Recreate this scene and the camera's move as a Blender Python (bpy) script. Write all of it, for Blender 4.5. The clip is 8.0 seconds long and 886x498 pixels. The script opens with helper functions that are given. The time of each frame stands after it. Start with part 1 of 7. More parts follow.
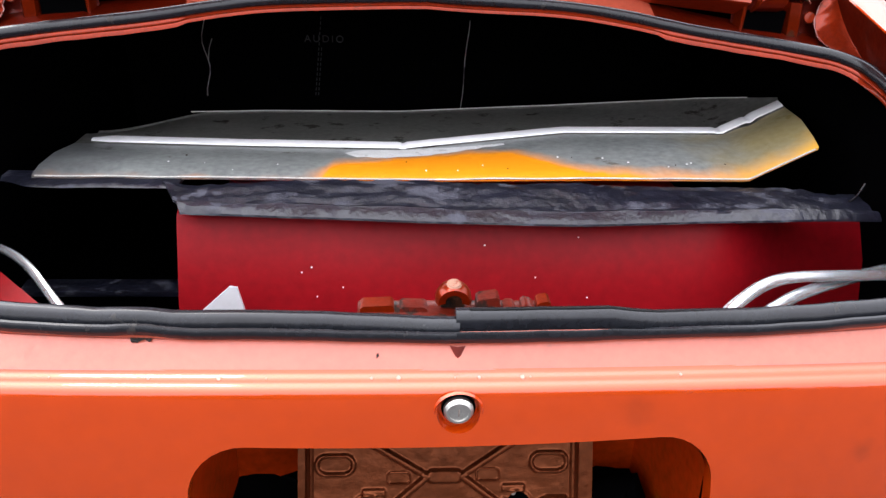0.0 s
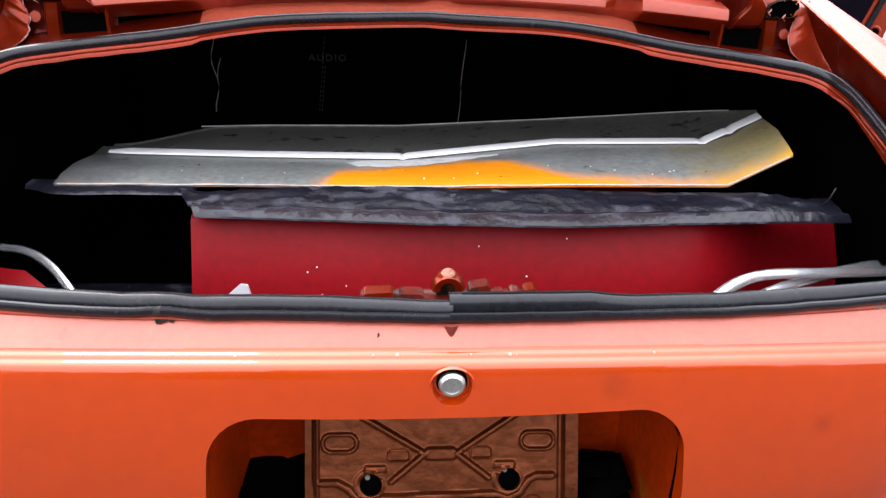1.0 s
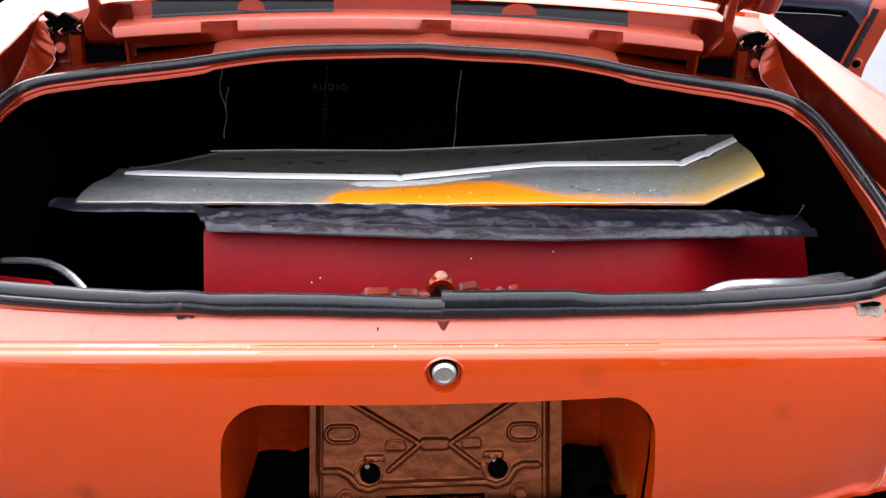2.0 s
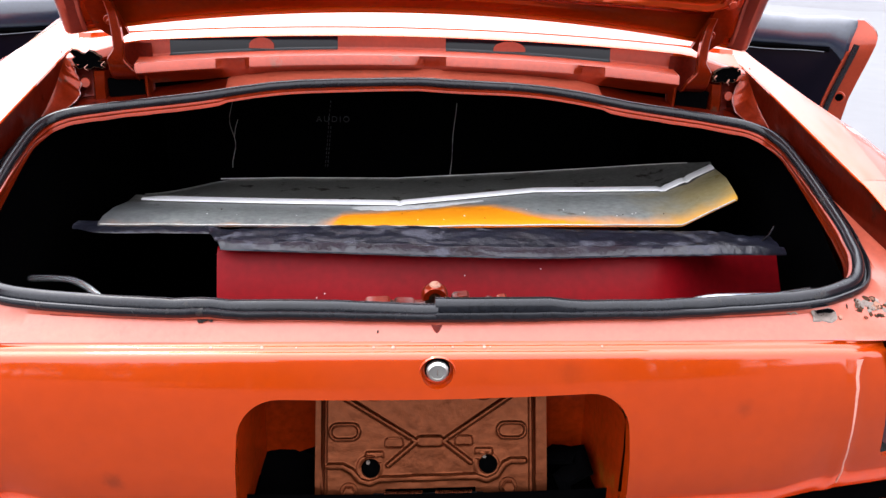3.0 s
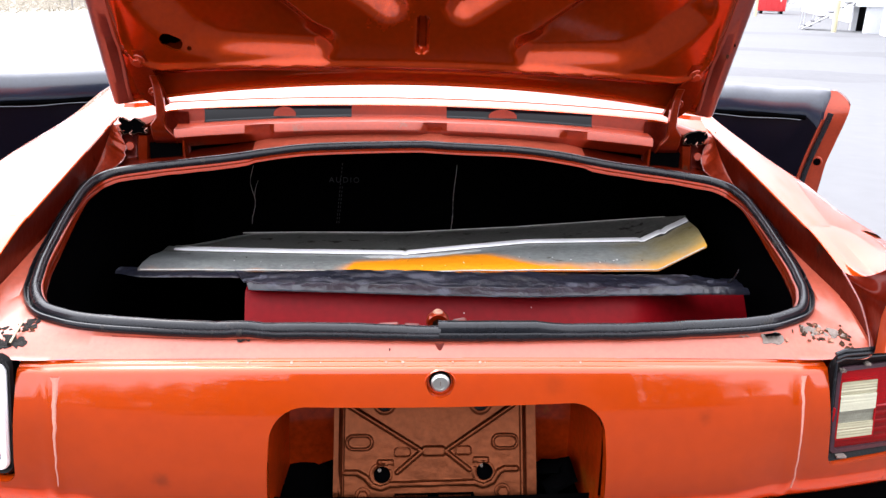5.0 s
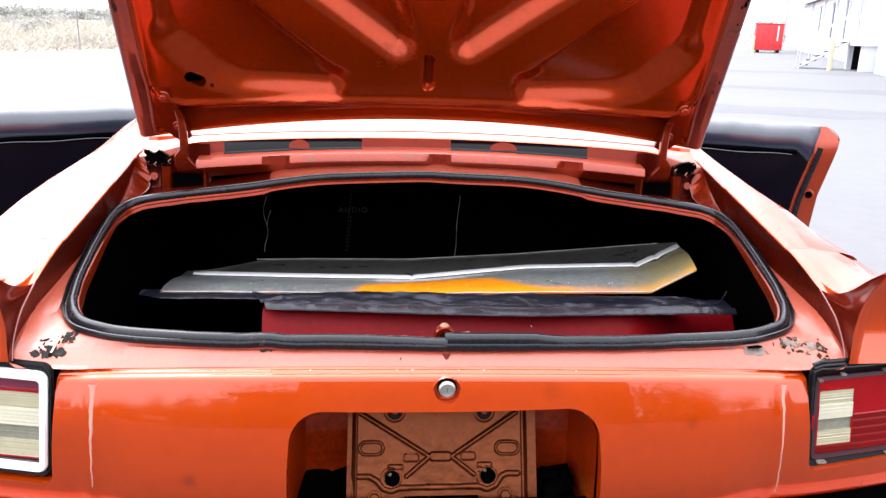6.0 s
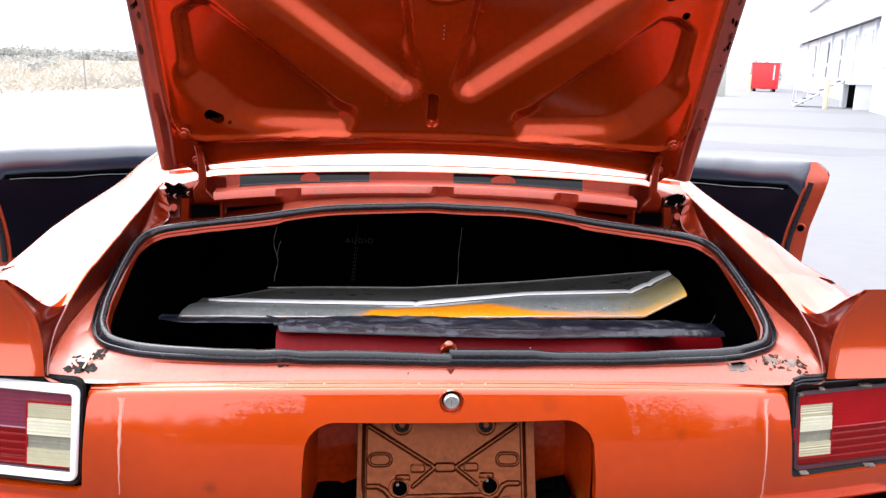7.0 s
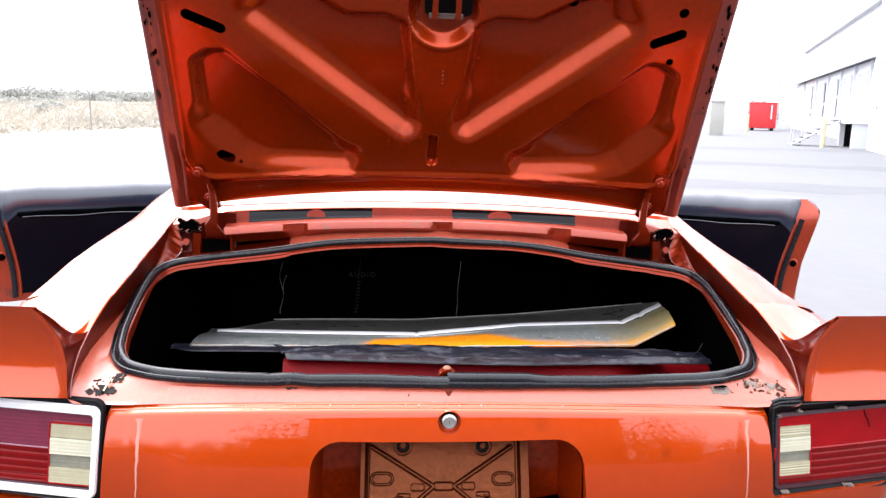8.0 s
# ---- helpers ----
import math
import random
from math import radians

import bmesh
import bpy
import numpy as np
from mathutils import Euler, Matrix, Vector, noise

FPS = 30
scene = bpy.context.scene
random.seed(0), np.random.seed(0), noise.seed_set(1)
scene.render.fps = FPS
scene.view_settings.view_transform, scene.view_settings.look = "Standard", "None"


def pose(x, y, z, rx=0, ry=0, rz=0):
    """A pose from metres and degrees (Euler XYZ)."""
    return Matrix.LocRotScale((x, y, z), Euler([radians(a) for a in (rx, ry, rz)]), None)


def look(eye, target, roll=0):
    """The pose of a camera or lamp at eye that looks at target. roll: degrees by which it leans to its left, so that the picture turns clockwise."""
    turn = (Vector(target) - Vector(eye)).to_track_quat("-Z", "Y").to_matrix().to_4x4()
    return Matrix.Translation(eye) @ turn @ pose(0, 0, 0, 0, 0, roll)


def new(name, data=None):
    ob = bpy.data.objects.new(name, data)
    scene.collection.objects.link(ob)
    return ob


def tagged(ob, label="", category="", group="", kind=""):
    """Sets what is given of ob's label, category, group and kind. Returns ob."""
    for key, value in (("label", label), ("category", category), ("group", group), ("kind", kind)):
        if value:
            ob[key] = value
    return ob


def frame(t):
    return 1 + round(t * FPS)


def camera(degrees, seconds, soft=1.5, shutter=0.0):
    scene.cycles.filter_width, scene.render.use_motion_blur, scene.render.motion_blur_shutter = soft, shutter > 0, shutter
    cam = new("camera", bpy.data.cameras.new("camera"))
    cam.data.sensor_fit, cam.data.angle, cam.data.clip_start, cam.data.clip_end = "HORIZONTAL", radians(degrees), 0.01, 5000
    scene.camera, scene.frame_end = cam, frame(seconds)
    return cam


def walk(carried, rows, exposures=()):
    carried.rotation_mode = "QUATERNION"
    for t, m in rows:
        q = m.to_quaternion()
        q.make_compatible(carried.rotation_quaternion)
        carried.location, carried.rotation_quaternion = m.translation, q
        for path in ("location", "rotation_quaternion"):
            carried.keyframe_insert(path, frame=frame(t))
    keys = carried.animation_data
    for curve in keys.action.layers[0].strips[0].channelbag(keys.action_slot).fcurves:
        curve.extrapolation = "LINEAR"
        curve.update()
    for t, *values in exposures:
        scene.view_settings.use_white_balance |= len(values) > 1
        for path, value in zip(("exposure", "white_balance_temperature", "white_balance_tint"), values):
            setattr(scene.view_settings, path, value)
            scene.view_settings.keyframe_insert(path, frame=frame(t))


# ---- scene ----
cam = camera(59.0, 8.0, soft=1.4)
PATH = [
    (0, (-0.062, -0.517, 1.18), (0.084, 1.211, 0.182), 2.1),
    (0.5, (-0.061, -0.553, 1.182), (0.082, 1.188, 0.208), 1.8),
    (1, (-0.061, -0.596, 1.189), (0.082, 1.159, 0.241), 1.8),
    (1.5, (-0.061, -0.639, 1.194), (0.085, 1.134, 0.281), 1.8),
    (3, (-0.06, -0.787, 1.221), (0.086, 1.041, 0.423), 1.6),
    (3.5, (-0.061, -0.832, 1.227), (0.084, 1.012, 0.467), 1.5),
    (4, (-0.063, -0.874, 1.233), (0.081, 0.985, 0.512), 1.4),
    (4.5, (-0.067, -0.919, 1.238), (0.077, 0.957, 0.559), 1.4),
    (6, (-0.089, -1.073, 1.246), (0.051, 0.846, 0.699), 1.3),
    (6.5, (-0.096, -1.124, 1.247), (0.043, 0.807, 0.747), 1.3),
    (7, (-0.102, -1.174, 1.249), (0.036, 0.769, 0.794), 1.2),
    (7.5, (-0.103, -1.22, 1.25), (0.034, 0.734, 0.843), 1.1),
    (8, (-0.103, -1.269, 1.255), (0.031, 0.694, 0.896), 1.1),
]
walk(cam, [(t, look(eye, target, roll)) for t, eye, target, roll in PATH])

# ---- world, sun, exposure ----
world = bpy.data.worlds.new("overcast_sky")
scene.world = world
world.use_nodes = True
wn = world.node_tree.nodes
wl = world.node_tree.links
sky = wn.new("ShaderNodeTexSky")
sky.sky_type = "NISHITA"
sky.sun_disc = False
sky.sun_elevation = radians(57)
sky.sun_rotation = radians(-39)
sky.air_density, sky.dust_density, sky.ozone_density = 1.0, 4.0, 1.0
# closed cloud cover, brighter overhead than at the horizon
upward = wn.new("ShaderNodeSeparateXYZ")
wl.new(wn.new("ShaderNodeTexCoord").outputs["Generated"], upward.inputs[0])
rise = wn.new("ShaderNodeMapRange")
rise.interpolation_type = "SMOOTHSTEP"
rise.inputs["From Min"].default_value, rise.inputs["From Max"].default_value = 0.1, 1.0
rise.inputs["To Min"].default_value, rise.inputs["To Max"].default_value = 19.0, 33.0
wl.new(upward.outputs["Z"], rise.inputs["Value"])
# the cloud glows where the sun stands behind it, high and ahead of the car
SUNWARD = Vector((-0.34, 0.42, 0.84)).normalized()
facing_sun = wn.new("ShaderNodeVectorMath")
facing_sun.operation = "DOT_PRODUCT"
wl.new(upward.inputs[0].links[0].from_socket, facing_sun.inputs[0])
facing_sun.inputs[1].default_value = SUNWARD
spread = wn.new("ShaderNodeMapRange")
spread.interpolation_type = "SMOOTHSTEP"
spread.inputs["From Min"].default_value, spread.inputs["From Max"].default_value = 0.4, 1.0
spread.inputs["To Min"].default_value, spread.inputs["To Max"].default_value = 0.0, 22.0
wl.new(facing_sun.outputs["Value"], spread.inputs["Value"])
total = wn.new("ShaderNodeMath")
total.operation = "ADD"
wl.new(rise.outputs[0], total.inputs[0])
wl.new(spread.outputs[0], total.inputs[1])
tint = wn.new("ShaderNodeVectorMath")
tint.operation = "SCALE"
tint.inputs[0].default_value = (0.985, 0.99, 1.075)
wl.new(total.outputs[0], tint.inputs["Scale"])
cloud = wn.new("ShaderNodeMix")
cloud.data_type = "RGBA"
cloud.inputs["Factor"].default_value = 0.85
wl.new(sky.outputs["Color"], cloud.inputs["A"])
wl.new(tint.outputs[0], cloud.inputs["B"])
wl.new(cloud.outputs["Result"], wn["Background"].inputs["Color"])
wn["Background"].inputs["Strength"].default_value = 0.12

sun = new("sun", bpy.data.lights.new("sun", "SUN"))
sun.data.energy, sun.data.angle, sun.data.color = 1.3, radians(16), (1.0, 0.96, 0.9)
sun.matrix_world = look(SUNWARD * 10, (0, 0, 0))
scene.view_settings.exposure = 0.40


# ---- materials ----
def material(name, color, rough=0.5, metal=0.0, coat=0.0, coat_rough=0.05, vary=0.12, scale=8.0, bump=0.0, bump_scale=60.0,
             stain=None, stain_amount=0.0, stain_scale=5.0, per_piece=0.0, spec=0.5, stretch=(1, 1, 1), coat_ior=1.6):
    """A painted, moulded or mineral surface: colour drifts at two scales, optional stains with their own shape, fine relief."""
    m = bpy.data.materials.new(name)
    m.use_nodes = True
    n, l = m.node_tree.nodes, m.node_tree.links
    b = n["Principled BSDF"]
    b.inputs["Roughness"].default_value, b.inputs["Metallic"].default_value = rough, metal
    b.inputs["Coat Weight"].default_value, b.inputs["Coat Roughness"].default_value = coat, coat_rough
    b.inputs["Specular IOR Level"].default_value = spec
    b.inputs["Coat IOR"].default_value = coat_ior
    co = n.new("ShaderNodeTexCoord")
    big, fine = n.new("ShaderNodeTexNoise"), n.new("ShaderNodeTexNoise")
    big.inputs["Scale"].default_value, big.inputs["Detail"].default_value = scale, 5
    fine.inputs["Scale"].default_value, fine.inputs["Detail"].default_value = scale * 14, 3
    for t in (big, fine):
        l.new(co.outputs["Object"], t.inputs["Vector"])
    add = n.new("ShaderNodeMath")
    add.operation = "ADD"
    l.new(big.outputs["Fac"], add.inputs[0])
    l.new(fine.outputs["Fac"], add.inputs[1])
    lev = n.new("ShaderNodeMapRange")
    lev.inputs["From Min"].default_value, lev.inputs["From Max"].default_value = 0.6, 1.4
    lev.inputs["To Min"].default_value, lev.inputs["To Max"].default_value = 1 - vary, 1 + vary
    l.new(add.outputs[0], lev.inputs["Value"])
    mul = n.new("ShaderNodeVectorMath")
    mul.operation = "SCALE"
    mul.inputs[0].default_value = color
    l.new(lev.outputs[0], mul.inputs["Scale"])
    out = mul.outputs[0]
    if per_piece:
        info = n.new("ShaderNodeObjectInfo")
        pr = n.new("ShaderNodeMapRange")
        pr.inputs["To Min"].default_value, pr.inputs["To Max"].default_value = 1 - per_piece, 1 + per_piece
        l.new(info.outputs["Random"], pr.inputs["Value"])
        m2 = n.new("ShaderNodeVectorMath")
        m2.operation = "SCALE"
        l.new(out, m2.inputs[0])
        l.new(pr.outputs[0], m2.inputs["Scale"])
        out = m2.outputs[0]
    if stain:
        sn = n.new("ShaderNodeTexNoise")
        sn.inputs["Scale"].default_value, sn.inputs["Detail"].default_value, sn.inputs["Roughness"].default_value = stain_scale, 9, 0.68
        mp = n.new("ShaderNodeMapping")
        mp.inputs["Scale"].default_value = stretch
        l.new(co.outputs["Object"], mp.inputs["Vector"])
        l.new(mp.outputs["Vector"], sn.inputs["Vector"])
        sr = n.new("ShaderNodeMapRange")
        sr.inputs["From Min"].default_value, sr.inputs["From Max"].default_value = 0.66 - stain_amount * 0.3, 0.72 - stain_amount * 0.3
        l.new(sn.outputs["Fac"], sr.inputs["Value"])
        mx = n.new("ShaderNodeMix")
        mx.data_type = "RGBA"
        mx.inputs["B"].default_value = (*stain, 1)
        l.new(sr.outputs[0], mx.inputs["Factor"])
        l.new(out, mx.inputs["A"])
        out = mx.outputs["Result"]
        rr = n.new("ShaderNodeMapRange")
        rr.inputs["To Min"].default_value, rr.inputs["To Max"].default_value = rough, min(1, rough + 0.35)
        l.new(sr.outputs[0], rr.inputs["Value"])
        l.new(rr.outputs[0], b.inputs["Roughness"])
    l.new(out, b.inputs["Base Color"])
    if bump:
        bn = n.new("ShaderNodeTexNoise")
        bn.inputs["Scale"].default_value, bn.inputs["Detail"].default_value = bump_scale, 4
        l.new(co.outputs["Object"], bn.inputs["Vector"])
        bp = n.new("ShaderNodeBump")
        bp.inputs["Strength"].default_value, bp.inputs["Distance"].default_value = bump, 0.01
        l.new(bn.outputs["Fac"], bp.inputs["Height"])
        l.new(bp.outputs["Normal"], b.inputs["Normal"])
    return m


ORANGE = (0.50, 0.048, 0.002)
paint = material("burnt_orange_paint", ORANGE, 0.30, 0.45, 1.0, 0.03, 0.07, 3.0, 0.012, 30.0, spec=0.0, coat_ior=1.7)
# the body orange again, its base darkened for the shaded lid underside
paint_in = material("orange_paint_shaded", (0.35, 0.031, 0.0016), 0.25, 0.68, 0.35, 0.10, 0.14, 6.0, 0.03, 50.0, (0.20, 0.016, 0.002), 0.06, 5.0, spec=0.1)
paint_worn = material("worn_orange_paint", (0.33, 0.029, 0.004), 0.36, 0.40, 0.6, 0.14, 0.2, 9.0, 0.06, 50.0, (0.26, 0.07, 0.04), 0.16, 16.0, coat_ior=1.6)
hem_paint = material("dull_pink_orange_hem", (0.17, 0.020, 0.011), 0.40, 0.1, 0.8, 0.2, 0.22, 12.0, 0.12, 60.0, (0.07, 0.018, 0.011), 0.12, 18.0)
flange_paint = material("glossy_orange_flange", (0.19, 0.015, 0.0016), 0.30, 0.6, 0.3, 0.08, 0.3, 14.0, 0.10, 40.0, (0.08, 0.022, 0.010), 0.20, 20.0, spec=0.1)
# dirt stains on orange whose base is darkened for shaded walls and flanks
paint_dirty_shaded = material("dirty_shaded_orange_paint", (0.085, 0.005, 0.001), 0.30, 0.35, 0.18, 0.08, 0.3, 9.0, 0.08, 50.0, (0.035, 0.014, 0.009), 0.16, 14.0, spec=0.05)
seam_pale = material("pale_wear_and_glint", (0.52, 0.22, 0.165), 0.5, 0.0, 0, 0.1, 0.25, 20.0)
rusty = material("rusty_red_steel", (0.11, 0.010, 0.004), 0.42, 0.3, 0.3, 0.12, 0.4, 14.0, 0.2, 70.0, (0.02, 0.010, 0.007), 0.36, 30.0, spec=0.2)
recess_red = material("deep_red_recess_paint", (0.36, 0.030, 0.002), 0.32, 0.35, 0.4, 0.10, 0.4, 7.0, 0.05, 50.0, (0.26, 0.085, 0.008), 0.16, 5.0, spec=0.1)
# pocket red, with the shade under the cowl put into its base
pocket_red = material("shaded_red_pocket_paint", (0.070, 0.004, 0.0012), 0.32, 0.4, 0.12, 0.10, 0.45, 12.0, 0.15, 60.0, (0.025, 0.009, 0.006), 0.22, 22.0, spec=0.1)
dull_orange = material("dull_orange_tone", (0.19, 0.018, 0.006), 0.42, 0.0, 0.0, 0.2, 0.2, 9.0, 0.05, 50.0, spec=0.2)
rust = material("bare_rust", (0.055, 0.024, 0.012), 0.9, 0.0, 0, 0.1, 0.6, 60.0, 0.8, 120.0, (0.012, 0.009, 0.007), 0.4, 70.0, spec=0.15)
primer = material("bare_grey_patch", (0.19, 0.155, 0.135), 0.7, 0.0, 0, 0.1, 0.45, 60.0, 0.5, 120.0, (0.05, 0.028, 0.02), 0.35, 70.0, spec=0.2)
dusty_paint = material("dusty_faded_orange_paint", (0.40, 0.075, 0.040), 0.42, 0.1, 0.5, 0.26, 0.18, 9.0, 0.06, 50.0, (0.30, 0.085, 0.055), 0.16, 14.0, coat_ior=1.6)
flake_white = material("pale_flaked_primer", (0.70, 0.72, 0.71), 0.6, 0.0, 0, 0.1, 0.18, 40.0, 0.2, 90.0, (0.42, 0.42, 0.40), 0.25, 45.0)
primer_pale = material("pale_bare_metal", (0.5, 0.49, 0.46), 0.5, 0.2, 0, 0.1, 0.3, 30.0)
rubber = material("black_rubber", (0.009, 0.0098, 0.0125), 0.26, 0.0, 0, 0.1, 0.4, 10.0, 0.10, 18.0, (0.026, 0.023, 0.021), 0.14, 24.0, spec=0.36)
gasket = material("black_gasket", (0.0025, 0.0025, 0.003), 0.4, 0.0, 0, 0.1, 0.3, 20.0, 0.2, 150.0, spec=0.12)
# near-black that puts the shade of tub, holes and gaps into its colour
void_black = material("dead_black", (0.0012, 0.0012, 0.0014), 1.0, 0.0, 0, 0.1, 0.3, 20.0, 0.0, 150.0, spec=0.0)
glossy_black = material("glossy_black_reflection", (0.0015, 0.0015, 0.003), 0.14, 0.0, 0.0, 0.1, 0.2, 12.0, 0.03, 20.0, spec=0.22)
vinyl = material("black_vinyl", (0.0018, 0.0014, 0.0042), 0.38, 0.0, 0.0, 0.1, 0.3, 6.0, 0.10, 18.0, spec=0.07)
vinyl_gloss = material("glossy_black_vinyl", (0.012, 0.018, 0.034), 0.32, 0.0, 0.7, 0.14, 0.25, 6.0, 0.12, 14.0, spec=0.5)
chrome = material("chrome", (0.84, 0.86, 0.89), 0.22, 0.85, 0, 0.1, 0.05, 20.0, 0.02, 80.0)
steel = material("lock_steel", (0.56, 0.55, 0.52), 0.42, 1.0, 0, 0.1, 0.15, 80.0, 0.1, 200.0)
bezel_white = material("white_bezel", (0.86, 0.86, 0.88), 0.28, 0.0, 0.3, 0.1, 0.03, 20.0)
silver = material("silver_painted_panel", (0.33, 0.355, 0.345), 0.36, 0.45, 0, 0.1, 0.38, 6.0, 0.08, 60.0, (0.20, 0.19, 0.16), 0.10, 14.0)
# dirt stains over the panel grey, whose base is darkened for shade
panel_dark = material("dirty_shaded_panel", (0.15, 0.147, 0.136), 0.42, 0.5, 0, 0.1, 0.4, 7.0, 0.08, 60.0, (0.05, 0.043, 0.036), 0.26, 16.0)
plastic_black = material("scuffed_black_plastic", (0.007, 0.0075, 0.014), 0.34, 0.0, 0, 0.1, 0.8, 16.0, 0.35, 55.0, (0.042, 0.044, 0.060), 0.36, 24.0, stretch=(0.7, 1.0, 1.0))
red_sheet = material("red_painted_sheet", (0.19, 0.003, 0.006), 0.40, 0.0, 0.0, 0.3, 0.2, 5.0, 0.04, 60.0, (0.24, 0.010, 0.014), 0.1, 7.0, spec=0.10)
plate_metal = material("rust_brown_steel", (0.118, 0.031, 0.0105), 0.33, 0.75, 0.0, 0.16, 0.26, 9.0, 0.07, 110.0, (0.060, 0.030, 0.014), 0.22, 5.0, spec=0.25)
door_paint = material("dull_orange_door_shell", (0.30, 0.030, 0.006), 0.34, 0.45, 0.4, 0.14, 0.2, 7.0, 0.06, 40.0, (0.16, 0.02, 0.008), 0.12, 9.0)
lens_red = material("red_lens", (0.28, 0.0025, 0.005), 0.16, 0.0, 0.0, 0.05, 0.15, 30.0, spec=0.35)
# purple in this red lens stands for the sky mirrored on it
lens_sky = material("sky_sheen_red_lens", (0.17, 0.018, 0.045), 0.22, 0.0, 0.9, 0.06, 0.2, 30.0, spec=0.5)
lens_deep = material("deep_red_lens", (0.16, 0.0015, 0.002), 0.2, 0.0, 0.0, 0.05, 0.2, 30.0, spec=0.3)
lens_rim = material("dull_purple_lens_rim", (0.05, 0.022, 0.03), 0.4, 0.0, 0.0, 0.1, 0.35, 40.0, 0.1, 120.0)
lens_clear = material("yellowed_clear_lens", (0.42, 0.39, 0.26), 0.22, 0.0, 0.5, 0.05, 0.12, 30.0)
lens_bright = material("bright_clear_lens", (0.58, 0.56, 0.42), 0.2, 0.0, 0.5, 0.05, 0.12, 30.0)
lens_dim = material("dim_grey_lens_band", (0.22, 0.215, 0.165), 0.2, 0.0, 0.5, 0.05, 0.3, 40.0)
glass_dark = material("dark_window_glass", (0.01, 0.011, 0.012), 0.03, 0.0, 1.0, 0.01, 0.1, 5.0)
tyre_rubber = material("tyre_rubber", (0.02, 0.02, 0.02), 0.8, 0.0, 0, 0.1, 0.2, 20.0, 0.2, 90.0)
thread_grey = material("frayed_thread", (0.35, 0.33, 0.32), 0.9)
letter_grey = material("faded_lettering", (0.024, 0.024, 0.028), 0.8)

concrete = material("pale_concrete", (0.128, 0.130, 0.137), 0.85, 0.0, 0, 0.1, 0.08, 0.35, 0.15, 9.0, (0.14, 0.14, 0.148), 0.2, 0.5, stretch=(0.12, 1.0, 1.0))
asphalt = material("worn_asphalt", (0.050, 0.050, 0.052), 0.95, 0.0, 0, 0.1, 0.25, 0.8, 0.0, 40.0, (0.075, 0.074, 0.074), 0.1, 0.5, spec=0.0)
joint_dark = material("dark_joint", (0.112, 0.113, 0.121), 0.9, 0.0, 0, 0.1, 0.14, 0.5)
# grass and scrub are paled in colour to stand for distance haze
dry_grass = material("dry_grass", (0.36, 0.33, 0.275), 0.9, 0.0, 0, 0.1, 0.15, 1.5, 0.0, 9.0, (0.32, 0.315, 0.26), 0.14, 0.35)
scrub = material("hazy_scrub_leaves", (0.33, 0.335, 0.31), 0.9, 0.0, 0, 0.1, 0.25, 2.0)
match_wood = material("bleached_wood", (0.62, 0.52, 0.36), 0.7, 0.0, 0, 0.1, 0.15, 30.0)
leaf_dirt = material("black_leaf_dirt", (0.012, 0.010, 0.009), 0.9, 0.0, 0, 0.1, 0.6, 60.0, 0.7, 150.0, (0.06, 0.035, 0.025), 0.3, 60.0)
peeled = material("peeled_cream_paint", (0.27, 0.13, 0.085), 0.7, 0.0, 0, 0.1, 0.4, 80.0, 0.3, 120.0, (0.18, 0.04, 0.02), 0.4, 90.0)
bark = material("bark", (0.16, 0.12, 0.09), 0.9, 0.0, 0, 0.1, 0.3, 6.0)
wall_white = material("white_corrugated_wall", (0.64, 0.655, 0.68), 0.6, 0.0, 0, 0.1, 0.05, 1.0)
trim_grey = material("grey_fascia", (0.40, 0.40, 0.42), 0.7, 0.0, 0, 0.1, 0.1, 2.0)
dumpster_red = material("dumpster_red", (0.62, 0.03, 0.035), 0.5, 0.0, 0.1, 0.2, 0.1, 1.0)
bollard_yellow = material("bollard_yellow", (0.62, 0.56, 0.36), 0.6, 0.0, 0, 0.1, 0.1, 2.0)
pipe_grey = material("blue_grey_pipe", (0.55, 0.57, 0.62), 0.6, 0.0, 0, 0.1, 0.1, 2.0)
door_blue = material("pale_blue_door", (0.60, 0.62, 0.66), 0.6, 0.0, 0, 0.1, 0.1, 2.0)
tread_dark = material("dark_tread", (0.10, 0.10, 0.11), 0.7, 0.0, 0, 0.1, 0.2, 4.0)
post_grey = material("weathered_post", (0.22, 0.21, 0.20), 0.8, 0.0, 0, 0.1, 0.2, 4.0)
cabinet_beige = material("pale_beige_cabinet", (0.36, 0.355, 0.325), 0.6, 0.0, 0, 0.1, 0.1, 2.0)
barn_brown = material("brown_barn_boards", (0.10, 0.075, 0.06), 0.85, 0.0, 0, 0.1, 0.25, 1.5)
roof_dark = material("dark_roof_sheet", (0.05, 0.05, 0.055), 0.8, 0.0, 0, 0.1, 0.2, 1.5)
leaf_dark = material("dark_leaves", (0.07, 0.085, 0.04), 0.9, 0.0, 0, 0.1, 0.35, 2.0)
galvanised = material("galvanised_steel", (0.55, 0.56, 0.58), 0.5, 0.4, 0, 0.1, 0.1, 5.0)


# ---- mesh helpers ----
def mesh_of(bm, name, smooth_angle=35):
    bmesh.ops.recalc_face_normals(bm, faces=bm.faces)
    me = bpy.data.meshes.new(name)
    bm.to_mesh(me)
    bm.free()
    me.shade_smooth()
    me.set_sharp_from_angle(angle=radians(smooth_angle))
    return me


def part(name, bm, mat, parent=None, label="", angle=35):
    ob = new(name, mesh_of(bm, name, angle))
    ob.data.materials.append(mat)
    ob.parent = parent
    return tagged(ob, label)


def thing(name, label, category, group="", m=None, kind=""):
    ob = new(name)
    ob.empty_display_size = 0.1
    if m is not None:
        ob.matrix_world = m
    return tagged(ob, label, category, group, kind)


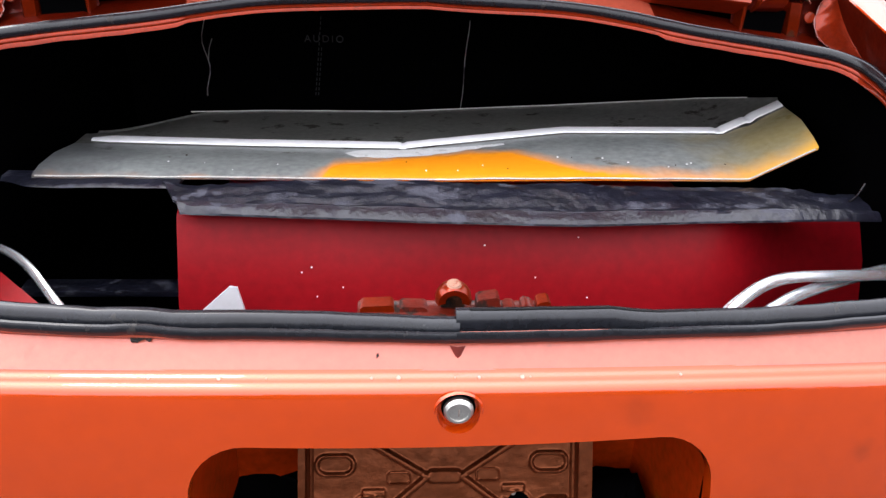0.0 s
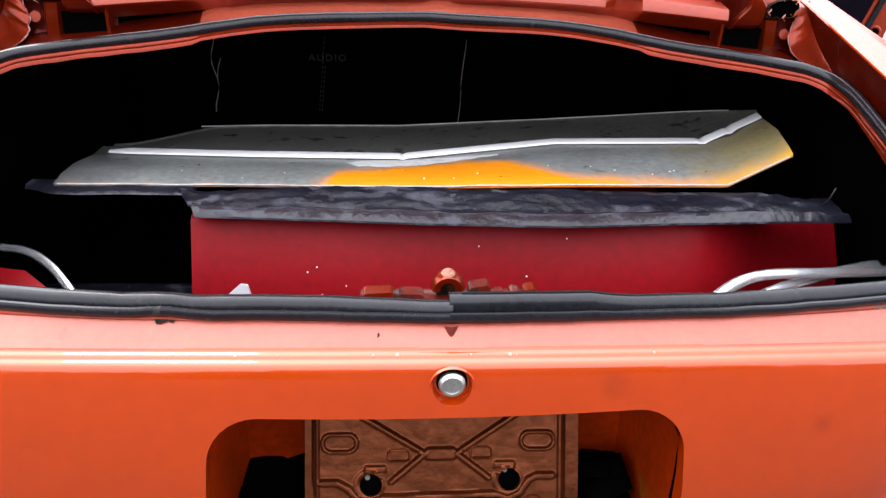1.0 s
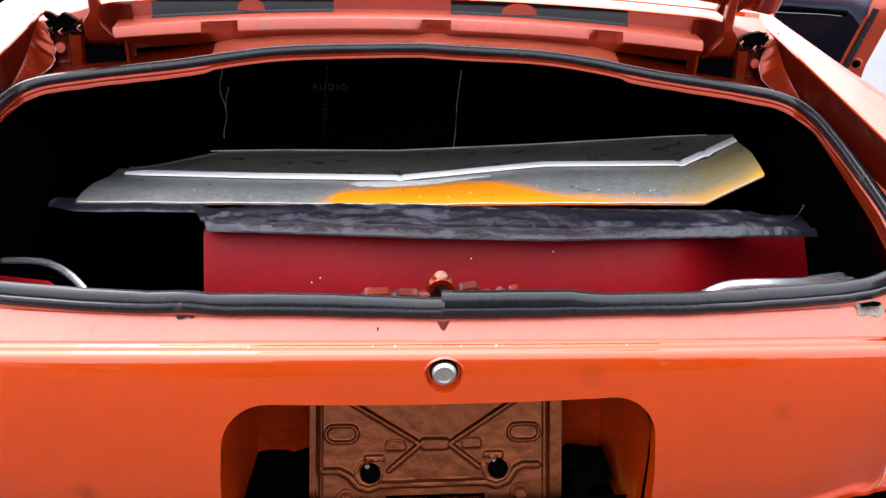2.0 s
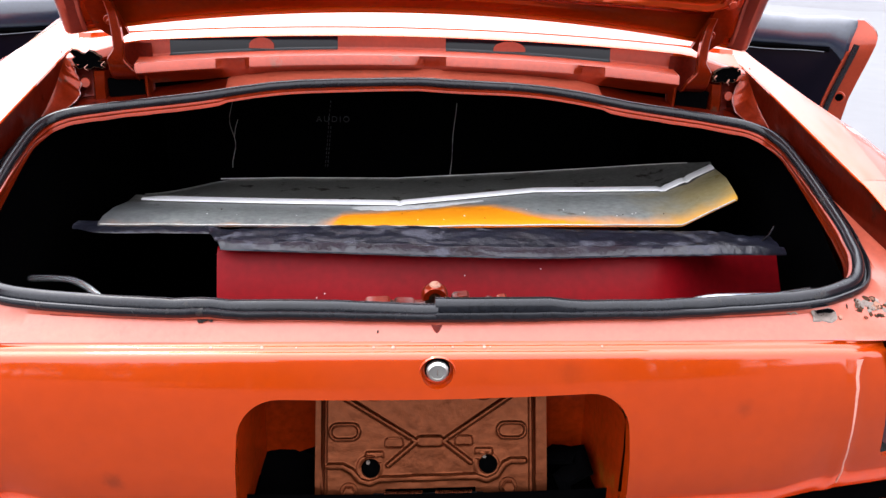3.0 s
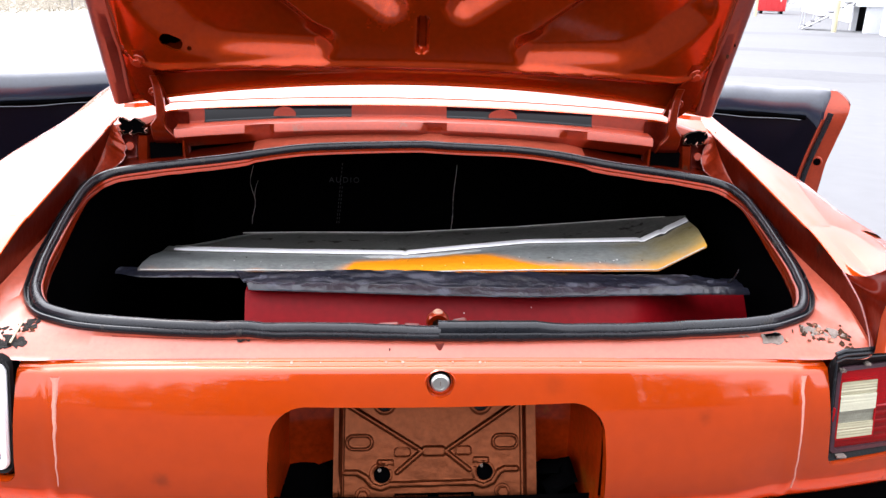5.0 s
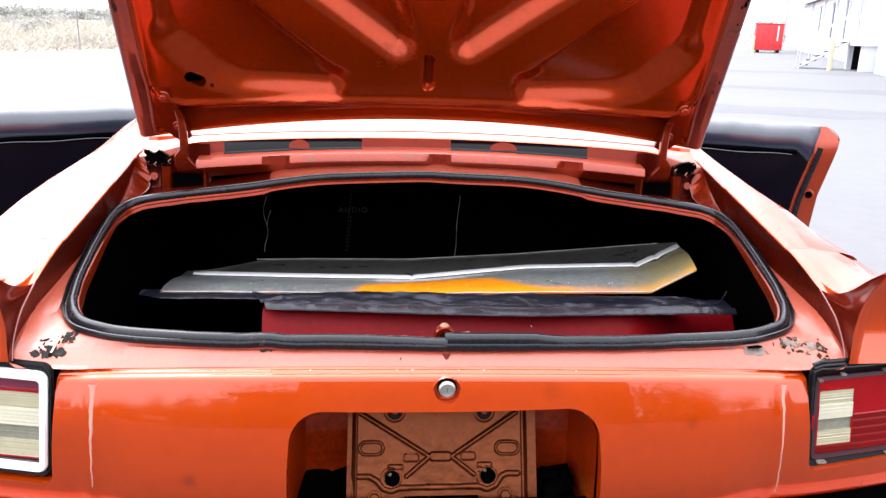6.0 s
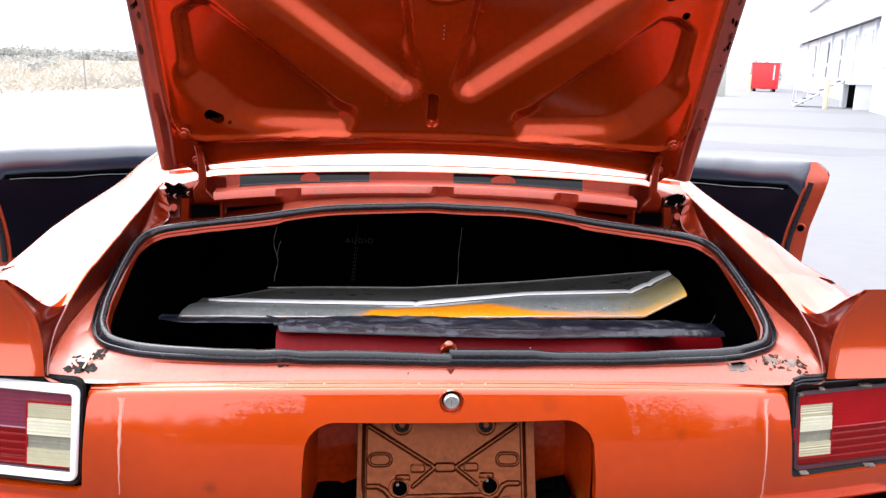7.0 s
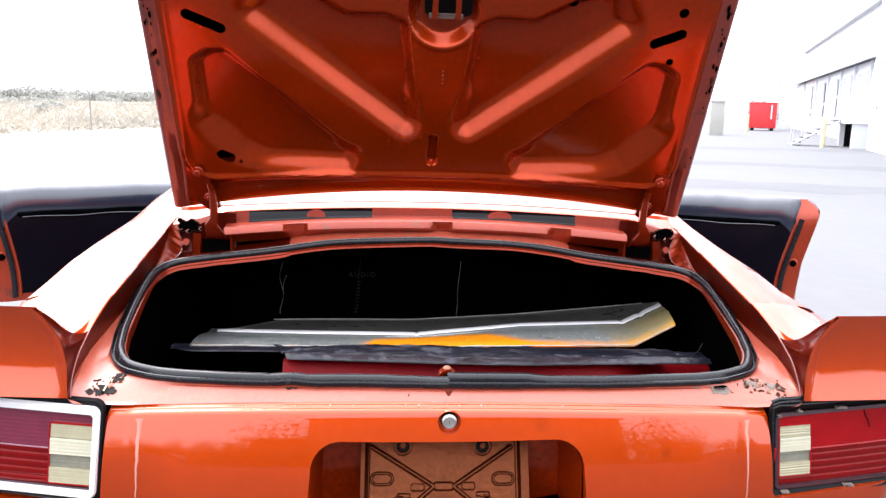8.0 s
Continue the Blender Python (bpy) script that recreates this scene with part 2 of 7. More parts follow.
def loft(rows, close_cols=False, close_rows=False, caps=False):
    """A skin over rows of points, each row as long as the next."""
    bm = bmesh.new()
    vs = [[bm.verts.new(p) for p in r] for r in rows]
    nr, nc = len(rows), len(rows[0])
    for i in range(nr if close_rows else nr - 1):
        for j in range(nc if close_cols else nc - 1):
            a, b = vs[i], vs[(i + 1) % nr]
            bm.faces.new((a[j], a[(j + 1) % nc], b[(j + 1) % nc], b[j]))
    if caps and close_cols:
        bm.faces.new(vs[0])
        bm.faces.new(vs[-1][::-1])
    if caps and close_rows and not close_cols:
        bm.faces.new([r[0] for r in vs])
        bm.faces.new([r[-1] for r in vs][::-1])
    return bm


def box(x0, x1, y0, y1, z0, z1, bevel=0.0, bm=None):
    made = bmesh.new()
    bmesh.ops.create_cube(made, size=1.0, matrix=Matrix.Translation(((x0 + x1) / 2, (y0 + y1) / 2, (z0 + z1) / 2)) @ Matrix.Diagonal((abs(x1 - x0), abs(y1 - y0), abs(z1 - z0), 1)))
    if bevel:
        bmesh.ops.bevel(made, geom=made.edges[:], offset=bevel, segments=2, profile=0.6, affect="EDGES")
    if bm is None:
        return made
    tmp = bpy.data.meshes.new("tmp")
    made.to_mesh(tmp)
    made.free()
    bm.from_mesh(tmp)
    bpy.data.meshes.remove(tmp)
    return bm


def tube(points, radius, sides=10, flat=1.0, up=(0, 0, 1), caps=True):
    """A rod along points; radius may be a list; flat squeezes it along up."""
    pts = [Vector(p) for p in points]
    rows = []
    for i, p in enumerate(pts):
        d = (pts[min(i + 1, len(pts) - 1)] - pts[max(i - 1, 0)]).normalized()
        a = d.cross(Vector(up))
        a = a.normalized() if a.length > 1e-4 else Vector((1, 0, 0))
        b = a.cross(d).normalized()
        r = radius[i] if isinstance(radius, (list, tuple)) else radius
        rows.append([p + a * r * math.cos(k * math.tau / sides) + b * r * flat * math.sin(k * math.tau / sides) for k in range(sides)])
    return loft(rows, close_cols=True, caps=caps)


def disc(centre, axis, radius, depth, sides=28, bevel=0.0, hole=0.0):
    """A round plate, cup ring or bolt head on an axis, with an optional hole."""
    q = Vector(axis).to_track_quat("Z", "Y").to_matrix()
    c = Vector(centre)
    prof = [(max(hole, 0.0), 0), (radius, 0), (radius, depth - bevel), (radius - bevel, depth), (max(hole, 0.0), depth)]
    rows = [[c + q @ Vector((r * math.cos(k * math.tau / sides), r * math.sin(k * math.tau / sides), h)) for k in range(sides)] for r, h in prof]
    bm = loft(rows, close_cols=True, close_rows=hole > 0)
    bmesh.ops.remove_doubles(bm, verts=bm.verts, dist=1e-6)
    return bm


def rounded(x0, x1, z0, z1, r, n=6):
    """The outline of a rounded rectangle."""
    out = []
    for cx, cz, a0 in ((x1 - r, z1 - r, 0), (x0 + r, z1 - r, 90), (x0 + r, z0 + r, 180), (x1 - r, z0 + r, 270)):
        out += [(cx + r * math.cos(radians(a0 + 90 * k / n)), cz + r * math.sin(radians(a0 + 90 * k / n))) for k in range(n + 1)]
    return out


def prism(outline, place):
    """A solid between place(u, v, 0) and place(u, v, 1) over an outline."""
    return loft([[place(u, v, w) for u, v in outline] for w in (0, 1)], close_cols=True, caps=True)


def cut(ob, cutters):
    """Take solids out of a mesh and keep the plain result."""
    for bm in cutters:
        tool = new("tool", mesh_of(bm, "tool"))
        mod = ob.modifiers.new("cut", "BOOLEAN")
        mod.operation, mod.object, mod.solver = "DIFFERENCE", tool, "EXACT"
        dg = bpy.context.evaluated_depsgraph_get()
        me = bpy.data.meshes.new_from_object(ob.evaluated_get(dg))
        ob.modifiers.clear()
        old, ob.data = ob.data, me
        bpy.data.meshes.remove(old)
        td = tool.data
        bpy.data.objects.remove(tool)
        bpy.data.meshes.remove(td)
    ob.data.shade_smooth()
    ob.data.set_sharp_from_angle(angle=radians(35))
    return ob


def spline(keys, per=8):
    """Points of a smooth curve through the keys."""
    k = [Vector(p) for p in keys]
    out = []
    for i in range(len(k) - 1):
        a, b, c, d = k[max(i - 1, 0)], k[i], k[i + 1], k[min(i + 2, len(k) - 1)]
        for s in range(per):
            t = s / per
            out.append(0.5 * ((2 * b) + (c - a) * t + (2 * a - 5 * b + 4 * c - d) * t * t + (3 * b - a - 3 * c + d) * t ** 3))
    return out + [k[-1]]


def smooth(e0, e1, v):
    t = min(1, max(0, (v - e0) / (e1 - e0)))
    return t * t * (3 - 2 * t)


def seg(px, py, ax, ay, bx, by):
    """Distance from a point to a line piece."""
    vx, vy = bx - ax, by - ay
    t = min(1, max(0, ((px - ax) * vx + (py - ay) * vy) / (vx * vx + vy * vy)))
    return math.hypot(px - ax - t * vx, py - ay - t * vy)


def box_sd(px, py, x0, x1, y0, y1, r):
    dx, dy = abs(px - (x0 + x1) / 2) - (x1 - x0) / 2 + r, abs(py - (y0 + y1) / 2) - (y1 - y0) / 2 + r
    return math.hypot(max(dx, 0), max(dy, 0)) + min(max(dx, dy), 0) - r


# ---- setting: the ground ----
def ground_sheet():
    xs = sorted(set([-900, -300, -120] + list(range(-60, 61, 4)) + [120, 300, 900]))
    ys = sorted(set([-900, -300, -120] + list(range(-60, 101, 4)) + [150, 300, 900]))
    bm = loft([[(x, y, 0.0) for x in xs] for y in ys])
    return tagged(part("ground", bm, concrete), "pale sun-bleached concrete yard", "ground", kind="structure")


ground_sheet()
# unseen dark apron, added to darken what tail paint and lid mirror
apron = loft([[(x, y, 0.006) for x in (-60, -30, -12, -5, 0, 5, 12, 30, 60)] for y in (-60, -40, -20, -12, -6, -3, -1, 0.4, 1.2)])
tagged(part("road", apron, asphalt), "dark worn asphalt apron added behind the car, out of view", "road", kind="structure")

# ---- the car ----
LEAN = Matrix.Translation((0, 0, 0.72)) @ Matrix.Rotation(radians(0.6), 4, "Y") @ Matrix.Translation((0, 0, -0.72))
car = thing("car", "burnt orange two-door coupe with open trunk and doors", "car", m=LEAN)


def face_y(x):
    return 0.14 * x * x


def crown(x):
    return -0.08 * x * x


def deck_z(x, y):
    return 0.775 + 0.215 * (y - 0.045) + crown(x)


# tail panel: a thick pressed skin with plate recess, lamp openings and lock hole
def tail_panel():
    prof = [(0.030, 0.505, 0.6), (0.006, 0.505, 0.6), (0.000, 0.511, 0.6), (-0.013, 0.525, 0.6), (-0.0215, 0.56, 0.65), (-0.0235, 0.60, 0.7), (-0.0222, 0.635, 0.75), (-0.0195, 0.66, 0.8), (-0.0150, 0.683, 0.85),
            (-0.0090, 0.705, 0.9), (-0.0050, 0.719, 0.95), (-0.0009, 0.733, 1), (0.0004, 0.7366, 1), (0.0016, 0.7390, 1), (0.0030, 0.7407, 1), (0.0046, 0.7419, 1), (0.0062, 0.7425, 1), (0.0076, 0.7427, 1), (0.0088, 0.7432, 1), (0.0099, 0.7444, 1), (0.0112, 0.7459, 1), (0.0128, 0.7466, 1), (0.0148, 0.7468, 1), (0.0162, 0.7474, 1), (0.0172, 0.7488, 1), (0.0184, 0.7502, 1),
            (0.0200, 0.7445, 1), (0.012, 0.735, 1), (0.004, 0.705, 0.9), (-0.004, 0.62, 0.7), (0.0, 0.53, 0.6), (0.03, 0.516, 0.6)]
    rows = []
    for i in range(249):
        x = -0.93 + 1.86 * i / 248
        end = smooth(0.86, 0.94, abs(x)) * 0.03 + 0.05 * max(0, abs(x) - 0.545) - 0.0022 * math.exp(-((abs(x) - 0.545) / 0.010) ** 2)
        full = smooth(0.56, 0.44, abs(x))
        belly = lambda z: -full * float(np.interp(z, (0.505, 0.511, 0.525, 0.56, 0.60, 0.635, 0.66, 0.683), (0.010, 0.012, 0.014, 0.0135, 0.0080, 0.0036, 0.0010, 0.0)))
        rows.append([(x, face_y(x) + dy + end + belly(z), z + c * crown(x) * (1 if abs(x) < 0.6 else 1 - 0.25 * smooth(0.6, 0.9, abs(x)))) for dy, z, c in prof])
    ob = part("tail_panel", loft(rows, close_cols=True, caps=True), paint, car, "glossy burnt orange tail panel with chipped top edge")
    recess = [(-0.243, 0.45), (-0.240, 0.60)] + [(-0.185 - 0.052 * math.cos(a * math.pi / 16), 0.6375 + 0.052 * math.sin(a * math.pi / 16)) for a in range(9)]
    recess += [(-u, v) for u, v in recess[::-1]]
    cutters = [prism(recess, lambda u, v, w: (u, -0.2 + 0.5 * w, v))]
    for s in (-1, 1):
        cutters.append(prism(rounded(0.589, 1.2, 0.549, 0.85, 0.018), lambda u, v, w: (s * (u + 0.10 * (0.73 - v)), -0.2 + 0.6 * w, v)))
    cutters.append(disc((0, -0.03, 0.7205), (0, 1, 0), 0.0190, 0.1))
    return cut(ob, cutters)


tail_panel()

# sky glint along each crease, laid on as a pale strip
for side in (-1, 1):
    rows = []
    for k in range(25):
        u = k / 24
        w = 0.0016 + 0.0026 * (1 - u) ** 2 + 0.004 * smooth(0.05, 0.0, u)
        x = side * ((0.545 if side > 0 else 0.532) + 0.008 * u + 0.002 * noise.noise(Vector((k * 0.5, side, 0))))
        f = 0.733 - 0.195 * u
        y = face_y(x) + float(np.interp(f, (0.525, 0.56, 0.60, 0.635, 0.66, 0.683, 0.705, 0.719, 0.733), (-0.013, -0.0215, -0.0235, -0.0222, -0.0195, -0.015, -0.009, -0.005, -0.0005))) - 0.0028
        z = f + crown(x) * float(np.interp(f, (0.525, 0.56, 0.60, 0.66, 0.705, 0.733), (0.6, 0.65, 0.7, 0.8, 0.9, 1.0)))
        y -= 0.0014
        rows.append([(x - w, y + 0.0034, z), (x - w * 0.5, y + 0.0016, z), (x + w * 0.5, y + 0.0016, z), (x + w, y + 0.0034, z)])
    part("crease_glint", loft(rows), seam_pale, car, "sky glint on the tail panel crease, painted as a pale line")


# oily smudges on the lower half of the tail panel
def smudged(base, spots):
    m = base.copy()
    m.name = "smudged_orange_paint"
    n, l = m.node_tree.nodes, m.node_tree.links
    b = n["Principled BSDF"]
    out = b.inputs["Base Color"].links[0].from_socket
    co, wob = n.new("ShaderNodeTexCoord"), n.new("ShaderNodeTexNoise")
    wob.inputs["Scale"].default_value, wob.inputs["Detail"].default_value = 55, 4
    l.new(co.outputs["Object"], wob.inputs["Vector"])
    for centre, size, amount in spots:
        far = n.new("ShaderNodeVectorMath")
        far.operation = "DISTANCE"
        far.inputs[1].default_value = centre
        l.new(co.outputs["Object"], far.inputs[0])
        ragged = n.new("ShaderNodeMath")
        ragged.operation = "MULTIPLY_ADD"
        l.new(wob.outputs["Fac"], ragged.inputs[0])
        ragged.inputs[1].default_value = size * 1.2
        l.new(far.outputs["Value"], ragged.inputs[2])
        fade = n.new("ShaderNodeMapRange")
        fade.interpolation_type = "SMOOTHSTEP"
        fade.inputs["From Min"].default_value, fade.inputs["From Max"].default_value = size * 0.7, size * 1.7
        fade.inputs["To Min"].default_value, fade.inputs["To Max"].default_value = amount, 0.0
        l.new(ragged.outputs[0], fade.inputs["Value"])
        mx = n.new("ShaderNodeMix")
        mx.data_type = "RGBA"
        mx.inputs["B"].default_value = (0.10, 0.018, 0.004, 1)
        l.new(fade.outputs[0], mx.inputs["Factor"])
        l.new(out, mx.inputs["A"])
        out = mx.outputs["Result"]
    l.new(out, b.inputs["Base Color"])
    return m


paint_smudged = smudged(paint, (((-0.385, -0.01, 0.575), 0.016, 0.55), ((0.390, 0.0, 0.662), 0.015, 0.32), ((0.16, 0.0, 0.715), 0.020, 0.20)))
bpy.data.objects["tail_panel"].data.materials[0] = paint_smudged


# clear coat that weighs less in long streaks
def streaked(base, low):
    m = base.copy()
    m.name = "streaked_orange_paint"
    n, l = m.node_tree.nodes, m.node_tree.links
    mp, tex, lev = n.new("ShaderNodeMapping"), n.new("ShaderNodeTexNoise"), n.new("ShaderNodeMapRange")
    mp.inputs["Rotation"].default_value = (0, 0, radians(-8))
    mp.inputs["Scale"].default_value = (16, 2.0, 9)
    tex.inputs["Scale"].default_value, tex.inputs["Detail"].default_value = 1.6, 4
    lev.interpolation_type = "SMOOTHSTEP"
    lev.inputs["From Min"].default_value, lev.inputs["From Max"].default_value = 0.38, 0.60
    lev.inputs["To Min"].default_value, lev.inputs["To Max"].default_value = low, 0.95
    l.new(n.new("ShaderNodeTexCoord").outputs["Object"], mp.inputs["Vector"])
    l.new(mp.outputs["Vector"], tex.inputs["Vector"])
    l.new(tex.outputs["Fac"], lev.inputs["Value"])
    l.new(lev.outputs[0], n["Principled BSDF"].inputs["Coat Weight"])
    return m


paint_streaked = streaked(paint, 0.62)


# the loop of the trunk opening, and of the gutter round it (half: seal x, y and gutter x, y, z)
HALF = [((0, 0.045), (0, 0.0165, 0.750)), ((0.3, 0.062), (0.3, 0.0295, 0.743)), ((0.48, 0.093), (0.48, 0.049, 0.732)), ((0.548, 0.119), (0.592, 0.058, 0.7265)), ((0.586, 0.146), (0.650, 0.0585, 0.7390)),
        ((0.612, 0.19), (0.6575, 0.108, 0.7660)), ((0.624, 0.235), (0.6620, 0.165, 0.7830)), ((0.634, 0.29), (0.665, 0.27, 0.7960)), ((0.650, 0.45), (0.667, 0.46, 0.820)), ((0.650, 0.545), (0.668, 0.60, 0.833)),
        ((0.622, 0.592), (0.664, 0.70, 0.862)), ((0.55, 0.615), (0.58, 0.745, 0.876)), ((0.41, 0.642), (0.42, 0.760, 0.897)), ((0.3, 0.675), (0.3, 0.768, 0.926)),
        ((0.2, 0.692), (0.2, 0.770, 0.936)), ((0, 0.702), (0, 0.772, 0.941))]


def around(keys, per=16):
    """The whole loop from its right half, mirrored; it starts and ends at the middle of the sill."""
    right = spline(keys, per)
    left = [Vector((-p.x, p.y, p.z)) for p in right[1:-1]][::-1]
    return right + left


SEAL = around([(x, y, deck_z(x, y) - 0.007 * smooth(0.57, 0.66, y)) for (x, y), o in HALF])
GUTTER = around([o for s, o in HALF])
NL = len(SEAL)


def inward(i):
    d = SEAL[(i + 1) % NL] - SEAL[i - 1]
    return Vector((-d.y, d.x, 0)).normalized()


FLOOR = []


def gutter():
    rows = []
    for i in range(NL):
        s, g, n_ = SEAL[i], GUTTER[i], inward(i)
        front = smooth(0.45, 0.6, s.y)
        dip = Vector((0, 0, -0.007 * front * smooth(0.25, 0.45, abs(s.x))))
        side = Vector((0, 0, -0.004 * smooth(0.105, 0.20, s.y) * (1 - front)))
        tuck = -n_ * 0.008 * smooth(0.61, 0.645, abs(g.x)) + Vector((0, 0, -0.003)) * smooth(0.61, 0.645, abs(g.x))
        rows.append([g + tuck, g, g.lerp(s, 0.12) + dip * 0.4 + side * 0.75, g.lerp(s, 0.35) + dip * 0.7 + side, g.lerp(s, 0.65) + dip + side * 0.6, s - n_ * 0.014 + Vector((0, 0, -0.006)), s + Vector((0, 0, 0.002))])
    FLOOR.extend(rows)
    q = [i for i in range(NL) if SEAL[i].y > 0.45]
    lo, hi = q[0], q[-1]
    part("gutter", loft(rows[hi:] + rows[:lo + 1]), dusty_paint, car, "worn orange gutter round the trunk opening")
    mid = [i for i in q if abs(SEAL[i].x) < 0.36]
    part("gutter_front", loft(rows[mid[0]:mid[-1] + 1]), dusty_paint, car, "orange gutter below the shelf")
    for i0, i1 in ((lo, mid[0]), (mid[-1], hi)):
        part("gutter_corner", loft(rows[i0:i1 + 1]), paint_dirty_shaded, car, "dirty orange corner of the gutter, darkened for shade")
    rows = []
    for i in range(NL):
        n_, w = inward(i), 0.002 * noise.noise(SEAL[i] * 9)
        q = 1 - 0.5 * smooth(0.3, 0.55, SEAL[i].y)
        # a second thickness of steel hangs lower in the two front corners
        lap = smooth(0.355, 0.363, abs(SEAL[i].x)) * smooth(0.50, 0.56, SEAL[i].y)
        rag = lap * 0.0012 * noise.noise(SEAL[i] * 30)
        rows.append([SEAL[i] + n_ * (a + w + o * lap * 0.0015) + Vector((0, 0, b * q + w - o * (0.0035 * lap + rag))) for a, b, o in
                     ((0.000, 0.004, 0), (0.008, 0.0038, 0), (0.0102, 0.0028, 0), (0.0115, 0.0004, 0.2), (0.0118, -0.0035, 0.4), (0.0113, -0.0052, 0.6), (0.0122, -0.0070, 0.8), (0.0130, -0.0135, 1), (0.0116, -0.0142, 1), (0.0095, -0.004, 0.5), (0.007, -0.001, 0), (0.000, -0.001, 0))])
    part("opening_flange", loft(rows, close_rows=True, close_cols=True), flange_paint, car, "chipped orange flange of the trunk opening")


gutter()


# rubber seal in two lengths that meet at the middle of the sill: a bulb over a lip, with a groove between
def seal_length(sign):
    prof = [(-0.0160, -0.006), (-0.0182, -0.002), (-0.0184, 0.0020), (-0.0168, 0.0046), (-0.0142, 0.0050), (-0.0124, -0.0012), (-0.0104, -0.0014), (-0.0092, 0.0052), (-0.0070, 0.0098), (-0.0034, 0.0126), (0.0008, 0.0132), (0.0050, 0.0116),
            (0.0082, 0.0078), (0.0082, 0.003), (0.004, 0.000), (-0.006, -0.003)]
    rows, groove = [], []
    half = NL // 2 + 1
    for k in range(half):
        i = k if sign > 0 else -k
        c, n_ = SEAL[i % NL].copy(), inward(i % NL)
        if k == 0:
            c.x -= sign * 0.0016
        x, sill = c.x, c.y < 0.1
        sag = 0.0009 * noise.noise(Vector((c.x * 9, c.y * 9, sign))) + 0.0006 * noise.noise(Vector((c.x * 31, c.y * 31, sign + 4)))
        # the right length rides up on itself towards the joint; the left one is kinked once
        ride = smooth(0.185, 0.125, x) if sign > 0 and sill else 0.0
        kink = math.exp(-((x + 0.272) / 0.022) ** 2) if sill else 0.0
        pinch = math.exp(-((x + 0.245) / 0.006) ** 2) + math.exp(-((x + 0.312) / 0.006) ** 2) if sill else 0.0
        slim, tall = 0.96 + 0.10 * smooth(0.35, 0.6, c.y), 1.0 + 0.28 * smooth(0.12, 0.5, c.y)
        row = []
        for j, (a, b) in enumerate(prof):
            bulb = smooth(4.5, 7.5, j) * smooth(14.5, 12.5, j)
            lip = 1 - bulb if j < 7 else 0.0
            da = 0.0040 * ride * bulb + 0.0030 * ride * (j in (5, 6)) - 0.002 * kink * bulb
            db = 0.0040 * ride * bulb - 0.0028 * ride * (j in (4, 5, 6)) + 0.0022 * ride * (j in (2, 3)) + 0.0022 * kink * bulb + 0.003 * kink * lip - 0.0012 * pinch * bulb
            if sign < 0 and sill:
                db -= 0.0024 * bulb * smooth(-0.12, -0.01, x)
            row.append(c + n_ * (a * slim + sag + da) + Vector((0, 0, b * tall + db + sag)))
        rows.append(row)
        # the shade of a groove is inlaid as a thin black rod
        if sign > 0 and sill and 0.001 < x < 0.24:
            groove.append((row[9] * 0.5 + row[10] * 0.5, 0.0003 + 0.0012 * smooth(0.24, 0.12, x)))
    if groove:
        part("seal_groove_line", tube([p for p, r in groove], [r for p, r in groove], 8), gasket, car, "black line for the shade of a groove along the seal near its joint")
    return part("trunk_seal", loft(rows, close_cols=True, caps=True), rubber, car, "weathered black rubber trunk seal", 50)


seal_length(1)
seal_length(-1)


def gentle(e0, e1, v):
    t = np.clip((v - e0) / (e1 - e0), 0.0, 1.0)
    return t * t * (3 - 2 * t)


def poly_sd(x, y, pts, r):
    """Signed distance to a polygon with rounded corners, for whole grids."""
    d, inside = np.full(x.shape, 9.0), np.zeros(x.shape, bool)
    for (ax, ay), (bx, by) in zip(pts, pts[1:] + pts[:1]):
        vx, vy = bx - ax, by - ay
        t = np.clip(((x - ax) * vx + (y - ay) * vy) / (vx * vx + vy * vy), 0, 1)
        d = np.minimum(d, np.hypot(x - ax - t * vx, y - ay - t * vy))
        if vy:
            inside ^= ((ay > y) != (by > y)) & (x < ax + (y - ay) * vx / vy)
    return np.where(inside, -d, d) - r


def edge_z(y):
    return 0.829 + 0.188 * (y - 0.13)


# outward place and drop of the haunch along the car, left and right
HAUNCH_Y = (0.3, 0.4, 0.5, 0.62, 0.75, 0.9, 1.1, 1.5)
HAUNCH = {-1: ((0.147, 0.139, 0.135, 0.130, 0.125, 0.125, 0.127, 0.117), (0.001, 0.001, 0.0, -0.009, -0.022, -0.022, -0.009, 0.001)),
          1: ((0.114, 0.094, 0.084, 0.065, 0.050, 0.062, 0.084, 0.109), (-0.004, -0.008, -0.006, -0.008, -0.011, -0.012, -0.009, -0.006))}


def shoulder(y, s):
    """Section of the quarter at y: (outward, up) from its inner edge."""
    e, drop = (float(np.interp(y, HAUNCH_Y, v)) for v in HAUNCH[s])
    c = min(0.088, 0.012 + 0.15 * (y - 0.1), e - 0.008)
    ze = 0.004 - 0.06 * (e - c) + drop
    return [(0.0015, 0.0022), (0.006, 0.0034), (0.5 * c, 0.0045), (c, 0.004), (c + 0.006, 0.0025), (e, ze), (e + 0.020, ze - 0.006), (e + 0.035, ze - 0.017), (e + 0.050, ze - 0.036), (e + 0.075, ze - 0.078),
            (e + 0.11, ze - 0.145), (e + 0.145, ze - 0.23), (e + 0.165, ze - 0.32), (e + 0.16, ze - 0.43), (e + 0.135, ze - 0.55)]


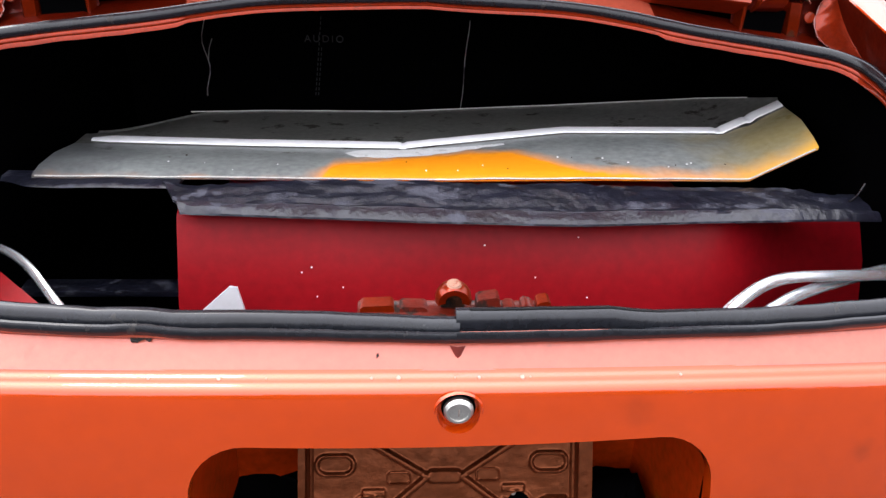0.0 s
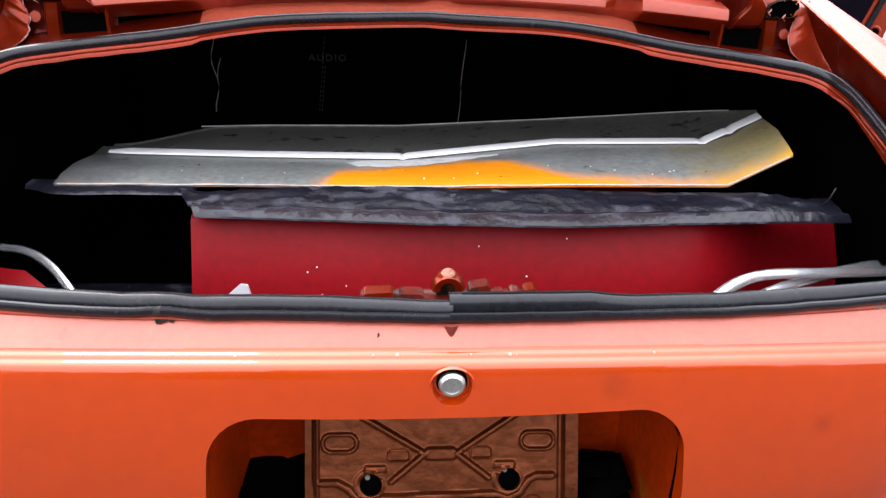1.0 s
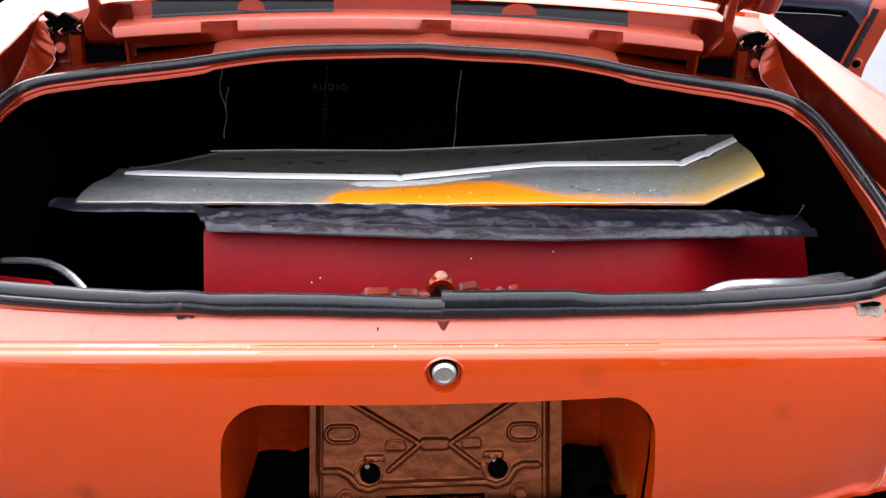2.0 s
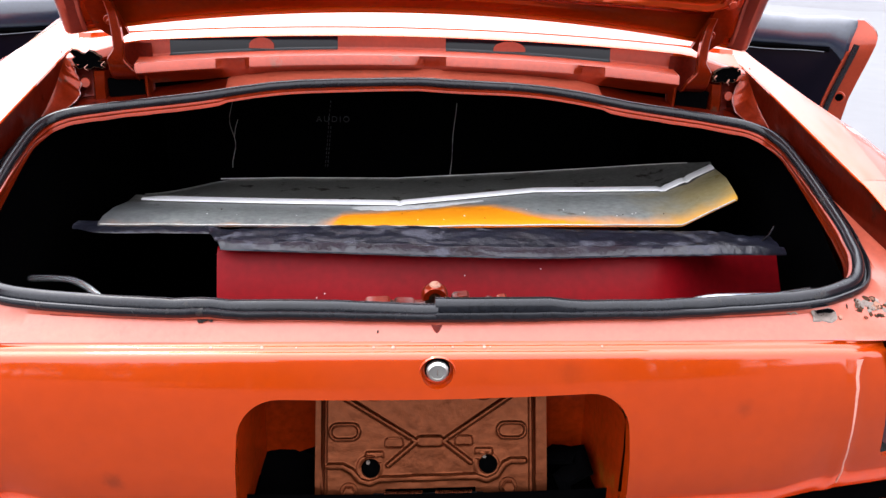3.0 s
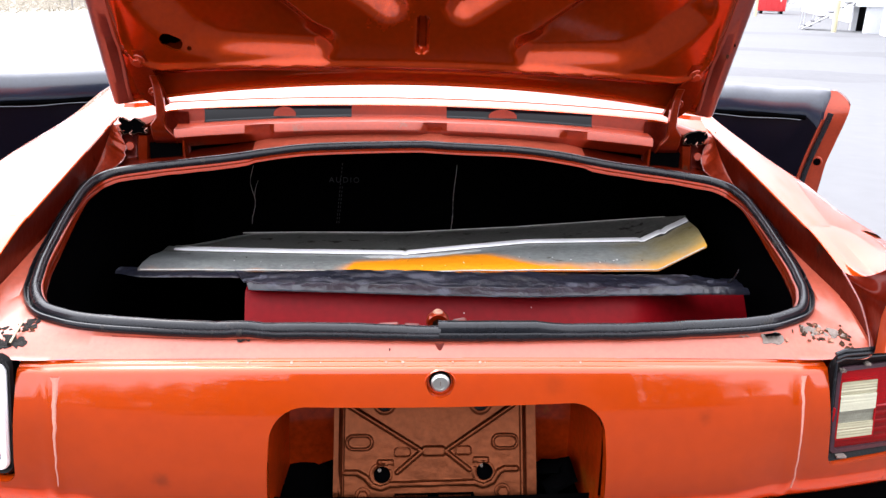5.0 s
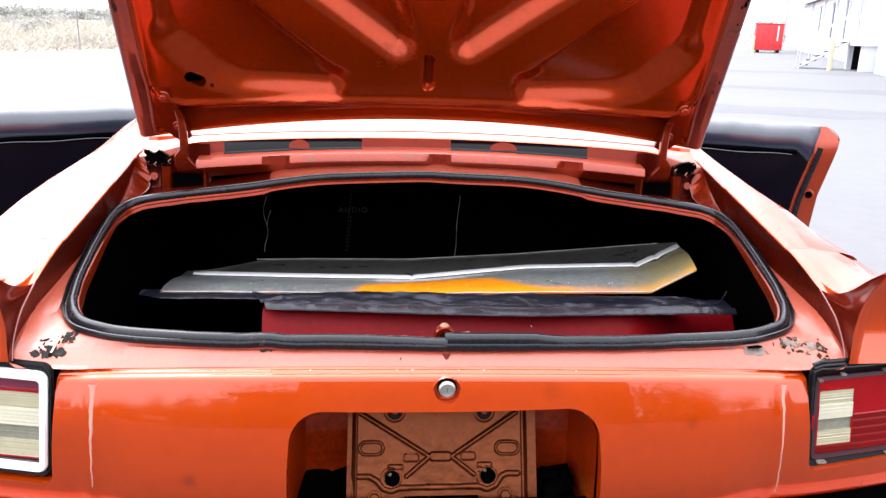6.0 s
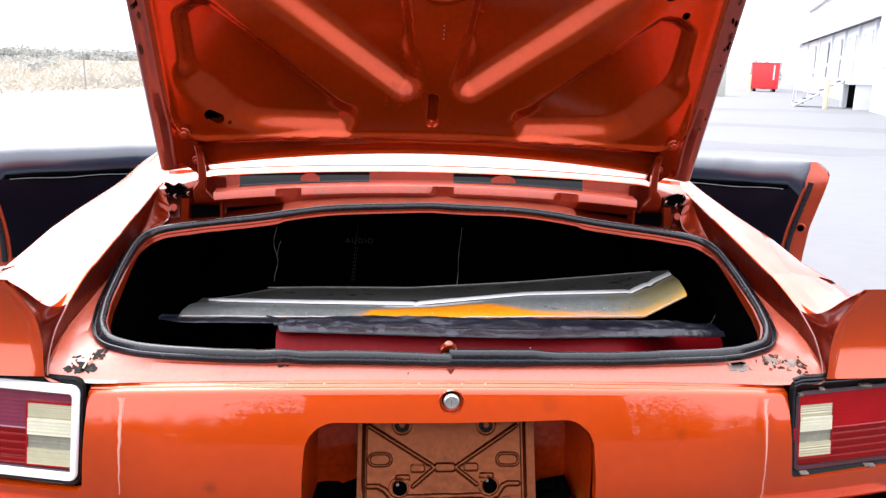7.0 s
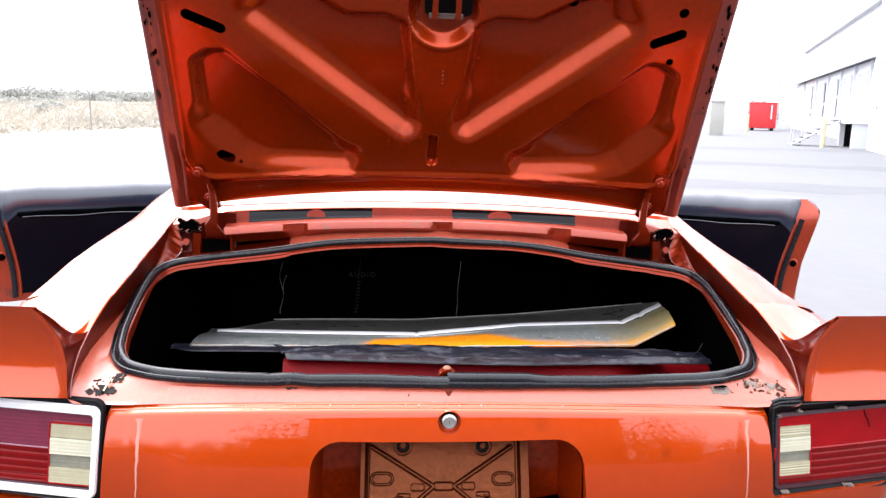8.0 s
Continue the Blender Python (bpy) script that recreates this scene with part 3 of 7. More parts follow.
# quarter panels: inner wall of the gutter, shoulder and side
def quarter(s):
    rows = []
    ys = [0.165, 0.183, 0.201, 0.219, 0.237, 0.255, 0.273, 0.300] + [0.309 + 0.018 * k for k in range(26)] + [0.8, 0.86, 0.93, 1.0, 1.1, 1.2, 1.3, 1.45, 1.6, 1.75, 1.86]
    for y in ys:
        zt = edge_z(min(y, 0.75)) + 0.06 * max(0, y - 0.75) - 0.008 * smooth(0.30, 0.165, y)
        wall_b = Vector((s * 0.668, y, min(zt - 0.03, deck_z(0.66, y) - 0.02)))
        sail, roofward = smooth(0.72, 1.75, y), smooth(1.25, 1.75, y)
        rise, lean_in = 0.11 * sail + 0.15 * roofward, 0.029 * sail + 0.091 * roofward
        # a flat strip beside the gutter, a faint crease, then the shoulder rolls over
        prof = shoulder(y, s)
        t = Vector((s * (0.658 - lean_in), y, zt + rise))
        row = [wall_b, Vector((s * 0.662, y, zt - 0.012)), t]
        for k, (dx, dz) in enumerate(prof):
            f = 1 - max(0, k - 1) / 6 if k < 7 else 0
            row.append(Vector((s * (0.658 + dx - lean_in * f), y, zt + dz + rise * f)))
        rows.append(row)
    part("gutter_wall", loft([r[:3] for r in rows]), paint_dirty_shaded, car, "inner wall of the gutter, orange darkened for shade")
    skin = part("quarter_panel", loft([r[2:] for r in rows if r[0].y > 0.298]), paint_streaked if s > 0 else paint, car, "burnt orange quarter panel, clear coat streaked on the right side")
    part("quarter_tail", loft([r[12:] for r in rows if r[0].y < 0.32]), paint, skin, "lower side of the tail below the fin")


quarter(1)
quarter(-1)


# end caps of the tail spoiler on the quarters: a short fin whose inner end sweeps down to the gutter
def spoiler_cap(s):
    valley, peak = Vector((0.659, 0.168, 0.8275)), Vector((0.700, 0.050, 0.902))
    E = lambda z: float(np.interp(z, (0.742, 0.80, 0.83, 0.85, 0.872, 0.902), (0.655, 0.655, 0.659, 0.665, 0.680, 0.700)))
    foot = spline([(0.655, 0.056, 0.740), (0.660, 0.077, 0.762), (0.6605, 0.108, 0.794), (0.660, 0.140, 0.813), tuple(valley)], 6)
    brow = spline([tuple(valley), (0.670, 0.148, 0.8265), (0.679, 0.117, 0.8425), (0.688, 0.086, 0.872), tuple(peak)], 6)
    # inner flank, hollow between the gutter and the edge of the rear face
    rim = foot + brow[1:]
    run = [0.0]
    for p, q in zip(rim, rim[1:]):
        run.append(run[-1] + (q - p).length)
    even = [run[-1] * k / 48 for k in range(49)]
    rim = [Vector([float(np.interp(d, run, [p[c] for p in rim])) for c in range(3)]) for d in even]
    for sweep in range(6):
        rim = rim[:1] + [(a + b * 2 + c) / 4 for a, b, c in zip(rim, rim[1:], rim[2:])] + rim[-1:]
    rows = []
    for i, p in enumerate(rim):
        z = 0.742 + 0.160 * i / (len(rim) - 1)
        e = Vector((E(z), 0.050, z))
        rows.append([(s * q.x, q.y, q.z) for q in [p.lerp(e, v / 8) + Vector((0.004, 0, -0.003)) * math.sin(math.pi * v / 8) for v in range(9)]])
    cap = part("spoiler_cap", loft(rows), paint_dirty_shaded, car, "burnt orange spoiler end cap with hollow face", 60)
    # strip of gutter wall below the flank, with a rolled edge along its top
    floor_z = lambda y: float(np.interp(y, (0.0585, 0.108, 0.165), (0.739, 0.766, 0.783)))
    part("gutter_wall", loft([[(s * p.x, p.y, p.z), (s * (p.x + 0.0015), p.y, p.z - 0.004), (s * (p.x + 0.003), p.y, min(p.z - 0.006, floor_z(p.y) - 0.010))] for p in foot]), paint_dirty_shaded, cap, "foot of the gutter wall, orange darkened for shade")
    part("rolled_edge", tube([(s * (p.x - 0.0008), p.y, p.z) for p in foot], 0.0017, 8), hem_paint, cap, "rolled edge worn pale")
    # rear face with its scoop
    fall = lambda x: 0.03 * smooth(0.80, 0.93, x)
    rows = []
    for k in range(81):
        z = 0.742 + 0.160 * k / 80
        xs = [E(z) + (0.93 - E(z)) * q / 80 for q in range(81)]
        bow = 0.017 * (1 - ((z - 0.822) / 0.080) ** 2)
        rows.append([(s * x, 0.050 + 0.06 * (x - 0.65) + bow * smooth(0.0, 0.03, x - E(z)) - 0.003 * smooth(0.80, 0.742, z), z - fall(x) * (k / 80)) for x in xs])
    part("cap_face", loft(rows), paint, cap, "smooth hollow rear face", 45)
    # back of the fin, sweeping down to the shoulder
    crest = brow + [Vector((x, 0.050 + 0.06 * (x - 0.65), 0.902 - fall(x))) for x in (0.73, 0.76, 0.80, 0.83, 0.86, 0.89, 0.93)]
    rows = []
    for p in crest:
        def base(x, y):
            off = max(0.0, x - 0.658)
            cut_ = [(0.0, 0.0)] + shoulder(max(0.30, y), s)[:12]
            return edge_z(y) - 0.008 * smooth(0.30, 0.165, y) + float(np.interp(off, [q[0] for q in cut_], [q[1] for q in cut_]))
        step = p.z - base(p.x, p.y)
        row = []
        for w in [(q / 24) ** 2 for q in range(25)]:
            y = p.y + (0.330 - p.y) * w
            x = p.x + (max(p.x, 0.658) - p.x) * w
            row.append((s * x, y, base(x, y) - 0.0015 * smooth(0.29, 0.33, y) + step * (1 - w) ** (12 - 9.6 * smooth(0.682, 0.715, p.x) if step > 0 else 4)))
        rows.append(row)
    part("cap_back", loft(rows), paint, cap, "swept back of the fin", 60)


spoiler_cap(1)
spoiler_cap(-1)


# tail lamps: black gasket tray, ribbed red lens, clear reversing window; one has its white bezel, the other lost it
def tail_lamp(s, bezel):
    fy = lambda x: face_y(x) + 0.002
    sx = lambda x, z: s * (x + 0.10 * (0.73 - z))
    tray = rounded(0.590, 0.935, 0.548, 0.742, 0.018)
    inner = rounded(0.609, 0.935, 0.566, 0.713, 0.010)
    rows = [[(sx(x, z), fy(x) + d, z) for x, z in o] for o, d in ((tray, -0.004), (rounded(0.593, 0.935, 0.551, 0.737, 0.018), -0.009), (rounded(0.598, 0.935, 0.556, 0.727, 0.014), -0.006), (inner, 0.006), (inner, 0.03))]
    lamp = part("tail_lamp", loft(rows, close_cols=True), gasket, car, "tail lamp with its white bezel" if bezel else "tail lamp without bezel, bare black gasket")
    # lens: smooth above, fluted below, in a dull rim
    zs = [0.572 + 0.136 * k / 110 for k in range(111)]
    xs = [0.613 + 0.322 * k / 40 for k in range(41)]

    def flute(z):
        return 0.0016 * abs(math.sin((z - 0.572) * math.pi / 0.0145)) if z < 0.640 else 0.0004 * abs(math.sin((z - 0.64) * math.pi / 0.0075))
    low = loft([[(sx(x, z), fy(x) + 0.004 - flute(z), z) for x in xs] for z in zs if z < 0.6405])
    high = loft([[(sx(x, z), fy(x) + 0.0035 - flute(z), z) for x in xs] for z in zs if z > 0.6385])
    part("lens", high, lens_sky if bezel else lens_red, lamp, "smooth red plastic upper lens")
    part("lens", low, lens_deep, lamp, "fluted deep red lower lens")
    o1, o2 = rounded(0.606, 0.935, 0.564, 0.715, 0.011), rounded(0.6125, 0.935, 0.5715, 0.7085, 0.007)
    rows = [[(sx(x, z), fy(x) + d, z) for x, z in o] for o, d in ((o1, 0.010), (o1, -0.0005), (o2, -0.0015), (o2, 0.005))]
    part("lens_rim", loft(rows, close_cols=True), lens_rim, lamp, "dull purple-grey rim of the lens")
    # reversing window in four moulded bands
    x0, x1, z0, z1 = (0.6135, 0.690, 0.578, 0.688) if bezel else (0.615, 0.680, 0.591, 0.690)
    for f0, f1, mt, out, pitch in ((0.0, 0.26, lens_clear, 0.0, 0.0050), (0.265, 0.475, lens_dim, -0.0022, 0.0085), (0.49, 0.76, lens_bright, 0.0012, 0.0060), (0.77, 1.0, lens_clear, -0.0006, 0.0045)):
        rows = []
        for k in range(25):
            z = z0 + (z1 - z0) * (f0 + (f1 - f0) * k / 24)
            rib = 0.0005 * abs(math.sin(z * math.pi / pitch)) + 0.0005 * noise.noise(Vector((z * 300, s, 0)))
            rows.append([(sx(x, z), fy(x) - 0.0012 - rib - out, z) for x in (x0, x0 + 0.003, (x0 + x1) / 2, x1 - 0.003, x1)])
        rows = [[(p[0], p[1] + 0.009, p[2]) for p in rows[0]]] + rows + [[(p[0], p[1] + 0.009, p[2]) for p in rows[-1]]]
        part("reversing_window", loft(rows), mt, lamp, "yellowed clear band of the reversing lens")
    part("window_frame", loft([[(sx(x, z), fy(x) + d, z) for x, z in o] for o, d in ((rounded(x0 - 0.003, x1 + 0.003, z0 - 0.003, z1 + 0.003, 0.004), 0.004), (rounded(x0 - 0.003, x1 + 0.003, z0 - 0.003, z1 + 0.003, 0.004), -0.0016), (rounded(x0, x1, z0, z1, 0.002), -0.0018), (rounded(x0, x1, z0, z1, 0.002), 0.004))], close_cols=True), lens_red, lamp, "thin red frame of the reversing lens")
    if bezel:
        o1, o2 = rounded(0.5985, 0.935, 0.556, 0.728, 0.016), rounded(0.6105, 0.935, 0.568, 0.713, 0.007)
        o3 = rounded(0.6015, 0.935, 0.559, 0.725, 0.013)
        rows = [[(sx(x, z), fy(x) + d, z) for x, z in o] for o, d in ((o1, 0.0), (o1, -0.009), (o3, -0.0125), (o2, -0.0115), (o2, 0.006))]
        part("bezel", loft(rows, close_cols=True), bezel_white, lamp, "bright white bezel")
    else:
        # brittle black sealer round the bare opening, clips and a cracked lens
        for k, (z_, lift) in enumerate(((0.7455, 0.000), (0.7405, -0.003), (0.7335, -0.002))):
            pts = [(sx(0.596 + 0.335 * q / 24, z_), fy(0.596 + 0.335 * q / 24) - 0.006 + lift, z_ - 0.004 * smooth(0.04, 0.0, q / 24) + 0.0016 * noise.noise(Vector((q * 0.6, k, 3)))) for q in range(25)]
            part("sealer_bead", tube(pts, 0.0032 - 0.0005 * k, 7), rubber, lamp, "cracked black sealer bead")
        pts = [(sx(0.597, 0.735 - 0.175 * q / 16) + 0.0008 * noise.noise(Vector((q * 0.7, 1, 1))), fy(0.6) - 0.007, 0.735 - 0.175 * q / 16) for q in range(17)]
        part("sealer_bead", tube(pts, 0.0028, 7), rubber, lamp, "cracked black sealer bead")
        for x, z, w in ((0.745, 0.7195, 0.011), (0.655, 0.7195, 0.004), (0.765, 0.560, 0.010), (0.625, 0.5605, 0.008), (0.612, 0.712, 0.004)):
            part("clip", box(sx(x, z) - w, sx(x, z) + w, fy(x) - 0.0075, fy(x) + 0.002, z - 0.0024, z + 0.0016, 0.0008), primer, lamp, "bent grey metal clip")
        part("side_glow", box(s * 0.609, s * 0.614, fy(0.6) - 0.006, fy(0.6) + 0.006, 0.625, 0.648, 0.001), lens_red, lamp, "sliver of red lens")
        crack = [(sx(x, z), fy(x) + 0.0018, z) for x, z in ((0.802, 0.706), (0.806, 0.694), (0.812, 0.686), (0.815, 0.672))]
        part("crack", tube(crack, 0.0008, 5), gasket, lamp, "dark crack in the lens")


tail_lamp(1, False)
tail_lamp(-1, True)


for side in (-1, 1):
    x = 0.735
    y, c = face_y(x) + 0.05 * (x - 0.545), 0.6 * crown(x) * 0.9
    part("panel_seam", tube([(side * x, y - 0.0005, 0.512 + c), (side * (x - 0.001), y - 0.013, 0.527 + c), (side * (x - 0.003), y - 0.0185, 0.549 + c)], 0.0011, 6), gasket, car, "thin dark joint below the lamp")


# plate recess with its filler bracket
def recess():
    rows = []
    o = [(-0.2415, 0.47), (-0.239, 0.60)] + [(-0.185 - 0.0515 * math.cos(a * math.pi / 16), 0.6375 + 0.0515 * math.sin(a * math.pi / 16)) for a in range(9)]
    o += [(-u, v) for u, v in o[::-1]]
    for y, q in ((-0.002, 1.0), (0.05, 0.995), (0.12, 0.985), (0.145, 0.95), (0.15, 0.5)):
        rows.append([(u * q, y, 0.56 + (v - 0.56) * q) for u, v in o])
    bm = loft(rows)
    bm.faces.new([v for v in bm.verts][-len(o):])
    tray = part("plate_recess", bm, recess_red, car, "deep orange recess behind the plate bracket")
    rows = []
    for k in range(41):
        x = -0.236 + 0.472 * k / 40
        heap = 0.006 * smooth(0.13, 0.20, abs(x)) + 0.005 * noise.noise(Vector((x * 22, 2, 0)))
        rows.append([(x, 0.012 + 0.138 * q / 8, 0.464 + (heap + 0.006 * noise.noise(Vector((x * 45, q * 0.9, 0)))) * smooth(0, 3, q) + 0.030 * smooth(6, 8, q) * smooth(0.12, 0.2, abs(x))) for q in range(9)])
    part("recess_floor", loft(rows), void_black, tray, "black heaped floor of the recess", 60)
    random.seed(4)
    for x0, h in ((0.20, 0.055),):
        pts = [(x0 + 0.02 * math.sin(k * 1.7 + x0 * 50), 0.055 + 0.012 * k, 0.469 + h * (1 - abs(k - 3) / 4.5)) for k in range(7)]
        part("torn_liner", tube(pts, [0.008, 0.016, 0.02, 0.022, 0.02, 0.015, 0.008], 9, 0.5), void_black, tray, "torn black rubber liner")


recess()


def plate_bracket():
    o = Vector((0, 0.082, 0.574))
    ex, ev = Vector((1, 0, 0)), Vector((0, 0.447, 0.894))
    en = Vector((0, -0.894, 0.447))

    def rib(px, pv):
        h = 0.0
        hub = (0.0, -0.0135)
        for ax, av in ((-0.135, 0.058), (0.127, 0.058), (-0.056, -0.045), (0.055, -0.042)):
            sx = hub[0] + (0.018 if ax > 0 else -0.018)
            d = seg(px, pv, sx, hub[1], ax, av)
            h = max(h, 0.0056 * smooth(0.0046, 0.0014, d)) - 0.0009 * smooth(0.0025, 0.0, abs(d - 0.0062))
        h = max(h, 0.0044 * smooth(0.007, 0.003, box_sd(px, pv, -0.014, 0.014, -0.0155, -0.0115, 0.002)))
        for cx in (-0.114, 0.111):
            d = abs(box_sd(px, pv, cx - 0.019, cx + 0.019, -0.010, 0.010, 0.0098))
            h = max(h, 0.0036 * smooth(0.0030, 0.0008, d))
        for cx, cv in ((-0.048, -0.015), (0.046, -0.013)):
            d = box_sd(px, pv, cx - 0.011, cx + 0.011, cv - 0.005, cv + 0.005, 0.003)
            h = h - 0.004 * smooth(0.001, -0.0015, d) + 0.0015 * smooth(0.0025, 0.001, abs(d))
        for cx, cv in ((-0.074, -0.031), (0.073, -0.028)):
            d = box_sd(px, pv, cx - 0.012, cx + 0.012, cv - 0.0035, cv + 0.0045, 0.002)
            h += 0.003 * smooth(0.002, -0.002, d) - 0.004 * smooth(0.002, -0.001, box_sd(px, pv, cx - 0.010, cx + 0.010, cv - 0.009, cv - 0.004, 0.002))
        for cx, cv in ((-0.081, -0.048), (0.077, -0.046), (-0.076, 0.0595), (0.073, 0.0595)):
            h += 0.002 * smooth(0.0045, 0.001, abs(math.hypot(px - cx, pv - cv) - 0.0145))
        path = ((-0.134, -0.045), (-0.117, -0.045), (-0.104, -0.052), (-0.094, -0.064), (-0.081, -0.068), (-0.066, -0.063), (0.063, -0.061), (0.077, -0.066), (0.091, -0.060), (0.101, -0.045), (0.110, -0.041), (0.128, -0.041))
        d = min(seg(px, pv, *path[k], *path[k + 1]) for k in range(len(path) - 1))
        h = max(h, 0.0052 * smooth(0.0056, 0.0018, d))
        for ex_ in (-0.140, 0.137):
            h += 0.0035 * smooth(0.004, 0.001, abs(px - ex_)) - 0.006 * smooth(abs(ex_) + 0.002, abs(ex_) + 0.007, abs(px))
        return h + 0.0004 * noise.noise(Vector((px * 60, pv * 60, 3)))

    nx, nv = 300, 170
    front = []
    for j in range(nv + 1):
        v = -0.088 + 0.178 * j / nv
        front.append([o + ex * x + ev * v + en * rib(x, v) for x in [-0.154 + 0.316 * i / nx for i in range(nx + 1)]])
    bm = loft(front)
    loop = [e for e in bm.edges if e.is_boundary]
    ext = bmesh.ops.extrude_edge_only(bm, edges=loop)
    back = [g for g in ext["geom"] if isinstance(g, bmesh.types.BMVert)]
    for vtx in back:
        vtx.co -= en * 0.004
    bmesh.ops.holes_fill(bm, edges=[e for e in bm.edges if e.is_boundary], sides=0)
    bracket = part("plate_bracket", bm, plate_metal, car, "rust-brown pressed steel plate bracket", 30)
    put = lambda u, v, w: o + ex * u + ev * v + en * (0.03 * w - 0.02)
    cutters = [prism([(cx + 0.0128 * math.cos(k * math.tau / 24), cv + 0.0128 * math.sin(k * math.tau / 24)) for k in range(24)], put) for cx, cv in ((-0.081, -0.048), (0.077, -0.046))]
    cutters += [prism([(cx, -0.076), (cx + w_, -0.076), (cx + w_, -0.12), (cx, -0.12)], put) for cx, w_ in ((-0.062, 0.122),)]
    cut(bracket, cutters)
    part("backing_plate", prism(rounded(-0.132, 0.130, -0.08, 0.088, 0.01), lambda u, v, w: o + ex * u + ev * v - en * (0.012 + 0.003 * w)), void_black, bracket, "dark backing plate")
    for cx, cv in ((-0.081, -0.050), (0.077, -0.044)):
        part("peg", disc(o + ex * (cx - 0.002) + ev * (cv + 0.007) - en * 0.012, en, 0.003, 0.004, 14, 0.001), primer, bracket, "dull grey peg")
    for cx, cv in ((-0.108, -0.079), (0.106, -0.075)):
        bolt = part("bolt", disc(o + ex * cx + ev * cv, en, 0.0092, 0.012, 6, 0.002), plate_metal, bracket, "rusty hexagon bolt head")
        part("washer", disc(o + ex * cx + ev * cv, en, 0.0125, 0.003, 20, 0.001), plate_metal, bolt)
    for cx in (-0.076, 0.073):
        ring_ = part("washer", disc(o + ex * cx + ev * 0.0595, en, 0.0120, 0.0022, 24, 0.0006), gasket, bracket, "dark washer in its pressed ring")
        part("bolt", disc(o + ex * cx + ev * 0.0595 + en * 0.0022, en, 0.0066, 0.006, 6, 0.0012), plate_metal, ring_)
    for x0, x1 in ((-0.060, -0.010), (0.008, 0.057)):
        pts = [o + ex * (x0 + (x1 - x0) * k / 200) + ev * (-0.083 + 0.0035 * math.sin(k * 0.55)) + en * (0.0035 * math.cos(k * 0.55)) for k in range(201)]
        part("spring", tube(pts, 0.0009, 5), plate_metal, bracket, "thin coil spring")
    part("spring_rod", tube([o + ex * -0.075 + ev * -0.083, o + ex * 0.072 + ev * -0.083], 0.0014, 7), gasket, bracket)


plate_bracket()


# trunk lock
def lock():
    c = Vector((0, -0.004, 0.7205))
    cup = [(0.0222, 0.0015), (0.0212, -0.0012), (0.0200, -0.0003), (0.0188, 0.003), (0.0172, 0.006), (0.0, 0.0065)]
    rows = [[c + Vector((r * math.cos(k * math.tau / 32), d, r * math.sin(k * math.tau / 32))) for k in range(32)] for r, d in cup]
    bm = loft(rows, close_cols=True)
    bmesh.ops.remove_doubles(bm, verts=bm.verts, dist=1e-6)
    lk = part("lock_cup", bm, paint, car, "dished orange cup round the trunk lock")
    lc = c + Vector((0, 0.0085, 0.0015))
    # shade between cup and cylinder, laid in as a black disc
    part("lock_shade", disc(c + Vector((0, 0.0040, 0.0022)), (0, -1, 0.05), 0.0150, 0.001, 32), void_black, lk, "black disc for the shade round the cylinder")
    cyl = part("lock_cylinder", disc(lc, (0, -1, 0.05), 0.0130, 0.011, 32, 0.0016), steel, lk, "dull steel lock cylinder")
    part("lock_ring", disc(lc + Vector((0, -0.0100, 0)), (0, -1, 0.05), 0.0118, 0.0022, 32, 0.0012, 0.0085), steel, cyl)
    part("lock_face", disc(lc + Vector((0, -0.0098, 0)), (0, -1, 0.05), 0.0092, 0.0014, 28, 0.0008), steel, cyl, "scratched keyhole face")
    part("keyhole", box(-0.0006, 0.0006, lc.y - 0.0116, lc.y - 0.0106, lc.z - 0.0035, lc.z + 0.0035), primer, cyl, "keyhole slot")


lock()


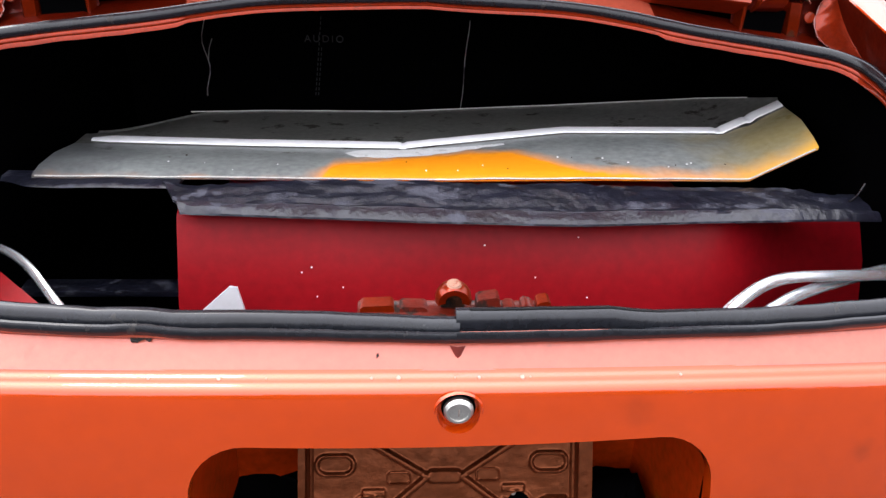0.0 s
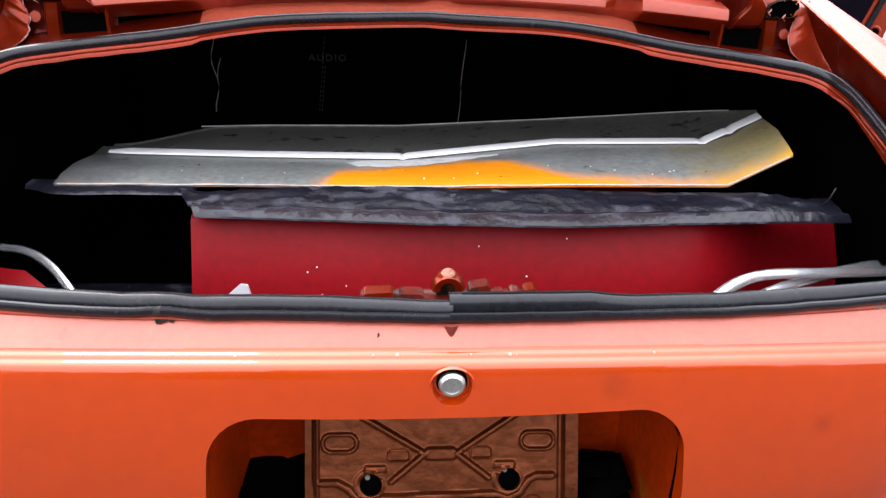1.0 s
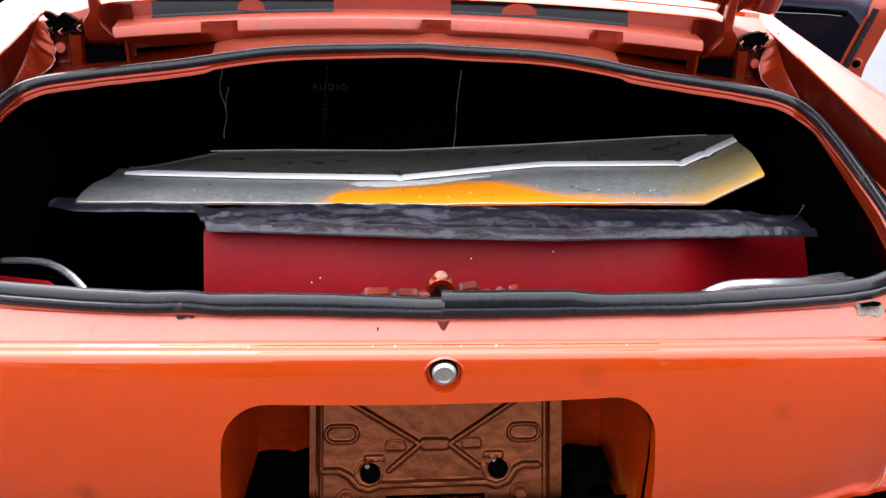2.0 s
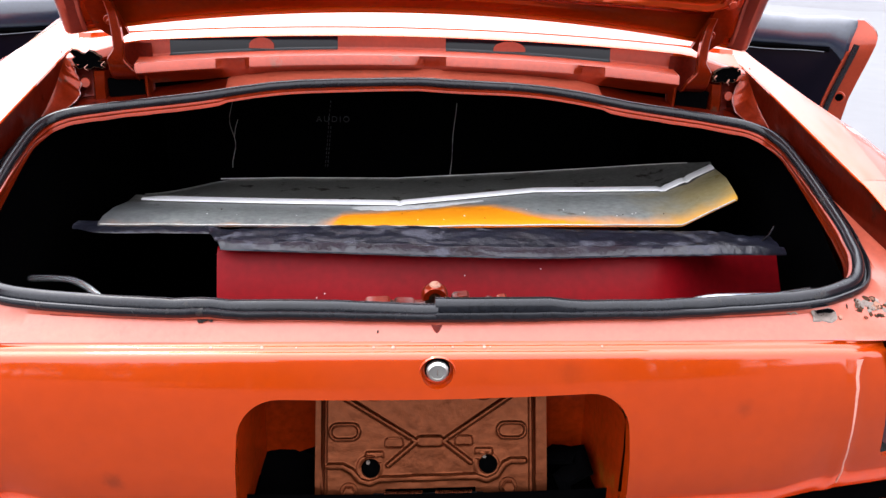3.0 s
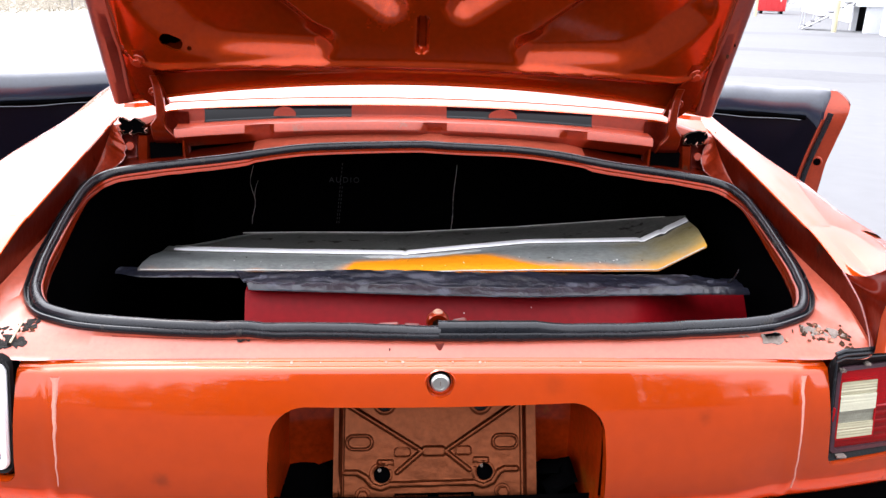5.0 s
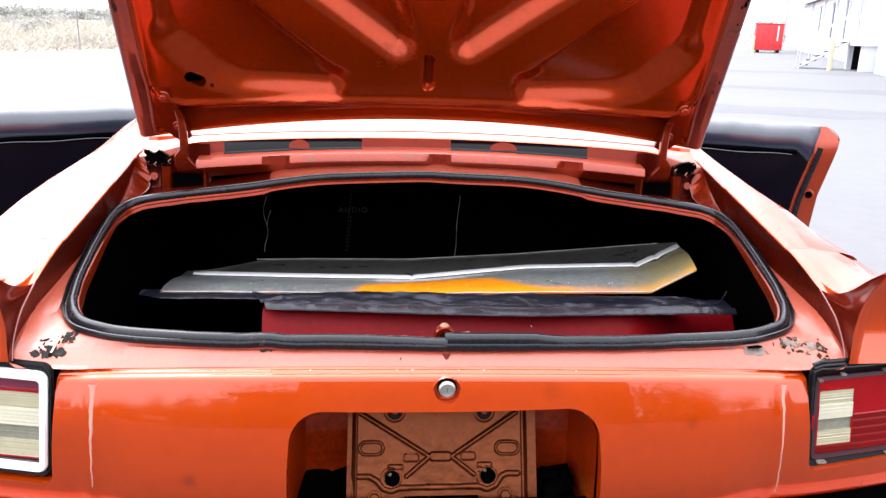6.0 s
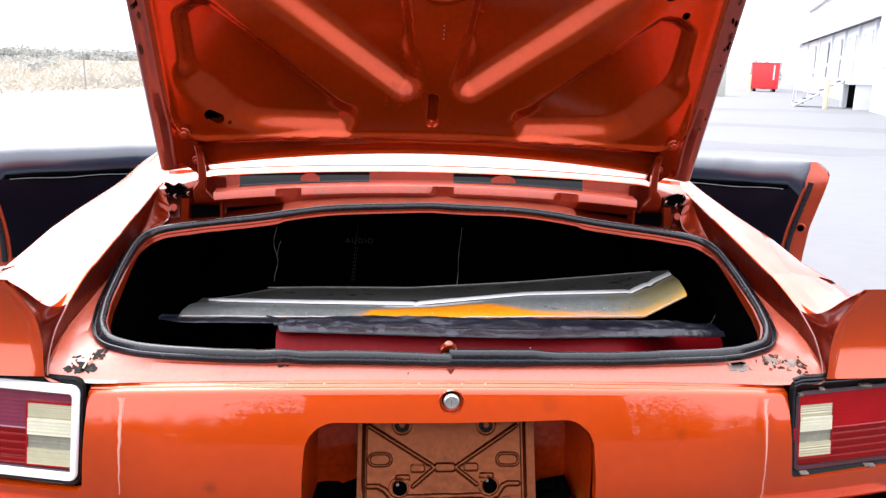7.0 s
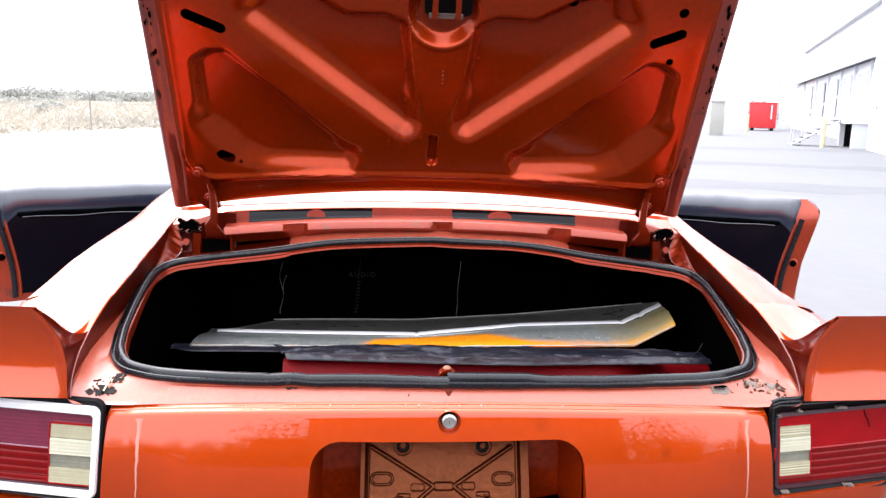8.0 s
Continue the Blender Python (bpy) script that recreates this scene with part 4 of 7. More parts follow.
# panel ahead of the trunk: shelf lip with notches, step with painted-in reflections, cowl panel to the rear window
def shelf():
    xs = [-0.522 + 1.03 * k / 100 for k in range(101)]

    def bow(x):
        return -0.032 * (x / 0.52) ** 2 * 0.9

    rows = []
    for x in xs:
        b, z = bow(x) + 0.036, crown(x) * 1.0 + 0.001
        notch = max(smooth(0.030, 0.016, abs(x - cx)) for cx in (-0.345, 0.028, 0.335))
        rows.append([(x, 0.735 + b, 0.915 + z), (x, 0.703 + b + 0.012 * notch, 0.936 + z), (x, 0.695 + b + 0.018 * notch, 0.9395 + z), (x, 0.692 + b + 0.020 * notch, 0.943 + z), (x, 0.6945 + b + 0.012 * notch, 0.954 + z),
                     (x, 0.698 + b, 0.9595 + z), (x, 0.716 + b, 0.962 + z), (x, 0.734 + b, 0.964 + z)])
    part("shelf_lip", loft(rows), paint_worn, car, "orange shelf lip with pressed notches")
    # step behind the lip: rear window reflections coloured in as black and orange lengths
    spans = [(-0.525, -0.47, 0), (-0.47, -0.154, 1), (-0.154, 0.057, 0), (0.057, 0.385, 1), (0.385, 0.51, 0)]
    for cx, half in ((-0.2995, 0.024), (0.183, 0.032)):
        b, z, lo = bow(cx) + 0.034, crown(cx) * 0.7 - 0.004, crown(cx) * 0.3 + 0.004
        blob = [[(cx + half * q * u, 0.7485 + b + 0.0075 * f - 0.0025, 0.9685 + z + lo * (1 - f) + 0.0215 * f) for u in (-1, -0.6, 0, 0.6, 1)] for f, q in ((0, 1.0), (0.4, 0.98), (0.7, 0.8), (0.9, 0.5), (1.0, 0.2))]
        part("reflection_blob", loft(blob), dull_orange, car, "rounded orange reflection painted on the black step")
    for x0, x1, dark in spans:
        rows = []
        n_ = max(4, int((x1 - x0) / 0.012))
        for k in range(n_ + 1):
            x = x0 + (x1 - x0) * k / n_
            b, z = bow(x) + 0.034, crown(x) * 0.7 - 0.004
            lo = crown(x) * 0.3 + 0.004
            rows.append([(x, 0.733 + b, 0.9625 + z + lo), (x, 0.748 + b, 0.966 + z + lo), (x, 0.7505 + b, 0.968 + z + lo), (x, 0.756 + b, 0.991 + z), (x, 0.758 + b, 0.993 + z)])
        part("step_strip", loft(rows), glossy_black if dark else dull_orange, car, "glossy black length of the step, painted as a reflection" if dark else "orange length of the step, painted as a reflection")
    rows = []
    for k in range(61):
        x = -0.655 + 1.31 * k / 60
        z = crown(x) * 0.7 - 0.004
        b = bow(max(-0.52, min(0.52, x))) + 0.034
        d = smooth(0.52, 0.665, abs(x))
        f, z2 = 0.012 * d, z - 0.024 * d
        rows.append([(x, 0.758 + b - f, 0.975 + z2), (x, 0.756 + b - f, 0.992 + z2), (x, 0.762 + b - f, 0.996 + z2), (x, 0.80 + b, 1.001 + z - 0.010 * d), (x, 0.803 + b, 0.994 + z), (x, 0.809 + b, 0.994 + z), (x, 0.812 + b, 1.002 + z), (x, 0.92, 1.012 + z), (x, 0.99, 1.022 + z)])
    part("rear_cowl", loft(rows), paint, car, "bright orange cowl panel under the rear window")


shelf()


# corroded pockets where the hinges pass, and the hinges
def hinge_side(s):
    rows = []
    for k in range(25):
        x = 0.500 + 0.164 * k / 24
        r = 0.004 * noise.noise(Vector((x * 40, s, 0)))
        dent = 0.010 * math.exp(-((x - 0.60) / 0.02) ** 2)
        d = smooth(0.52, 0.665, x)
        rows.append([(s * x, 0.728 + r, 0.858), (s * x, 0.742 + r + dent, 0.880), (s * x, 0.748 - r + dent, 0.905), (s * x, 0.750, 0.93 - 0.010 * d), (s * x, 0.750, 0.970 - 0.034 * d)])
    pocket = part("hinge_pocket", loft(rows), pocket_red, car, "corroded red hinge pocket, darkened for its shade")
    random.seed(11 if s > 0 else 12)
    cx, cz = 0.617, 0.936
    hole = []
    for k in range(26):
        a = k * math.tau / 26
        q = 0.85 + 0.5 * noise.noise(Vector((2 * math.cos(a), 2 * math.sin(a), s * 5))) + 0.10 * noise.noise(Vector((4 * math.cos(a), 4 * math.sin(a), s * 3)))
        hole.append((cx + 0.031 * q * math.cos(a), cz + (0.018 + 0.005 * math.cos(a)) * q * math.sin(a) + 0.10 * 0.031 * q * math.cos(a)))
    ring_at = lambda q, d: [(s * (cx + (u - cx) * q), 0.738 + d, cz + (v - cz) * q) for u, v in hole]
    part("hole_rim", loft([ring_at(1.10, 0.006), ring_at(1.05, -0.002), ring_at(0.97, 0.001)], close_cols=True), rust, pocket, "jagged rusted rim")
    # no opening here: the hole's dark is a flat black patch
    part("hole_dark", loft([ring_at(1.0, -0.001), ring_at(0.9, 0.0), ring_at(0.3, 0.0), ring_at(0.02, 0.0)], close_cols=True), void_black, pocket, "flat black patch for the dark of the rust hole")
    for k in (3, 14, 20):
        u, v = hole[k]
        curl = [(s * u + 0.003 * math.sin(q * 1.3 + k), 0.735 - 0.004 * math.sin(q * 0.7), v - 0.006 + 0.0025 * q) for q in range(6)]
        part("flake", tube(curl, [0.0006, 0.0014, 0.0018, 0.0014, 0.0016, 0.0005], 6, 0.4), seam_pale, pocket, "pale curl of peeled paint")
    gusset = loft([[(s * (x + dx), y, z) for dx, y in ((-0.013, 0.735), (-0.009, 0.718), (0.007, 0.714), (0.012, 0.722), (0.014, 0.737))] for x, y, z in ((0.596, 0, 0.862), (0.595, 0, 0.885), (0.592, 0, 0.915), (0.591, 0, 0.922))])
    part("gusset", gusset, flange_paint, pocket, "scuffed orange gusset")
    # folded facet between pocket and gutter wall, torn along its inner edge
    torn = spline([(0.652, 0.742, 0.940), (0.640, 0.735, 0.918), (0.630, 0.722, 0.893), (0.632, 0.700, 0.872), (0.644, 0.660, 0.860), (0.658, 0.600, 0.848)], 8)
    wall = spline([(0.666, 0.748, 0.952), (0.6665, 0.735, 0.938), (0.667, 0.715, 0.920), (0.668, 0.690, 0.900), (0.669, 0.650, 0.878), (0.670, 0.585, 0.852)], 8)
    rag = [0.0045 * noise.noise(p * 85 + Vector((0, s, 0))) * (1 if k < 22 else 0.25) for k, p in enumerate(torn)]
    torn = [Vector((p.x + r, p.y, p.z - r * 0.6)) for p, r in zip(torn, rag)]
    rows = [[(s * q.x, q.y, q.z) for q in [a.lerp(b, f) + Vector((0.003, 0.004, 0)) * math.sin(math.pi * f) for f in (0, 0.1, 0.3, 0.6, 0.85, 1)]] for a, b in zip(torn, wall)]
    part("corner_plate", loft(rows), flange_paint, pocket, "red folded plate with torn edge", 60)
    part("torn_edge", tube([(s * p.x, p.y - 0.0006, p.z) for p in torn], [0.0009 + 0.0022 * abs(noise.noise(p * 60)) for p in torn], 8, 0.6), hem_paint, pocket, "ragged bright edge of the torn corner")
    # skin that closes the corner between cowl and quarter
    rows = []
    for k in range(13):
        x = 0.568 + 0.094 * k / 12
        d = smooth(0.52, 0.665, x)
        z, b_, f = crown(x) * 0.7 - 0.004 - 0.024 * d, 0.034 - 0.0288, 0.012 * d
        rag = 0.006 * noise.noise(Vector((x * 70, s, 2))) * smooth(0.57, 0.60, x)
        rows.append([(s * x, 0.764 + b_ - f, 0.997 + z), (s * x, 0.757 - f, 0.9945 + z), (s * x, 0.752 - f, 0.991 + z), (s * x, 0.7505 - f, 0.986 + z), (s * x, 0.749 - f + rag * 0.4, 0.977 + z + rag), (s * x, 0.753 - f, 0.972 + z)])
    part("cowl_corner", loft(rows), paint_worn, car, "torn orange corner of the cowl")
    part("plug", disc((s * 0.622, 0.7270, 0.897), (0, -1, 0.35), 0.0095, 0.003, 20, 0.001), flange_paint, pocket, "dull round body plug")
    part("upright_bracket", loft([[(s * x, y, z) for x, y in ((0.503, 0.742), (0.505, 0.716), (0.508, 0.7135), (0.5105, 0.716), (0.512, 0.742))] for z in (0.866, 0.885, 0.91, 0.932)]), flange_paint, pocket, "thin upright bracket with a bare edge")
    # gooseneck strap from the pocket up to the lid
    path = spline([(0.546, 0.742, 0.902), (0.545, 0.722, 0.908), (0.545, 0.706, 0.922), (0.545, 0.701, 0.936), (0.546, 0.699, 0.952), (0.545, 0.699, 0.975), (0.546, 0.700, 1.005), (0.548, 0.700, 1.030), (0.551, 0.694, 1.050)], 6)
    n_ = len(path) - 1
    rows = []
    for k, p in enumerate(path):
        f = k / n_
        left = 0.022 - 0.013 * smooth(0.46, 0.60, f)
        right = 0.026 - 0.015 * smooth(0.25, 0.50, f) - 0.003 * smooth(0.7, 1.0, f)
        rows.append([(s * (p.x + dx), p.y + dy, p.z) for dx, dy in ((-right, -0.010), (-right + 0.002, -0.0115), (-right + 0.004, -0.005), (left - 0.003, -0.006), (left, -0.003), (left - 0.002, 0.006), (-right + 0.002, 0.006))])
    arm = part("hinge", loft(rows, close_cols=True, caps=True), flange_paint, car, "worn orange lid hinge strap with a turned edge")
    # black box added where only the shade of an opening lies
    part("hinge_shadow_box", box(s * 0.514, s * 0.580, 0.7235, 0.730, 0.856, 0.906), void_black, arm, "black box for the shade below the strap")


hinge_side(1)
hinge_side(-1)

# ---- the open trunk lid ----
HINGE = Vector((0, 0.745, 0.975))
UP = Vector((0, math.cos(radians(117)), math.sin(radians(117))))
OUT = Vector((0, -UP.z, UP.y))


def lid_at(x, s_, h):
    return HINGE + Vector((x, 0, 0)) + UP * s_ + OUT * h


def lid_low(x):
    return 0.004 + 0.068 * (1 - (x / 0.652) ** 2)


# pressed pockets of the inner panel: one on each side of the middle rib, one in each lower corner
UPPER = [(0.408, 0.523), (0.074, 0.261), (0.070, 0.268), (0.100, 0.495), (0.128, 0.507), (0.215, 0.505), (0.30, 0.552), (0.38, 0.575)]
LOWER = [(0.512, 0.408), (0.490, 0.410), (0.219, 0.172), (0.226, 0.160), (0.41, 0.165), (0.46, 0.184), (0.520, 0.243), (0.532, 0.26), (0.532, 0.395)]


def lid_rim(ax):
    """Height of the pressed bottom edge above the hinge line."""
    return 0.120 - 0.075 * ax ** 2


def lid_height(x, s_):
    """Pressing of the inner panel at points of the lid, for whole grids."""
    x, s_ = np.asarray(x, float), np.asarray(s_, float)
    ax = np.abs(x)
    d = poly_sd(ax, s_, UPPER, 0.020)
    # the wall along the diagonal is broad and soft, the others are tight
    ux, us = 0.408 - 0.074, 0.523 - 0.261
    over = np.abs((ax - 0.074) * us - (s_ - 0.261) * ux) / math.hypot(ux, us)
    w = 0.013 + (0.018 + 0.006 * gentle(0.25, 0.5, s_)) * gentle(0.085, 0.040, over)
    h = -0.036 * gentle(w * 0.9, -w * 1.1, d)
    d = poly_sd(ax, s_, LOWER, 0.020)
    below = (s_ - 0.19) - (ax - 0.217) * 0.46
    w = 0.013 + 0.017 * np.maximum(gentle(-0.04, -0.085, below), gentle(0.215, 0.19, s_)) + 0.018 * np.exp(-((ax - 0.50) ** 2 + (s_ - 0.19) ** 2) / 0.006)
    h -= 0.031 * gentle(w, -w, d)
    # dished seat under the latch
    d = np.hypot(x - 0.002, (s_ - 0.542) * 0.98) - 0.066
    h -= 0.026 * gentle(0.020, -0.016, d) * gentle(0.60, 0.57, s_)
    h += 0.003 * np.exp(-((d - 0.016) / 0.007) ** 2) * gentle(0.60, 0.57, s_)
    # rolled bottom edge, side bead and hem
    r = 0.075
    dx, dy = ax - (0.603 - r), lid_rim(ax) + r - s_
    f = np.hypot(np.maximum(dx, 0), np.maximum(dy, 0)) + np.minimum(np.maximum(dx, dy), 0) - r
    low = gentle(0.26, 0.13, s_)
    h += (0.001 + 0.005 * low) * np.exp(-((f + 0.002) / 0.007) ** 2)
    h -= (0.006 + 0.014 * low) * gentle(0.0, 0.022, f) - 0.007 * low * gentle(0.035, 0.075, f)
    # drain slot
    dx, dy = np.abs(x + 0.007) - 0.001, np.abs(s_ - 0.1935) - 0.031
    slot = np.hypot(np.maximum(dx, 0), np.maximum(dy, 0)) + np.minimum(np.maximum(dx, dy), 0) - 0.009
    h -= 0.018 * gentle(0.004, -0.004, slot)
    h += 0.0006 * np.sin(x * 21 + 1) * np.sin(s_ * 26)
    return h


def trunk_lid():
    nx, ns = 330, 190
    X, Fr = np.meshgrid(np.linspace(-0.646, 0.646, nx + 1), np.linspace(0, 1, ns + 1))
    LO = 0.004 + 0.068 * (1 - (X / 0.652) ** 2)
    S = LO + (0.665 - LO) * Fr
    edge = np.maximum(gentle(0.625, 0.646, np.abs(X)), gentle(0.025, 0.0, S - LO))
    Hh = lid_height(X, S) - 0.004 * edge
    front = [[lid_at(x, v, h) for x, v, h in zip(*r)] for r in zip(X, S, Hh)]
    back = [[lid_at(x, v, h - 0.004) for x, v, h in zip(*r)][::-1] for r in zip(X, S, Hh)]
    rows = [a + b for a, b in zip(front, back)]
    bm = loft(rows, close_cols=True, caps=False)
    bm.verts.ensure_lookup_table()
    w = 2 * (nx + 1)
    for r in (0, ns):
        for i in range(nx):
            a, b = bm.verts[r * w + i], bm.verts[r * w + i + 1]
            c, d = bm.verts[r * w + w - 1 - i], bm.verts[r * w + w - 2 - i]
            bm.faces.new((a, b, d, c))
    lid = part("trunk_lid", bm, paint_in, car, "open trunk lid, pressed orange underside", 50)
    slot = lambda ax, as_, bx, bs, r: [((ax if math.cos(t) * (ax - bx) + math.sin(t) * (as_ - bs) > 0 else bx) + r * math.cos(t), (as_ if math.cos(t) * (ax - bx) + math.sin(t) * (as_ - bs) > 0 else bs) + r * math.sin(t)) for t in [k * math.tau / 28 for k in range(28)]]
    put = lambda u, v, w_: lid_at(u, v, -0.048 + 0.068 * w_)
    holes = [slot(-0.545, 0.520, -0.477, 0.490, 0.012), slot(0.492, 0.481, 0.548, 0.504, 0.012), slot(0.543, 0.553, 0.5431, 0.553, 0.011), slot(0.535, 0.438, 0.5351, 0.438, 0.0085),
             slot(-0.512, 0.170, -0.494, 0.160, 0.0125), slot(-0.470, 0.150, -0.4699, 0.150, 0.0045), slot(-0.30, 0.56, -0.2999, 0.56, 0.012), slot(0.30, 0.56, 0.3001, 0.56, 0.012)]
    punch = bmesh.new()
    for h in holes:
        tmp = bpy.data.meshes.new("tmp")
        one = prism(h, put)
        one.to_mesh(tmp)
        one.free()
        punch.from_mesh(tmp)
        bpy.data.meshes.remove(tmp)
    cut(lid, [punch])
    # black sheet added behind the slots in place of the cavity's shade
    part("lid_cavity_shade", loft([[lid_at(x, v, -0.052 + 0.010 * (x / 0.65) ** 2) for x in (-0.61, -0.45, -0.3, 0, 0.3, 0.45, 0.61)] for v in (0.13, 0.3, 0.5, 0.63)]), void_black, lid, "black sheet for the shade behind the slots")
    # outer skin with its hem
    rows = []
    for i in range(61):
        x = -0.653 + 1.306 * i / 60
        lo = lid_low(min(0.652, abs(x)))
        rows.append([lid_at(x, lo + 0.001, -0.003), lid_at(x, lo - 0.003, -0.009), lid_at(x, lo + 0.0, -0.026), lid_at(x, lo + 0.03, -0.040), lid_at(x, 0.2, -0.058 + 0.012 * (x / 0.65) ** 2), lid_at(x, 0.45, -0.060 + 0.012 * (x / 0.65) ** 2),
                     lid_at(x, 0.64, -0.046), lid_at(x, 0.672, -0.022), lid_at(x, 0.671, -0.008), lid_at(x, 0.664, -0.004)])
    part("lid_skin", loft(rows), paint, lid, "glossy orange outer skin of the lid")
    for s in (-1, 1):
        rows = []
        for k in range(61):
            v = 0.010 + 0.658 * k / 60
            bumpy = 0.0010 * noise.noise(Vector((k * 0.4, s, 0)))
            lie = float(lid_height(0.618, v))
            rows.append([lid_at(s * x, v, h + bumpy) for x, h in ((0.6135, lie + 0.0004), (0.6150, lie + 0.0022), (0.6190, lie + 0.0026), (0.622, lie + 0.0016), (0.634, -0.0025), (0.6465, -0.0022), (0.6505, -0.0045), (0.6535, -0.008), (0.654, -0.030), (0.648, -0.048))])
        part("lid_hem", loft(rows), hem_paint, lid, "folded dull hem of the lid with a sealer bead")
        # sealer chips along the hem
        random.seed(20 + s)
        for k in range(20):
            ss = 0.36 + 0.26 * random.random() ** 1.1 if k < 14 else 0.16 + 0.4 * random.random()
            cx = 0.630 + 0.014 * random.random()
            c = lid_at(s * cx, ss, -0.0020)
            big = random.random() ** 2
            a, b = 0.0016 + 0.003 * big, 0.003 + 0.010 * big
            pts = [c + Vector((a * math.cos(t) * random.uniform(0.5, 1), 0, 0)) + UP * b * math.sin(t) * random.uniform(0.5, 1) - OUT * 0.002 for t in [q * math.tau / 11 for q in range(11)]]
            bm = loft([pts, [p + OUT * 0.0045 for p in pts], [c + (p - c) * 0.6 + OUT * 0.0035 for p in pts]], close_cols=True)
            bm.faces.new([v for v in bm.verts][-11:])
            part("chip", bm, void_black if k % 3 else rust, lid, "dark chip in the sealer")
        # hinge tab with two bolts
        tab = prism([(0.535, 0.015), (0.560, 0.0), (0.592, 0.03), (0.602, 0.11), (0.592, 0.142), (0.566, 0.142), (0.556, 0.10)], lambda u, v, w_: lid_at(s * u, v, -0.006 + 0.008 * w_))
        t_ = part("hinge_tab", tab, flange_paint, lid, "orange hinge tab bolted to the lid")
        for bx, bs, rr in ((0.580, 0.118, 0.0145), (0.561, 0.044, 0.012)):
            b_ = part("bolt", disc(lid_at(s * bx, bs, 0.002), OUT, rr * 0.55, 0.008, 6, 0.001), paint_worn, t_, "painted bolt head")
            part("washer", disc(lid_at(s * bx, bs, 0.0015), OUT, rr, 0.0025, 22, 0.001), paint_worn, b_)
    # latch
    latch = part("latch", prism(rounded(-0.040, 0.065, 0.530, 0.60, 0.012), lambda u, v, w_: lid_at(u, v, -0.012 + 0.006 * w_)), gasket, lid, "black lid latch between orange cheeks")
    for x0, x1 in ((-0.024, -0.012), (0.026, 0.038)):
        part("latch_cheek", prism(rounded(x0, x1, 0.533, 0.605, 0.002), lambda u, v, w_: lid_at(u, v, -0.006 + 0.03 * w_)), paint_in, latch, "orange steel cheek")
    part("latch_foot", prism(rounded(-0.03, 0.045, 0.526, 0.536, 0.002), lambda u, v, w_: lid_at(u, v, -0.006 + 0.006 * w_)), primer, latch, "scuffed metal foot")
    # primer specks
    for ss in (0.372, 0.382, 0.392, 0.402):
        part("speck", disc(lid_at(0.008, ss, float(lid_height(0.008, ss)) + 0.0002), OUT, 0.0014, 0.0004, 8), primer, lid, "pale paint speck")


trunk_lid()


# striker on the sill
def striker():
    st = part("striker_plate", box(-0.090, 0.098, 0.092, 0.125, 0.742, 0.752, 0.003), rusty, car, "chipped orange striker on the sill")
    for x0, x1, h, tilt in ((-0.088, -0.054, 0.7575, 0.10), (-0.050, -0.022, 0.7570, -0.05), (0.024, 0.048, 0.7635, 0.22), (0.050, 0.064, 0.7565, 0.0), (0.068, 0.082, 0.7590, -0.12), (0.083, 0.098, 0.7610, 0.1)):
        fold = prism([(x0, 0.748), (x1, 0.748), (x1 - 0.001, h - 0.002 + tilt * 0.01), (x1 - 0.004, h + tilt * 0.01), (x0 + 0.004, h), (x0 + 0.001, h - 0.002)], lambda u, v, w: (u, 0.101 + 0.016 * w + (v - 0.748) * 0.3, v))
        part("striker_fold", fold, flange_paint if abs(x0 + 0.002) > 0.08 or x0 == 0.083 else rusty, st, "bent painted tab")
    rows = []
    for k in range(15):
        a = math.pi * (1.12 * k / 14 - 0.06)
        rows.append([(0.002 + (0.0130 + d) * math.cos(a), 0.108 + e, 0.765 + (0.0125 + d) * math.sin(a)) for d, e in ((0.002, -0.010), (0.0045, -0.004), (0.0045, 0.004), (0.002, 0.010), (-0.005, 0.008), (-0.005, -0.008))])
    hook = part("striker_hook", loft(rows, close_cols=True, caps=True), flange_paint, st, "rounded striker hook with worn paint")
    part("hook_web", box(-0.010, 0.014, 0.110, 0.116, 0.750, 0.776, 0.003), rust, hook, "dark rusty web inside the hook")
    part("hook_crown", disc((0.002, 0.107, 0.7805), (0, -0.2, 1), 0.0075, 0.0025, 14, 0.0018), peeled, hook, "bare worn crown")
    part("screw", disc((0.018, 0.097, 0.757), (0, -1, 0), 0.004, 0.004, 10, 0.001), steel, st)


striker()


# rust holes, peeled paint and chips on the ledge
def ledge_z(x, y):
    """Height of the gutter floor, from the points of its mesh nearest by."""
    near = sorted(((a.lerp(b, f / 4), (a.x + (b.x - a.x) * f / 4 - x) ** 2 + (a.y + (b.y - a.y) * f / 4 - y) ** 2) for r in FLOOR for a, b in zip(r[1:-2], r[2:-1]) if abs(a.x - x) < 0.06 and a.y < 0.3 for f in range(4)), key=lambda q: q[1])[:5]
    if not near:
        return 0.75 + crown(x)
    w = [1 / (d + 1e-6) for p, d in near]
    return sum(p.z * k for (p, d), k in zip(near, w)) / sum(w)


